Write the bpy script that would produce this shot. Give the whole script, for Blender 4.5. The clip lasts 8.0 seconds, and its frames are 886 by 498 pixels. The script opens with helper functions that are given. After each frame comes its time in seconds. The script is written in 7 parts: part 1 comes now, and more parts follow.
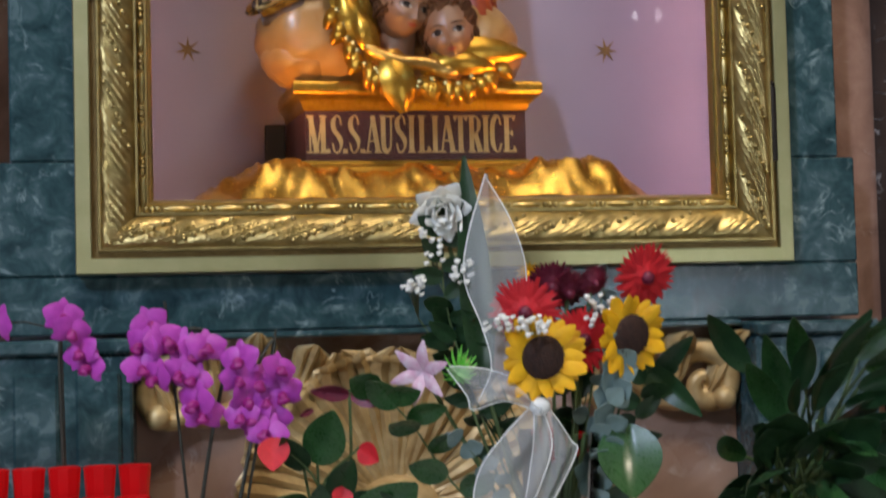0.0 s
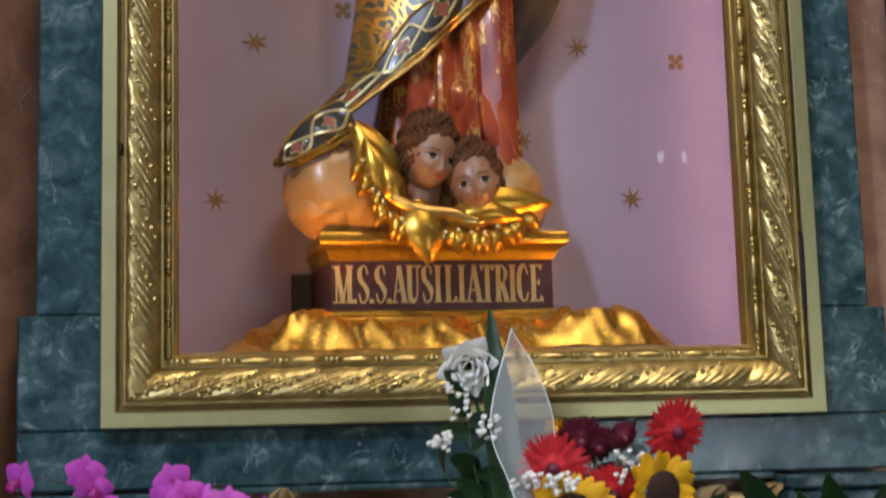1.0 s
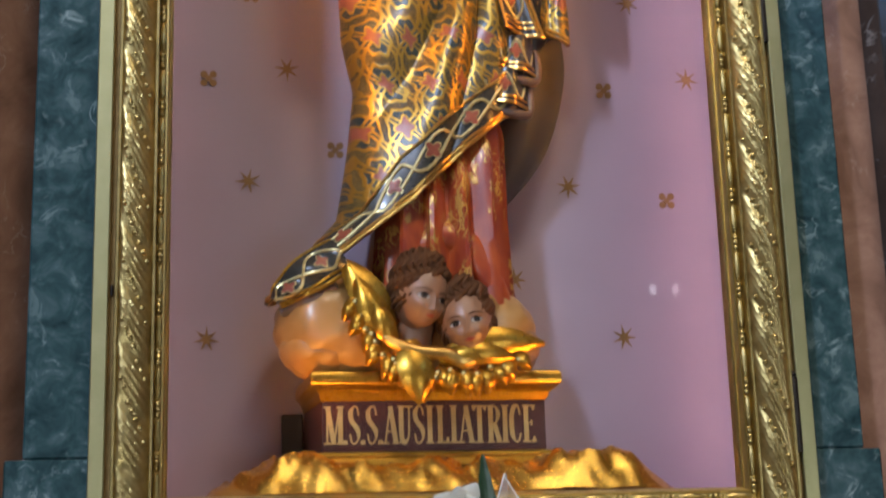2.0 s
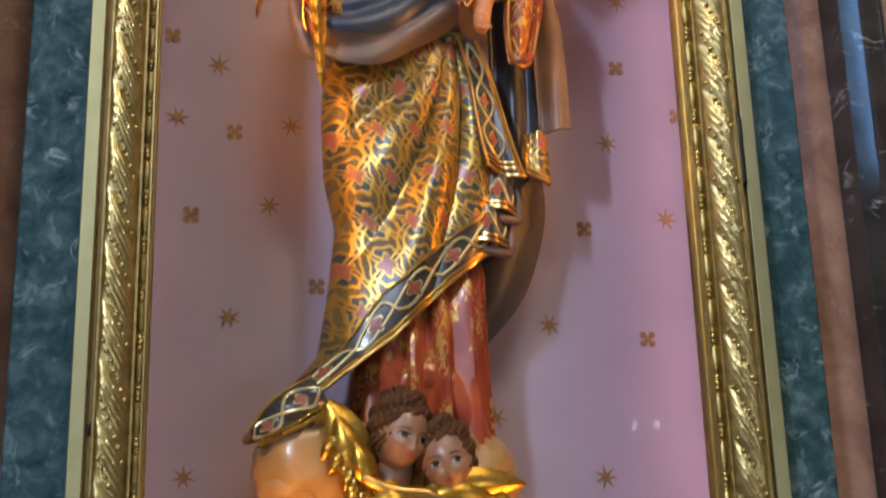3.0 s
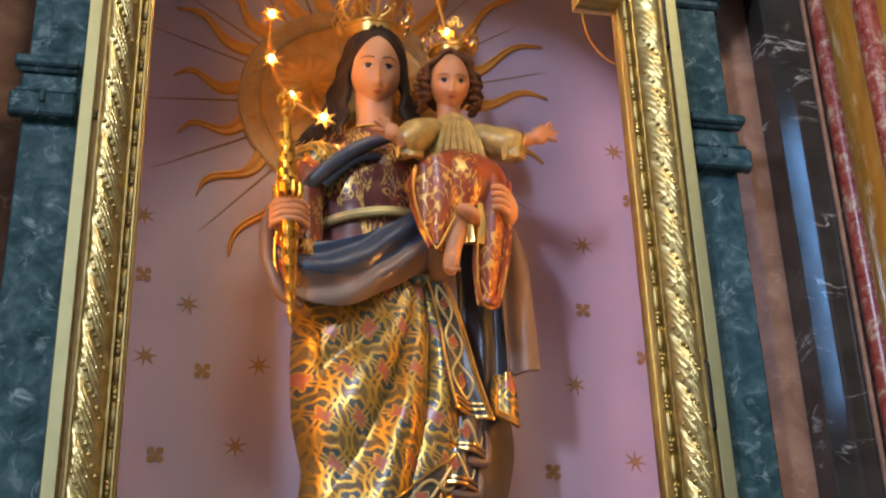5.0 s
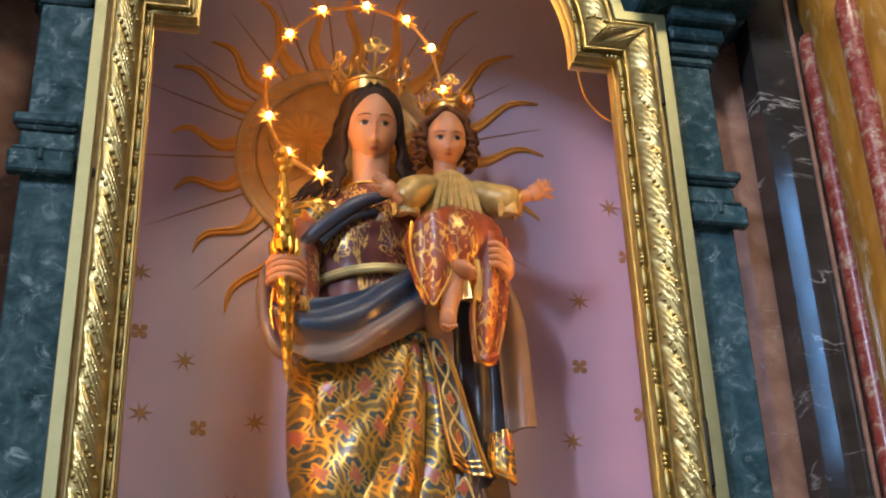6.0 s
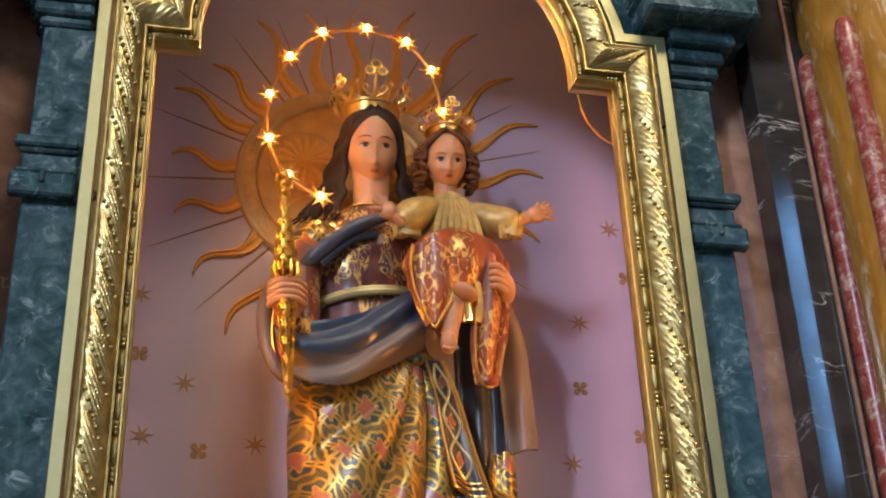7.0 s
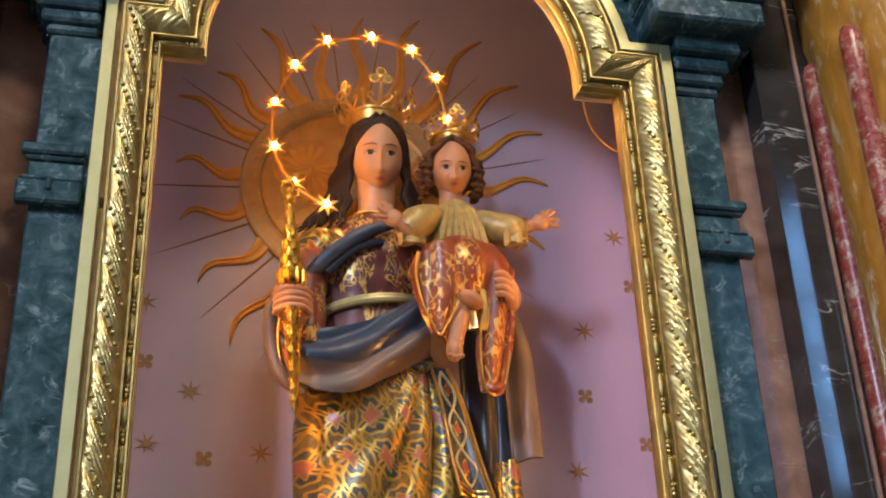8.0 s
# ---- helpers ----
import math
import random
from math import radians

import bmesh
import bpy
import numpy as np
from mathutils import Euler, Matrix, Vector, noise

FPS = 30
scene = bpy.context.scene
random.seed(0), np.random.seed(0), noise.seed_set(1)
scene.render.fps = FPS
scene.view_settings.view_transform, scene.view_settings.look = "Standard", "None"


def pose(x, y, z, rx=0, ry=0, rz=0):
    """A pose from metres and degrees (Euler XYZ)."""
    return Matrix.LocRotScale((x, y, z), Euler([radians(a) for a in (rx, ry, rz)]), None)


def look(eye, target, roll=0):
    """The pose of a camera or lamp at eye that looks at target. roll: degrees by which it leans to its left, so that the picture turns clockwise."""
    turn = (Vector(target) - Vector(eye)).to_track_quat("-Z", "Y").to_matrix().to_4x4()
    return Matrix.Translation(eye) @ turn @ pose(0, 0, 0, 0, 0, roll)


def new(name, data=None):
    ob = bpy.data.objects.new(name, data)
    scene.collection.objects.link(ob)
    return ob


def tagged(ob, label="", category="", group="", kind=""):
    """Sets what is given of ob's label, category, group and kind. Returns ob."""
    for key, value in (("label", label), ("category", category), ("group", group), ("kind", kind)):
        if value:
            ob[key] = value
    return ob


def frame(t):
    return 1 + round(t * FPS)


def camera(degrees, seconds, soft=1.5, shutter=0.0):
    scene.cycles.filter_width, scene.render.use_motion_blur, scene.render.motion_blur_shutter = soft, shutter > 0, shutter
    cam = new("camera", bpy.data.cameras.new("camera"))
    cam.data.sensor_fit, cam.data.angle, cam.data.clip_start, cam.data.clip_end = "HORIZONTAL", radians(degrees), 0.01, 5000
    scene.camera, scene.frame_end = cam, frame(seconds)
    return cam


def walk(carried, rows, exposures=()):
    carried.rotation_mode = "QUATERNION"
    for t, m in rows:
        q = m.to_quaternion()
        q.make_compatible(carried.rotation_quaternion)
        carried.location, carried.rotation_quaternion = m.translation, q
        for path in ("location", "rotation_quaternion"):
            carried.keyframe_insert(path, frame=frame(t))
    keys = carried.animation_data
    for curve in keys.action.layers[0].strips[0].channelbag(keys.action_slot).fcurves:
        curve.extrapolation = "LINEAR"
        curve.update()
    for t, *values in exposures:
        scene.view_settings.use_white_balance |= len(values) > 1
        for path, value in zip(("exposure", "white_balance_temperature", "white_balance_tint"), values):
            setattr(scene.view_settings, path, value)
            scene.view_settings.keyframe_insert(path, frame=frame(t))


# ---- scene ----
# camera and its way
cam = camera(34.14, 8.0, soft=2.0, shutter=0.5)
PATH = [
    (0, look((-0.552, -3.116, 1.600), (0.0066, 0.1329, 1.7510), -1.441)),
    (0.5, look((-0.548, -3.108, 1.618), (-0.0285, 0.1362, 1.9247), -1.482)),
    (1, look((-0.545, -3.102, 1.634), (-0.0465, 0.1267, 2.0976), -1.553)),
    (1.2, look((-0.544, -3.101, 1.641), (-0.0472, 0.1186, 2.1697), -1.573)),
    (2.3, look((-0.542, -3.095, 1.671), (-0.0152, 0.0546, 2.5022), -1.622)),
    (2.5, look((-0.542, -3.095, 1.675), (-0.0070, 0.0381, 2.5632), -1.585)),
    (3, look((-0.543, -3.095, 1.686), (0.0112, -0.0107, 2.7214), -1.569)),
    (3.5, look((-0.545, -3.095, 1.695), (0.0272, -0.0651, 2.8699), -1.560)),
    (4, look((-0.548, -3.097, 1.704), (0.0415, -0.1239, 3.0093), -1.580)),
    (4.5, look((-0.551, -3.099, 1.711), (0.0510, -0.1831, 3.1344), -1.699)),
    (5, look((-0.556, -3.101, 1.716), (0.0543, -0.2334, 3.2320), -1.861)),
    (6.5, look((-0.574, -3.105, 1.726), (0.0469, -0.3141, 3.3746), -2.173)),
    (7, look((-0.582, -3.105, 1.728), (0.0422, -0.3236, 3.3903), -2.240)),
    (7.5, look((-0.590, -3.104, 1.728), (0.0342, -0.3277, 3.3985), -2.272)),
    (8, look((-0.599, -3.102, 1.727), (0.0253, -0.3302, 3.4052), -2.267)),
]
walk(cam, PATH, [(0, 0.0), (8, 0.0)])

# light: dim hall, two high cool windows behind the camera, warm lamps inside the niche
world = bpy.data.worlds.new("hall_air")
scene.world = world
world.use_nodes = True
world.node_tree.nodes["Background"].inputs[0].default_value = (0.5, 0.55, 0.7, 1)
world.node_tree.nodes["Background"].inputs[1].default_value = 0.15


def area_lamp(name, eye, target, w, h, watts, color, spread=180):
    data = bpy.data.lights.new(name, "AREA")
    data.shape, data.size, data.size_y, data.energy, data.color = "RECTANGLE", w, h, watts, color
    data.spread = radians(spread)
    ob = new(name, data)
    ob.matrix_world = look(eye, target)
    return ob


area_lamp("window_light_a", (-4.3, -6.05, 6.6), (-0.1, 0.5, 3.2), 0.5, 1.6, 430, (0.60, 0.72, 1.0))
area_lamp("window_light_b", (4.45, -6.05, 6.7), (0.2, 0.5, 3.2), 0.11, 2.2, 20, (0.22, 0.50, 1.0))
# unseen warm fill added high up, clear of reflections in the pane
area_lamp("hall_fill_light", (1.1, -4.1, 8.9), (0.9, -0.1, 1.7), 2.4, 1.0, 84, (1.0, 0.85, 0.68), 75)
# low fill lamps added to brighten the lower altar; the hall has no doorway
area_lamp("low_fill_light", (2.2, -5.9, 1.15), (0.4, 0.0, 1.55), 1.5, 0.9, 5.2, (0.78, 0.88, 1.0), 60)
area_lamp("low_fill_light", (-3.4, -5.9, 1.15), (-0.9, 0.0, 1.55), 0.8, 0.9, 5.2, (0.78, 0.88, 1.0), 55)
for sx, watts in ((-1, 0.9), (1, 1.4)):
    area_lamp("niche_strip_light", (sx * 0.90, 0.52, 3.1), (sx * 0.78, 0.745, 3.1), 0.02, 2.6, watts, (1.0, 0.50, 0.50), 110)
area_lamp("niche_arch_light", (0.0, 0.17, 4.88), (0.0, 0.74, 4.70), 0.7, 0.02, 0.85, (1.0, 0.72, 0.52))
area_lamp("niche_floor_light", (-0.50, 0.17, 1.90), (-0.15, 0.52, 2.25), 0.22, 0.05, 0.58, (1.0, 0.42, 0.07), 65)
area_lamp("niche_floor_light", (0.46, 0.17, 1.90), (0.1, 0.52, 2.2), 0.22, 0.05, 0.52, (1.0, 0.42, 0.07), 65)
area_lamp("niche_side_light", (-0.70, 0.16, 3.85), (-0.02, 0.47, 3.85), 0.02, 1.6, 4.3, (1.0, 0.40, 0.06), 96)
area_lamp("niche_side_light", (0.70, 0.16, 3.7), (0.1, 0.50, 3.75), 0.02, 1.6, 3.6, (1.0, 0.40, 0.06), 100)


# materials
def shader(name):
    m = bpy.data.materials.new(name)
    m.use_nodes = True
    nt = m.node_tree
    return m, nt, nt.nodes["Principled BSDF"]


def node(nt, kind, **inputs):
    n = nt.nodes.new(kind)
    for k, v in inputs.items():
        n.inputs[k.replace("_", " ")].default_value = v
    return n


def ramp(nt, fac, stops):
    r = nt.nodes.new("ShaderNodeValToRGB")
    e = r.color_ramp.elements
    while len(e) < len(stops):
        e.new(0.5)
    for el, (p, c) in zip(e, stops):
        el.position, el.color = p, (*c, 1) if len(c) == 3 else c
    nt.links.new(fac, r.inputs[0])
    return r


def coords(nt):
    g = nt.nodes.new("ShaderNodeNewGeometry")
    return g.outputs["Position"]


def bumped(nt, b, height, strength, distance=0.002):
    n = nt.nodes.new("ShaderNodeBump")
    n.inputs["Strength"].default_value, n.inputs["Distance"].default_value = strength, distance
    nt.links.new(height, n.inputs["Height"])
    nt.links.new(n.outputs[0], b.inputs["Normal"])


def plain(name, a, b, scale=30.0, rough=0.5, metal=0.0, bump=0.2, spread=0.12, sheen=0.0, trans=0.0, coat=0.0):
    """Two tones mixed by noise at two scales, with fine relief and uneven gloss."""
    m, nt, p = shader(name)
    pos = coords(nt)
    n1 = node(nt, "ShaderNodeTexNoise", Scale=scale, Detail=6.0, Roughness=0.6)
    n2 = node(nt, "ShaderNodeTexNoise", Scale=scale * 7, Detail=3.0)
    for n in (n1, n2):
        nt.links.new(pos, n.inputs["Vector"])
    r = ramp(nt, n1.outputs["Fac"], [(0.3, a), (0.7, b)])
    nt.links.new(r.outputs[0], p.inputs["Base Color"])
    rr = ramp(nt, n2.outputs["Fac"], [(0.25, (max(rough - spread, 0.02),) * 3), (0.75, (min(rough + spread, 1),) * 3)])
    nt.links.new(rr.outputs[0], p.inputs["Roughness"])
    p.inputs["Metallic"].default_value = metal
    p.inputs["Sheen Weight"].default_value = sheen
    p.inputs["Coat Weight"].default_value = coat
    p.inputs["Subsurface Weight"].default_value = 0.0
    p.inputs["Transmission Weight"].default_value = trans
    bumped(nt, p, n2.outputs["Fac"], bump, 0.0008)
    return m


def marble(name, stops, vein, scale, vein_scale, vein_width, rough=0.18, stretch=(1, 1, 1), bump=0.05, amount=1.0):
    """Clouded ground with broken veins."""
    m, nt, p = shader(name)
    mp = nt.nodes.new("ShaderNodeMapping")
    mp.inputs["Scale"].default_value = stretch
    nt.links.new(coords(nt), mp.inputs["Vector"])
    n1 = node(nt, "ShaderNodeTexNoise", Scale=scale, Detail=9.0, Roughness=0.62, Distortion=0.6)
    nt.links.new(mp.outputs[0], n1.inputs["Vector"])
    ground = ramp(nt, n1.outputs["Fac"], stops)
    # veins: thin level lines of a warped noise, broken by a second noise
    n2 = node(nt, "ShaderNodeTexNoise", Scale=vein_scale, Detail=5.0, Roughness=0.55, Distortion=1.2)
    nt.links.new(mp.outputs[0], n2.inputs["Vector"])
    d = nt.nodes.new("ShaderNodeMath")
    d.operation = "SUBTRACT"
    d.inputs[1].default_value = 0.5
    nt.links.new(n2.outputs["Fac"], d.inputs[0])
    a = nt.nodes.new("ShaderNodeMath")
    a.operation = "ABSOLUTE"
    nt.links.new(d.outputs[0], a.inputs[0])
    line = ramp(nt, a.outputs[0], [(0.0, (1, 1, 1)), (vein_width, (0, 0, 0))])
    n3 = node(nt, "ShaderNodeTexNoise", Scale=vein_scale * 1.7, Detail=3.0)
    nt.links.new(mp.outputs[0], n3.inputs["Vector"])
    broken = ramp(nt, n3.outputs["Fac"], [(0.52, (0, 0, 0)), (0.68, (amount,) * 3)])
    mul = nt.nodes.new("ShaderNodeMath")
    mul.operation = "MULTIPLY"
    nt.links.new(line.outputs[0], mul.inputs[0])
    nt.links.new(broken.outputs[0], mul.inputs[1])
    mix = nt.nodes.new("ShaderNodeMix")
    mix.data_type = "RGBA"
    nt.links.new(mul.outputs[0], mix.inputs["Factor"])
    nt.links.new(ground.outputs[0], mix.inputs["A"])
    mix.inputs["B"].default_value = (*vein, 1)
    nt.links.new(mix.outputs["Result"], p.inputs["Base Color"])
    rr = ramp(nt, n1.outputs["Fac"], [(0.3, (rough * 0.7,) * 3), (0.7, (rough * 1.4,) * 3)])
    nt.links.new(rr.outputs[0], p.inputs["Roughness"])
    bumped(nt, p, n1.outputs["Fac"], bump)
    return m


GREEN = marble("green_marble", [(0.28, (0.008, 0.024, 0.028)), (0.5, (0.030, 0.072, 0.078)), (0.74, (0.095, 0.155, 0.16))], (0.26, 0.35, 0.35), 17, 9, 0.03, 0.22, amount=0.8)
DARK = marble("black_marble", [(0.3, (0.018, 0.017, 0.016)), (0.7, (0.045, 0.042, 0.038))], (0.60, 0.58, 0.54), 5, 4.6, 0.016, 0.09, (0.6, 0.6, 1.6), 0.03, 0.8)
PINK = marble("brown_pink_marble", [(0.25, (0.17, 0.09, 0.06)), (0.55, (0.32, 0.18, 0.125)), (0.8, (0.46, 0.29, 0.21))], (0.45, 0.34, 0.28), 7, 9, 0.012, 0.2)
YELLOW = marble("yellow_marble", [(0.25, (0.26, 0.11, 0.015)), (0.55, (0.42, 0.2, 0.03)), (0.8, (0.56, 0.33, 0.08))], (0.62, 0.48, 0.28), 9, 8, 0.05, 0.15, (1.6, 1.6, 0.5))
RED = marble("red_breccia_marble", [(0.3, (0.22, 0.03, 0.022)), (0.55, (0.32, 0.065, 0.045)), (0.64, (0.48, 0.33, 0.23))], (0.56, 0.46, 0.32), 24, 30, 0.05, 0.3)
TAN = marble("tan_marble", [(0.25, (0.26, 0.15, 0.1)), (0.75, (0.42, 0.27, 0.19))], (0.5, 0.4, 0.33), 6, 7, 0.015, 0.3)
GREY = marble("grey_marble", [(0.25, (0.3, 0.3, 0.29)), (0.75, (0.5, 0.49, 0.47))], (0.22, 0.22, 0.22), 4, 5, 0.02, 0.25)
PLASTER = plain("hall_plaster", (0.42, 0.36, 0.28), (0.50, 0.43, 0.34), 3, 0.85, 0, 0.3)
STONE = plain("stone_floor", (0.16, 0.14, 0.12), (0.28, 0.25, 0.22), 3, 0.4, 0, 0.2)
NICHE = plain("lilac_paint", (0.36, 0.29, 0.355), (0.40, 0.32, 0.39), 5, 0.5, 0, 0.06)
GOLD = plain("gilding", (0.62, 0.37, 0.09), (0.78, 0.49, 0.15), 26, 0.30, 1.0, 0.05, 0.04)
OLDGOLD = plain("worn_gilding", (0.34, 0.255, 0.09), (0.58, 0.455, 0.19), 34, 0.38, 1.0, 0.25, 0.08)
FRAMEGOLD = plain("pale_gilding", (0.56, 0.41, 0.14), (0.72, 0.55, 0.22), 26, 0.33, 1.0, 0.10, 0.05)
BRASS = plain("brushed_brass_plate", (0.42, 0.40, 0.19), (0.50, 0.47, 0.24), 14, 0.42, 0.9, 0.2, 0.06)
GROOVE = plain("dull_bronze_groove", (0.16, 0.10, 0.03), (0.26, 0.17, 0.06), 30, 0.5, 0.7, 0.3)
STARGOLD = plain("bright_gold_paint", (0.54, 0.25, 0.035), (0.66, 0.33, 0.06), 40, 0.38, 0.25, 0.2)
FADEDGOLD = plain("dull_gold_paint", (0.23, 0.13, 0.045), (0.30, 0.17, 0.06), 30, 0.5, 0.2, 0.2)
STUCCO = plain("gilded_stucco", (0.34, 0.20, 0.06), (0.70, 0.54, 0.27), 11, 0.42, 0.30, 0.8)
FOIL = plain("gold_foil_cloth", (0.86, 0.50, 0.08), (0.95, 0.60, 0.13), 20, 0.24, 1.0, 0.25, 0.06)
MAROON = plain("maroon_paint", (0.045, 0.012, 0.01), (0.07, 0.02, 0.016), 30, 0.35, 0, 0.2)
BLACK = plain("black_paint", (0.012, 0.01, 0.01), (0.02, 0.017, 0.016), 30, 0.5)
IRON = plain("dark_iron", (0.03, 0.025, 0.02), (0.06, 0.05, 0.04), 60, 0.45, 0.8, 0.4)
GILT = plain("smooth_gilding", (0.42, 0.22, 0.022), (0.60, 0.34, 0.05), 40, 0.30, 0.9, 0.12, 0.06)
SKIN = plain("painted_skin", (0.38, 0.18, 0.085), (0.45, 0.225, 0.115), 18, 0.50, 0, 0.08, coat=0.05)
TANSKIN = plain("painted_tan_skin", (0.23, 0.115, 0.062), (0.31, 0.165, 0.095), 14, 0.42, 0, 0.10, coat=0.1)
LIPS = plain("painted_lips", (0.30, 0.055, 0.045), (0.35, 0.075, 0.06), 40, 0.4)
EYE = plain("painted_eyes", (0.015, 0.012, 0.012), (0.03, 0.025, 0.025), 40, 0.2)
IRIS = plain("painted_grey_brown_iris", (0.020, 0.015, 0.012), (0.040, 0.030, 0.024), 60, 0.25)
EYEWHITE = plain("painted_eye_white", (0.38, 0.34, 0.30), (0.42, 0.38, 0.34), 40, 0.25)
HAIR = plain("painted_brown_hair", (0.010, 0.0045, 0.002), (0.026, 0.011, 0.005), 60, 0.62, 0, 0.9)
HAIRLIGHT = plain("painted_light_brown_hair", (0.060, 0.022, 0.007), (0.13, 0.050, 0.015), 60, 0.62, 0, 0.9)
for painted in (HAIR, HAIRLIGHT):
    painted.node_tree.nodes["Principled BSDF"].inputs["Specular IOR Level"].default_value = 0.22
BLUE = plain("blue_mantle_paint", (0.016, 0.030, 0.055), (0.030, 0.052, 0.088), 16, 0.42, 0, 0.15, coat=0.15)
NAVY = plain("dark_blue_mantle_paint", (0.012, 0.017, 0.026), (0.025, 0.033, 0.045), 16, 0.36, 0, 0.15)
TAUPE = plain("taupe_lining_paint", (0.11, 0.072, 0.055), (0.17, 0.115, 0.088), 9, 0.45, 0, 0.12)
# same lining as TAUPE, with shade put into the colour
SHADETAUPE = plain("shaded_taupe_lining_paint", (0.045, 0.036, 0.031), (0.085, 0.066, 0.055), 9, 0.45, 0, 0.12)
ORANGE = plain("orange_lining_paint", (0.42, 0.075, 0.015), (0.52, 0.11, 0.02), 14, 0.35, 0, 0.15)
CREAM = plain("cream_tunic_paint", (0.27, 0.18, 0.05), (0.47, 0.35, 0.12), 38, 0.38, 0.15, 0.5)
CLOUD = plain("cloud_paint", (0.30, 0.15, 0.04), (0.46, 0.26, 0.09), 12, 0.36, 0, 0.3, coat=0.1)


def calc(nt, op, *values):
    """A math node on sockets or numbers."""
    n = nt.nodes.new("ShaderNodeMath")
    n.operation = op
    for i, v in enumerate(values):
        if isinstance(v, (int, float)):
            n.inputs[i].default_value = v
        else:
            nt.links.new(v, n.inputs[i])
    return n.outputs[0]


def blend(nt, fac, a, b):
    n = nt.nodes.new("ShaderNodeMixRGB")
    nt.links.new(fac, n.inputs[0])
    for i, v in ((1, a), (2, b)):
        if isinstance(v, tuple):
            n.inputs[i].default_value = (*v, 1)
        else:
            nt.links.new(v, n.inputs[i])
    return n.outputs[0]


def below(nt, value, edge, soft):
    """One where the value is under the edge, falling to nought over soft."""
    return ramp(nt, value, [(edge, (1, 1, 1)), (edge + soft, (0, 0, 0))]).outputs[0]


def finish_cloth(nt, p, color, gold, metal, rough=0.34):
    nt.links.new(color, p.inputs["Base Color"])
    nt.links.new(calc(nt, "MULTIPLY", gold, metal), p.inputs["Metallic"])
    p.inputs["Roughness"].default_value = rough
    p.inputs["Coat Weight"].default_value = 0.12
    p.inputs["Coat Roughness"].default_value = 0.2
    bumped(nt, p, gold, 0.5, 0.0012)


def ogee_brocade(name, size, shear):
    """Crossing gold ogee bands, scalloped medallions with red blossoms on teal, and dense gold filigree between."""
    m, nt, p = shader(name)
    pos = coords(nt)
    warp = node(nt, "ShaderNodeTexNoise", Scale=7.0, Detail=1.0)
    nt.links.new(pos, warp.inputs["Vector"])
    ws = nt.nodes.new("ShaderNodeSeparateColor")
    nt.links.new(warp.outputs["Color"], ws.inputs[0])
    sep = nt.nodes.new("ShaderNodeSeparateXYZ")
    nt.links.new(pos, sep.inputs[0])
    wx, wz = (calc(nt, "MULTIPLY", calc(nt, "SUBTRACT", ws.outputs[i], 0.5), 0.05) for i in (0, 1))
    x, z = calc(nt, "ADD", sep.outputs[0], wx), calc(nt, "ADD", sep.outputs[2], wz)
    depth = calc(nt, "MULTIPLY", sep.outputs[1], 0.25)
    u = calc(nt, "DIVIDE", calc(nt, "ADD", calc(nt, "ADD", x, depth), calc(nt, "MULTIPLY", z, shear)), size)
    v = calc(nt, "DIVIDE", z, size * 1.35)
    wave = calc(nt, "MULTIPLY", calc(nt, "SINE", calc(nt, "MULTIPLY", v, 2 * math.pi)), 0.25)
    bands = None
    for op, shift in (("ADD", 0.25), ("SUBTRACT", 0.25), ("ADD", 0.75), ("SUBTRACT", 0.75)):
        f = calc(nt, "FRACT", calc(nt, "ADD", calc(nt, op, u, wave), shift))
        d = calc(nt, "ABSOLUTE", calc(nt, "SUBTRACT", f, 0.5))
        # each band is a pair of thin lines
        d = calc(nt, "ABSOLUTE", calc(nt, "SUBTRACT", d, 0.045))
        line = below(nt, d, 0.018, 0.012)
        bands = line if bands is None else calc(nt, "MAXIMUM", bands, line)
    cu = calc(nt, "SUBTRACT", calc(nt, "FRACT", calc(nt, "MULTIPLY", u, 2.0)), 0.5)
    cv = calc(nt, "SUBTRACT", calc(nt, "FRACT", calc(nt, "ADD", calc(nt, "MULTIPLY", v, 2.0), 0.5)), 0.5)
    rad = calc(nt, "SQRT", calc(nt, "ADD", calc(nt, "MULTIPLY", cu, cu), calc(nt, "MULTIPLY", cv, cv)))
    ang = calc(nt, "ARCTAN2", cv, cu)
    scallop = calc(nt, "MULTIPLY", rad, calc(nt, "ADD", 1.0, calc(nt, "MULTIPLY", calc(nt, "COSINE", calc(nt, "MULTIPLY", ang, 8.0)), 0.07)))
    flower = calc(nt, "MULTIPLY", rad, calc(nt, "SUBTRACT", 1.0, calc(nt, "MULTIPLY", calc(nt, "COSINE", calc(nt, "MULTIPLY", ang, 4.0)), 0.28)))
    rim = below(nt, calc(nt, "ABSOLUTE", calc(nt, "SUBTRACT", scallop, 0.40)), 0.028, 0.02)
    petal = below(nt, flower, 0.15, 0.02)
    petal_rim = below(nt, calc(nt, "ABSOLUTE", calc(nt, "SUBTRACT", flower, 0.175)), 0.02, 0.015)
    inside = below(nt, scallop, 0.39, 0.02)
    # curling filigree outside the medallions
    curl = node(nt, "ShaderNodeTexNoise", Scale=250.0, Detail=0.0, Distortion=0.6)
    nt.links.new(pos, curl.inputs["Vector"])
    fil = below(nt, calc(nt, "ABSOLUTE", calc(nt, "SUBTRACT", curl.outputs["Fac"], 0.5)), 0.030, 0.03)
    fil = calc(nt, "MULTIPLY", fil, calc(nt, "SUBTRACT", 0.60, calc(nt, "MULTIPLY", inside, 0.45)))
    gold = calc(nt, "MAXIMUM", calc(nt, "MAXIMUM", bands, rim), calc(nt, "MAXIMUM", petal_rim, fil))
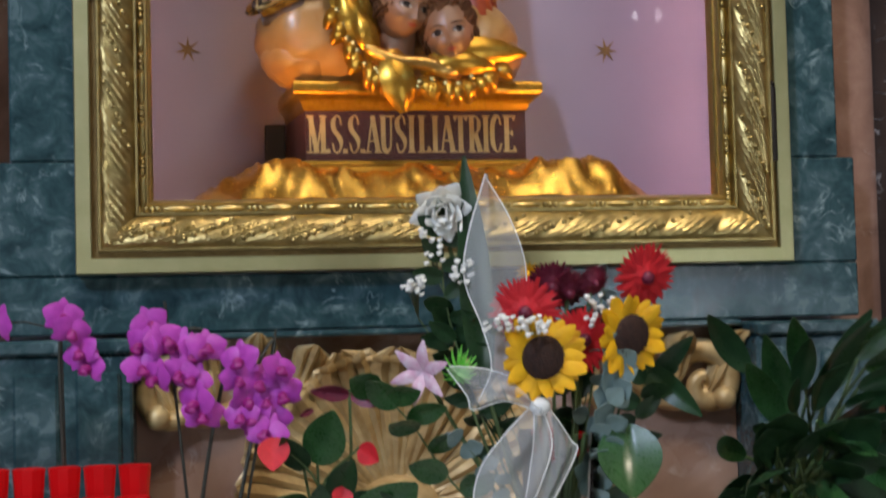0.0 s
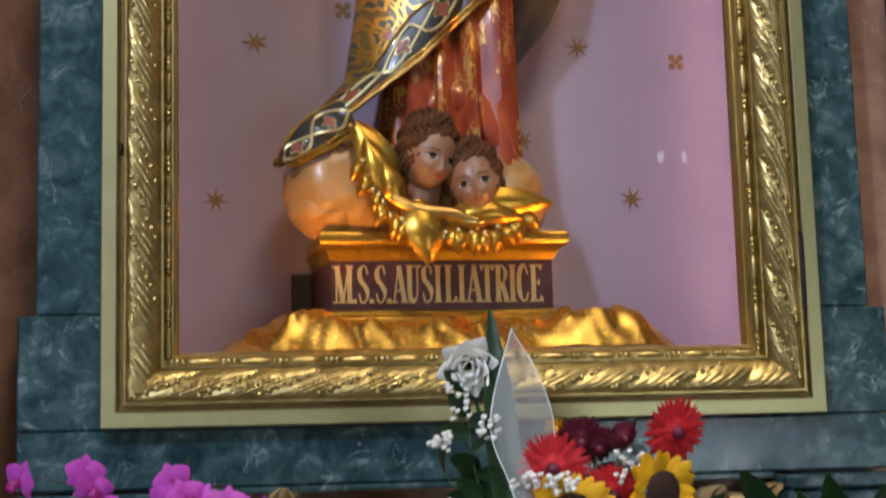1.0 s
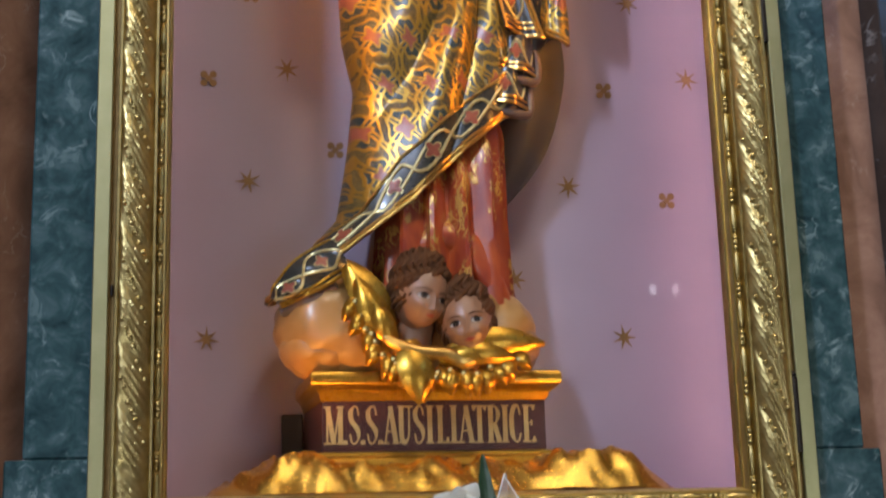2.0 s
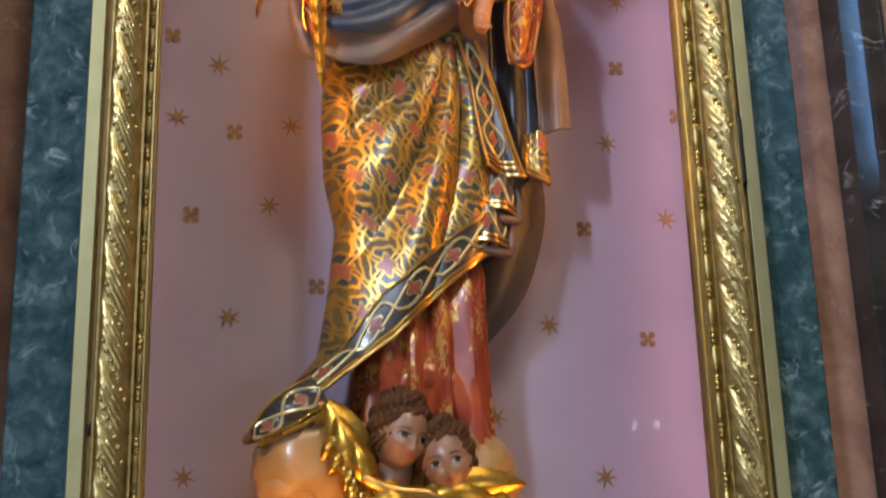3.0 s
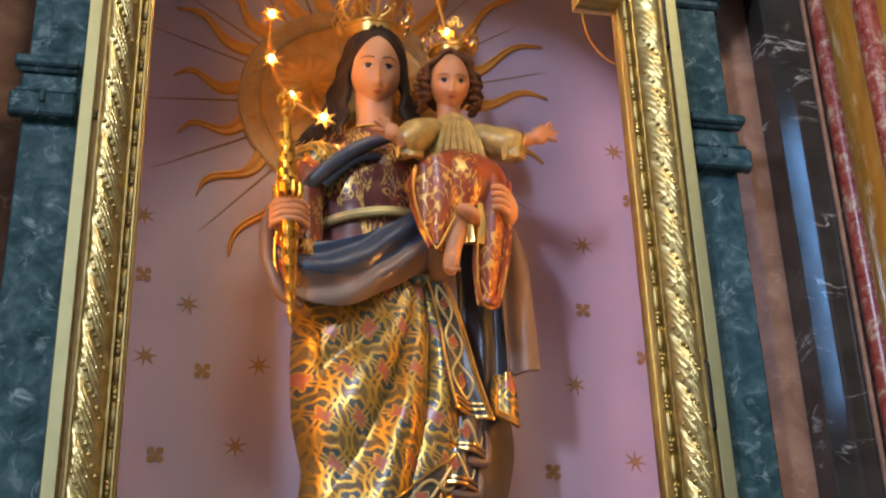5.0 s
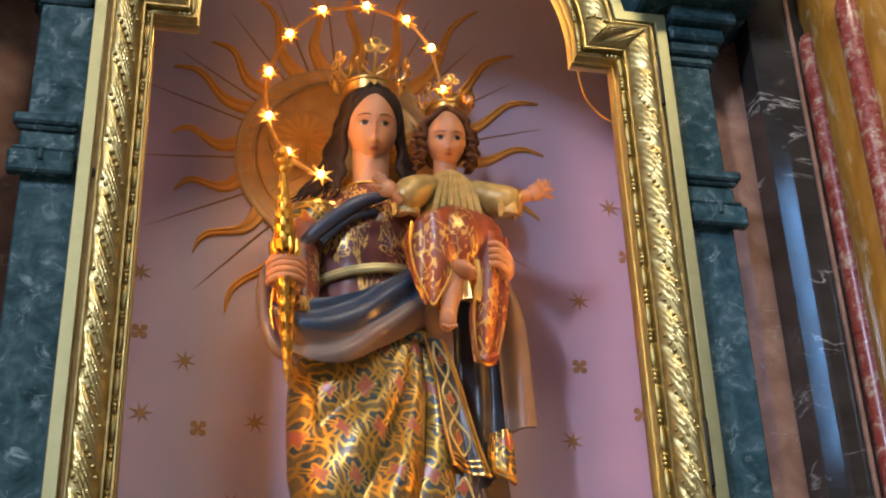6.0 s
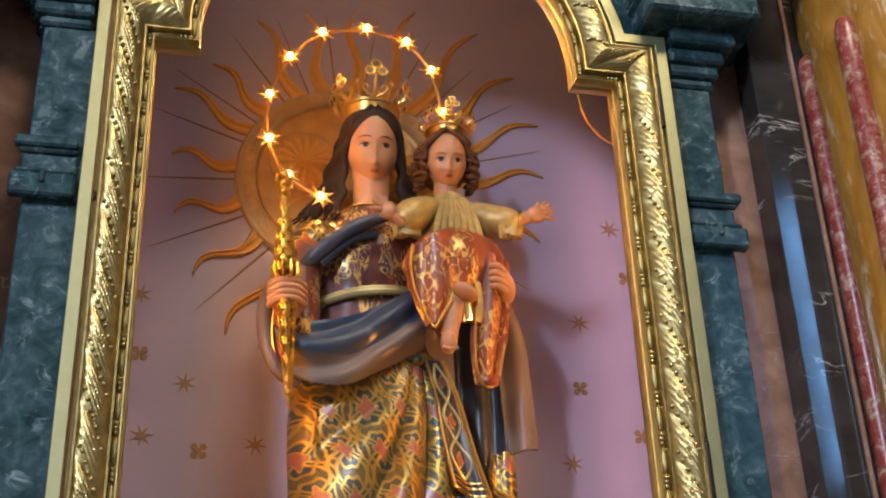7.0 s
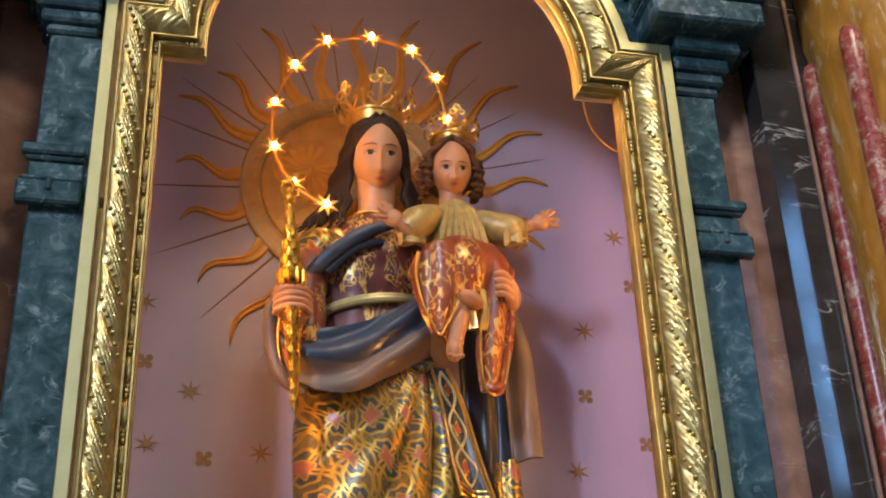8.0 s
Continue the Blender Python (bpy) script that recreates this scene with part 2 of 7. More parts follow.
    gold = calc(nt, "MULTIPLY", gold, calc(nt, "SUBTRACT", 1.0, petal))
    wear = node(nt, "ShaderNodeTexNoise", Scale=9.0, Detail=5.0)
    nt.links.new(pos, wear.inputs["Vector"])
    ground = ramp(nt, wear.outputs["Fac"], [(0.35, (0.03, 0.03, 0.014)), (0.65, (0.11, 0.07, 0.016))]).outputs[0]
    ground = blend(nt, inside, ground, (0.016, 0.036, 0.038))
    ground = blend(nt, petal, ground, (0.30, 0.085, 0.045))
    finish_cloth(nt, p, blend(nt, gold, ground, (0.44, 0.26, 0.04)), gold, 0.75)
    return m


def sprigged_cloth(name, ground_a, ground_b, scale, width, seed, cover, stretch=(1.2, 1.0, 0.6)):
    """Painted ground with curling gold sprigs, thick and thin."""
    m, nt, p = shader(name)
    mp = nt.nodes.new("ShaderNodeMapping")
    mp.inputs["Location"].default_value = (seed, 0.3 * seed, 0.7 * seed)
    mp.inputs["Scale"].default_value = stretch
    nt.links.new(coords(nt), mp.inputs["Vector"])
    def noisy(sc, detail, bend):
        n = node(nt, "ShaderNodeTexNoise", Scale=sc, Detail=detail, Distortion=bend)
        nt.links.new(mp.outputs[0], n.inputs["Vector"])
        return n.outputs["Fac"]
    stem = below(nt, calc(nt, "ABSOLUTE", calc(nt, "SUBTRACT", noisy(scale, 0.0, 1.6), 0.5)), width, 0.015)
    leaf = ramp(nt, noisy(scale * 1.9, 0.0, 2.2), [(0.60, (0, 0, 0)), (0.63, (1, 1, 1))]).outputs[0]
    where = ramp(nt, noisy(scale * 0.55, 1.0, 0.3), [(cover, (0, 0, 0)), (cover + 0.04, (1, 1, 1))]).outputs[0]
    gold = calc(nt, "MULTIPLY", calc(nt, "MAXIMUM", stem, leaf), where)
    ground = ramp(nt, noisy(scale * 0.8, 4.0, 0.4), [(0.35, ground_a), (0.65, ground_b)]).outputs[0]
    finish_cloth(nt, p, blend(nt, gold, ground, (0.58, 0.34, 0.08)), gold, 0.45)
    return m


BROCADE = ogee_brocade("gold_brocade_paint", 0.19, 0.30)
ROBE = sprigged_cloth("red_brocade_paint", (0.24, 0.030, 0.012), (0.40, 0.075, 0.016), 27, 0.030, 5.1, 0.52)
DRESS = sprigged_cloth("plum_brocade_paint", (0.06, 0.016, 0.016), (0.15, 0.035, 0.025), 24, 0.035, 8.4, 0.46)
DRAPE = sprigged_cloth("brown_red_brocade_paint", (0.15, 0.030, 0.012), (0.27, 0.060, 0.02), 19, 0.026, 3.7, 0.48)

# plants
LEAF = plain("green_leaf", (0.016, 0.06, 0.014), (0.035, 0.105, 0.028), 30, 0.32, 0, 0.35, coat=0.15)
DEEPLEAF = plain("deep_green_leaf", (0.01, 0.035, 0.012), (0.022, 0.06, 0.02), 26, 0.35, 0, 0.3)
PALELEAF = plain("eucalyptus_leaf", (0.13, 0.2, 0.18), (0.22, 0.3, 0.28), 24, 0.6, 0, 0.3)
STEM = plain("green_stem", (0.05, 0.09, 0.025), (0.09, 0.13, 0.04), 40, 0.5)
DARKSTEM = plain("dark_stem", (0.02, 0.022, 0.015), (0.04, 0.04, 0.025), 60, 0.5)
MAGENTA = plain("magenta_petal", (0.34, 0.02, 0.30), (0.52, 0.06, 0.46), 40, 0.5, 0, 0.2, sheen=0.2)
DEEPMAG = plain("deep_magenta_lip", (0.26, 0.006, 0.14), (0.36, 0.015, 0.2), 40, 0.45)
SUNPETAL = plain("sunflower_petal", (0.82, 0.40, 0.004), (0.92, 0.52, 0.008), 50, 0.5, 0, 0.4)
SUNHEART = plain("sunflower_heart", (0.014, 0.006, 0.004), (0.06, 0.022, 0.01), 160, 0.8, 0, 1.0)
SCARLET = plain("scarlet_petal", (0.48, 0.006, 0.010), (0.64, 0.012, 0.02), 60, 0.62, 0, 0.3)
WINE = plain("wine_red_petal", (0.10, 0.005, 0.02), (0.18, 0.012, 0.035), 60, 0.5, 0, 0.3)
WHITEPETAL = plain("white_petal", (0.82, 0.81, 0.72), (0.88, 0.87, 0.80), 40, 0.5, 0, 0.2)
LILYPINK = plain("pink_striped_petal", (0.6, 0.28, 0.4), (0.75, 0.62, 0.66), 70, 0.5)
LIME = plain("lime_green_spikes", (0.16, 0.6, 0.06), (0.26, 0.75, 0.12), 60, 0.5)
CLAY = plain("dark_plastic_pot", (0.035, 0.03, 0.028), (0.05, 0.045, 0.04), 30, 0.4)


def see_through(name, tint, gloss_rough, clear):
    """Thin clear sheet: transparent with a glossy coat that grows at grazing angles."""
    m, nt, p = shader(name)
    nt.nodes.remove(p)
    out = nt.nodes["Material Output"]
    t = nt.nodes.new("ShaderNodeBsdfTransparent")
    t.inputs[0].default_value = (*tint, 1)
    g = nt.nodes.new("ShaderNodeBsdfGlossy")
    g.inputs["Roughness"].default_value = gloss_rough
    f = nt.nodes.new("ShaderNodeFresnel")
    f.inputs[0].default_value = clear
    mix = nt.nodes.new("ShaderNodeMixShader")
    nt.links.new(f.outputs[0], mix.inputs[0])
    nt.links.new(t.outputs[0], mix.inputs[1])
    nt.links.new(g.outputs[0], mix.inputs[2])
    nt.links.new(mix.outputs[0], out.inputs[0])
    return m


PANE = see_through("door_glass", (0.985, 0.99, 0.985), 0.01, 1.32)
VASEGLASS = see_through("clear_glass", (0.9, 0.93, 0.92), 0.03, 1.45)


def tulle(name):
    m, nt, p = shader(name)
    out = nt.nodes["Material Output"]
    p.inputs["Base Color"].default_value = (0.78, 0.8, 0.78, 1)
    p.inputs["Roughness"].default_value = 0.7
    t = nt.nodes.new("ShaderNodeBsdfTransparent")
    pos = coords(nt)
    weave = node(nt, "ShaderNodeTexWave", Scale=520.0, Distortion=1.0)
    nt.links.new(pos, weave.inputs["Vector"])
    fac = ramp(nt, weave.outputs["Fac"], [(0.2, (0.16,) * 3), (0.8, (0.36,) * 3)])
    mix = nt.nodes.new("ShaderNodeMixShader")
    nt.links.new(fac.outputs[0], mix.inputs[0])
    nt.links.new(t.outputs[0], mix.inputs[1])
    nt.links.new(p.outputs[0], mix.inputs[2])
    nt.links.new(mix.outputs[0], out.inputs[0])
    return m


TULLE = tulle("white_tulle")
RIBBONEDGE = plain("white_ribbon_edge", (0.7, 0.72, 0.68), (0.78, 0.8, 0.76), 60, 0.5)


def glowing(name, color, strength, base):
    m, nt, p = shader(name)
    p.inputs["Base Color"].default_value = (*base, 1)
    p.inputs["Roughness"].default_value = 0.2
    p.inputs["Emission Color"].default_value = (*color, 1)
    p.inputs["Emission Strength"].default_value = strength
    return m


BULB = glowing("lit_bulb", (1.0, 0.44, 0.11), 300, (0.9, 0.8, 0.6))
VOTIVE = glowing("lit_red_votive_glass", (1.0, 0.01, 0.01), 0.10, (0.42, 0.004, 0.006))
LAMP = glowing("hall_lamp_globe", (0.75, 0.88, 1.0), 9, (0.8, 0.8, 0.8))


# mesh building
class Build:
    def __init__(self):
        self.v, self.f, self.m, self.mats, self.cur = [], [], [], [], 0

    def use(self, material):
        if material not in self.mats:
            self.mats.append(material)
        self.cur = self.mats.index(material)
        return self

    def add(self, verts, faces):
        n = len(self.v)
        self.v += [tuple(v) for v in verts]
        self.f += [[i + n for i in f] for f in faces]
        self.m += [self.cur] * len(faces)
        return self

    def grid(self, rows, closed=False, cap=False):
        k, n = len(rows[0]), len(rows)
        faces = [[i * k + j, i * k + (j + 1) % k, (i + 1) * k + (j + 1) % k, (i + 1) * k + j]
                 for i in range(n - 1) for j in range(k if closed else k - 1)]
        if cap:
            faces += [list(range(k))[::-1], [(n - 1) * k + j for j in range(k)]]
        return self.add([p for r in rows for p in r], faces)

    def sheet(self, rows, thick):
        """A grid given thickness along its mean normals, closed round the rim."""
        g = np.array(rows, float)
        du, dv = np.gradient(g, axis=0), np.gradient(g, axis=1)
        nrm = np.cross(du, dv)
        nrm /= np.linalg.norm(nrm, axis=2, keepdims=True) + 1e-9
        a, b = g + nrm * thick / 2, g - nrm * thick / 2
        n, k = g.shape[:2]
        self.grid(a.tolist())
        self.grid([r[::-1] for r in b.tolist()])
        rim = lambda w: [tuple(w[0, j]) for j in range(k)] + [tuple(w[i, k - 1]) for i in range(1, n)] + \
            [tuple(w[n - 1, j]) for j in range(k - 2, -1, -1)] + [tuple(w[i, 0]) for i in range(n - 2, 0, -1)]
        ra, rb = rim(a), rim(b)
        return self.grid([rb, ra], closed=True)

    def tube(self, pts, radii, seg=10, flat=1.0, cap=True):
        """Sweep along points; a radius for each. flat squeezes it along y."""
        pts = [Vector(p) for p in pts]
        if not hasattr(radii, "__len__"):
            radii = [radii] * len(pts)
        rows, side = [], None
        for i, p in enumerate(pts):
            d = (pts[min(i + 1, len(pts) - 1)] - pts[max(i - 1, 0)]).normalized()
            if side is None:
                side = d.cross(Vector((0, 1, 0)) if abs(d.y) < 0.9 else Vector((1, 0, 0))).normalized()
            side = (side - d * side.dot(d)).normalized()
            up = d.cross(side)
            r = radii[i]
            ring = []
            for k in range(seg):
                o = side * math.cos(2 * math.pi * k / seg) * r + up * math.sin(2 * math.pi * k / seg) * r
                o.y *= flat
                ring.append(p + o)
            rows.append(ring)
        return self.grid(rows, closed=True, cap=cap)

    def ball(self, c, r, seg=12, rings=8, turn=None, shape=None):
        if not hasattr(r, "__len__"):
            r = (r, r, r)
        t = turn or Matrix.Identity(3)
        rows = []
        for i in range(rings + 1):
            a = math.pi * i / rings
            row = []
            for j in range(seg):
                b = 2 * math.pi * j / seg
                q = Vector((math.sin(a) * math.cos(b), math.sin(a) * math.sin(b), -math.cos(a)))
                if shape:
                    q = shape(q)
                row.append(Vector(c) + t @ Vector((q.x * r[0], q.y * r[1], q.z * r[2])))
            rows.append(row)
        return self.grid(rows, closed=True)

    def lathe(self, c, profile, seg=20):
        """profile: radius, height."""
        return self.grid([[(c[0] + r * math.cos(2 * math.pi * k / seg), c[1] + r * math.sin(2 * math.pi * k / seg), c[2] + z)
                           for k in range(seg)] for r, z in profile], closed=True, cap=True)

    def box(self, x0, x1, y0, y1, z0, z1, bevel=0.004):
        bm = bmesh.new()
        bmesh.ops.create_cube(bm, size=1)
        for v in bm.verts:
            v.co = ((x0 + x1) / 2 + v.co.x * (x1 - x0), (y0 + y1) / 2 + v.co.y * (y1 - y0), (z0 + z1) / 2 + v.co.z * (z1 - z0))
        if bevel:
            bmesh.ops.bevel(bm, geom=bm.edges[:], offset=min(bevel, 0.45 * min(x1 - x0, y1 - y0, z1 - z0)), segments=1, affect="EDGES")
        bm.verts.index_update()
        self.add([v.co[:] for v in bm.verts], [[v.index for v in f.verts] for f in bm.faces])
        bm.free()
        return self

    def prism(self, outline, y0, y1):
        """An outline of (x, z) pairs given depth from y0 to y1."""
        n = len(outline)
        verts = [(x, y0, z) for x, z in outline] + [(x, y1, z) for x, z in outline]
        faces = [list(range(n)), [n + i for i in range(n)][::-1]] + [[i, i + n, (i + 1) % n + n, (i + 1) % n][::-1] for i in range(n)]
        return self.add(verts, faces)

    def mesh(self, name, smooth=True):
        me = bpy.data.meshes.new(name)
        me.from_pydata(self.v, [], self.f)
        for m in self.mats:
            me.materials.append(m)
        me.polygons.foreach_set("material_index", self.m)
        bm = bmesh.new()
        bm.from_mesh(me)
        bmesh.ops.recalc_face_normals(bm, faces=bm.faces[:])
        bm.to_mesh(me)
        bm.free()
        if smooth:
            me.polygons.foreach_set("use_smooth", [True] * len(me.polygons))
            me.set_sharp_from_angle(angle=radians(42))
        me.update()
        return me


def part(name, b, parent=None, label="", smooth=True):
    ob = new(name, b.mesh(name, smooth))
    ob.parent = parent
    return tagged(ob, label)


def thing(name, label, category, at=(0, 0, 0), group="", kind=""):
    ob = new(name)
    ob.location = at
    return tagged(ob, label, category, group, kind)


def B(material):
    return Build().use(material)


def lerp_path(pts, n):
    """n points along a smooth curve through pts (Catmull-Rom)."""
    p = [Vector(q) for q in pts]
    p = [p[0] * 2 - p[1]] + p + [p[-1] * 2 - p[-2]]
    out = []
    for i in range(n):
        u = i / (n - 1) * (len(p) - 3)
        k = min(int(u), len(p) - 4)
        t = u - k
        a, b, c, d = p[k:k + 4]
        out.append(0.5 * ((2 * b) + (c - a) * t + (2 * a - 5 * b + 4 * c - d) * t * t + (3 * b - a - 3 * c + d) * t ** 3))
    return out


# ---------- the hall round it, plain ----------
def wall(name, dims, material, label=""):
    return tagged(part(name, B(material).box(*dims, 0), label=label, smooth=False), kind="structure")


wall("floor", (-5.2, 5.2, -6.4, 1.6, -0.2, 0.0), STONE)
wall("ceiling", (-5.2, 5.2, -6.4, 1.6, 9.0, 9.2), PLASTER)
wall("wall_west", (-5.2, -5.0, -6.4, 1.6, 0.0, 9.0), PLASTER)
wall("wall_east", (5.0, 5.2, -6.4, 1.6, 0.0, 9.0), PLASTER)
# wall behind the camera with two tall window openings
for n, (x0, x1) in enumerate([(-5.0, -4.8), (-3.8, 4.15), (4.75, 5.0)]):
    wall("wall_south", (x0, x1, -6.4, -6.1, 0.0, 9.0), PLASTER)
for x0, x1 in ((-4.8, -3.8), (4.15, 4.75)):
    wall("wall_south", (x0, x1, -6.4, -6.1, 0.0, 5.4), PLASTER)
    wall("wall_south", (x0, x1, -6.4, -6.1, 7.9, 9.0), PLASTER)

# ---------- altar wall ----------
# wall mass round the niche opening, in four pieces
WY = 0.15
wall("wall_north", (-5.0, -0.95, WY, 1.4, 0.0, 9.0), PINK)
wall("wall_north", (0.95, 5.0, WY, 1.4, 0.0, 9.0), PINK)
wall("wall_north", (-0.95, 0.95, WY, 1.4, 0.0, 1.5), TAN)
wall("wall_north", (-0.95, 0.95, WY, 1.4, 5.3, 9.0), PINK)

# niche shell behind the glass door
niche = tagged(new("niche"), kind="structure")
tagged(niche, "lilac painted niche with gold stars", "niche")
part("back_wall", B(NICHE).box(-0.95, 0.95, 0.745, 0.80, 1.5, 5.3, 0), niche, smooth=False)
for sx in (-1, 1):
    part("side_wall", B(NICHE).box(min(sx * 0.94, sx * 0.955), max(sx * 0.94, sx * 0.955), 0.152, 0.745, 1.5, 5.3, 0), niche, smooth=False)
part("niche_floor", B(NICHE).box(-0.94, 0.94, 0.152, 0.745, 1.5, 1.862, 0), niche, smooth=False)
part("niche_top", B(NICHE).box(-0.94, 0.94, 0.152, 0.745, 5.2, 5.3, 0), niche, smooth=False)


# ---------- gilt door frame ----------
SH, CA, RA = 4.355, 4.26, 0.684


def frame_path(s):
    """Corner points of the frame's outline moved inwards by s, and the arch."""
    x, z0, zs, r = 0.8 - s, 1.704 + s, SH - s, RA - s
    if zs >= CA:
        a0 = math.asin((zs - CA) / r)
        foot = [(r * math.cos(a0), zs)]
    else:
        a0, foot = 0.0, [(r, zs)]
    arc = [(r * math.cos(a0 + (math.pi - 2 * a0) * i / 40), CA + r * math.sin(a0 + (math.pi - 2 * a0) * i / 40)) for i in range(41)]
    arch = foot + arc + [(-foot[0][0], foot[0][1])]
    return {"bottom_rail": [(-x, z0), (x, z0)], "side_rail": [(x, z0), (x, zs)], "shoulder_rail": [(x, zs), (foot[0][0], zs)],
            "arch_rail": arch, "shoulder_rail_b": [(-foot[0][0], zs), (-x, zs)], "side_rail_b": [(-x, zs), (-x, z0)]}


def along(pts, n):
    d = [0.0]
    for a, b in zip(pts, pts[1:]):
        d.append(d[-1] + math.dist(a, b))
    out = []
    for i in range(n):
        t = d[-1] * i / (n - 1)
        k = max(j for j in range(len(d)) if d[j] <= t + 1e-9)
        k = min(k, len(pts) - 2)
        u = (t - d[k]) / max(d[k + 1] - d[k], 1e-9)
        out.append((pts[k][0] + (pts[k + 1][0] - pts[k][0]) * u, pts[k][1] + (pts[k + 1][1] - pts[k][1]) * u))
    return out, d[-1]


def strip(key, profile, material, step=None, relief=None):
    """A run of moulding: profile of (s, y); relief(length, s) lifts it towards the viewer."""
    total = along(frame_path(0.09)[key], 2)[1]
    n = max(2, int(total / step)) if step else (44 if key == "arch_rail" else 2)
    lines = [along(frame_path(s)[key], n)[0] for s, _ in profile]
    rows = []
    for (s, y), line in zip(profile, lines):
        rows.append([(x, y - (relief(total * i / (n - 1), s) if relief else 0), z) for i, (x, z) in enumerate(line)])
    return B(material).grid(rows)


PITCH = 0.128


def leaf_relief(length, s):
    w = (s - 0.056) / 0.068
    if not 0 < w < 1:
        return 0.0
    cell = length / PITCH - 0.85 * w
    c = cell - math.floor(cell)
    lobe = math.sin(math.pi * c) ** 0.6
    ribs = abs(math.sin(math.pi * (6.0 * c ** 0.85 - 1.9 * w)))
    swell = math.sin(math.pi * w) ** 0.7
    return swell * (0.004 + 0.013 * lobe * (0.55 + 0.45 * ribs))


door_frame = thing("niche_door_frame", "carved gilt door frame with acanthus leaves and beading", "door frame", (0, 0, 1.704))
door_frame.location = (0, 0, 0)
for key in ("bottom_rail", "side_rail", "shoulder_rail", "arch_rail", "shoulder_rail_b", "side_rail_b"):
    nm = key.replace("_b", "") if key.endswith("_b") else key
    plate = part("plate", strip(key, [(0, 0.062), (0, 0.002), (0.002, 0.0), (0.031, 0.0), (0.033, 0.002), (0.033, 0.016)], BRASS), door_frame, "flat brushed brass outer plate")
    part("groove", strip(key, [(0.033, 0.014), (0.046, 0.014), (0.0465, -0.004)], GROOVE), door_frame)
    moulding = part(nm, strip(key, [(0.0465, -0.004), (0.048, -0.008), (0.053, -0.008), (0.056, -0.004)] +
                              [(0.056 + 0.068 * k / 18, -0.006 + 0.030 * (k / 18) ** 1.6) for k in range(19)] +
                              [(0.125, 0.020), (0.130, 0.020), (0.131, 0.040)], OLDGOLD, 0.0036, leaf_relief), door_frame)
    part("lip", strip(key, [(0.131, 0.038), (0.133, 0.046), (0.146, 0.046), (0.147, 0.036), (0.151, 0.034), (0.154, 0.040), (0.154, 0.060), (0.157, 0.060), (0.160, 0.066), (0.160, 0.096)], FRAMEGOLD), door_frame)
    # string of three beads and a long reel in the channel
    line, total = along(frame_path(0.1395)[key], 2)
    beads = B(OLDGOLD)
    count = max(1, round(total / 0.112))
    n = count * 28
    fine, _ = along(frame_path(0.1395)[key], n + 1)
    for c in range(count):
        for q in (2, 5, 8):
            x, z = fine[c * 28 + q]
            beads.ball((x, 0.041, z), 0.0078 if q == 5 else 0.0068, 8, 6)
        mids = [fine[c * 28 + q] for q in (11, 13, 16, 19, 22, 25, 27)]
        beads.tube([(x, 0.042, z) for x, z in mids], [0.003, 0.0062, 0.0074, 0.0078, 0.0074, 0.0062, 0.003], 8)
    part("bead_string", beads, moulding)
    # small beads that cross the leaves on the slant
    pearls = B(OLDGOLD)
    for c in range(int(total / PITCH)):
        for q in range(7):
            w = 0.12 + 0.72 * q / 6
            s = 0.056 + 0.068 * w
            length = (c + 0.85 * w) * PITCH
            fl, tt = along(frame_path(s)[key], 200)
            if length > tt - 0.01:
                continue
            x, z = fl[min(199, int(length / tt * 199))]
            y = -0.006 + 0.030 * w ** 1.6 - math.sin(math.pi * w) ** 0.7 * 0.006
            pearls.ball((x, y - 0.004, z), 0.0060, 8, 6)
    if pearls.v:
        part("pearl_row", pearls, moulding)
# hinges on the right rail, a keyhole on the left
for z in (2.02, 3.0, 4.12):
    h = B(IRON)
    h.lathe((0.7605, 0.004, z - 0.085), [(0.008, 0), (0.0085, 0.002), (0.0085, 0.166), (0.008, 0.17)], 12)
    h.box(0.752, 0.769, 0.006, 0.014, z - 0.085, z + 0.085, 0.002)
    h.ball((0.7605, 0.004, z + 0.092), 0.007, 8, 6)
    part("hinge", h, door_frame, "dark iron hinge")
part("keyhole", B(IRON).box(-0.763, -0.757, 0.006, 0.0145, 3.66, 3.685, 0.002), door_frame, "dark keyhole")
part("keyhole", B(IRON).box(-0.763, -0.757, 0.006, 0.0145, 2.29, 2.315, 0.002), door_frame, "dark keyhole")
lipline = frame_path(0.155)
outline = []
for key in ("bottom_rail", "side_rail", "shoulder_rail", "arch_rail", "shoulder_rail_b", "side_rail_b"):
    outline += lipline[key][:-1]
pane = part("glass_pane", B(PANE).prism(outline, 0.072, 0.076), door_frame, "clear glass pane", smooth=False)
pane.visible_shadow = False


# ---------- marble surround ----------
def block(name, dims, material, parent, label="", bevel=0.004):
    return part(name, B(material).box(*dims, bevel), parent, label, smooth=False)


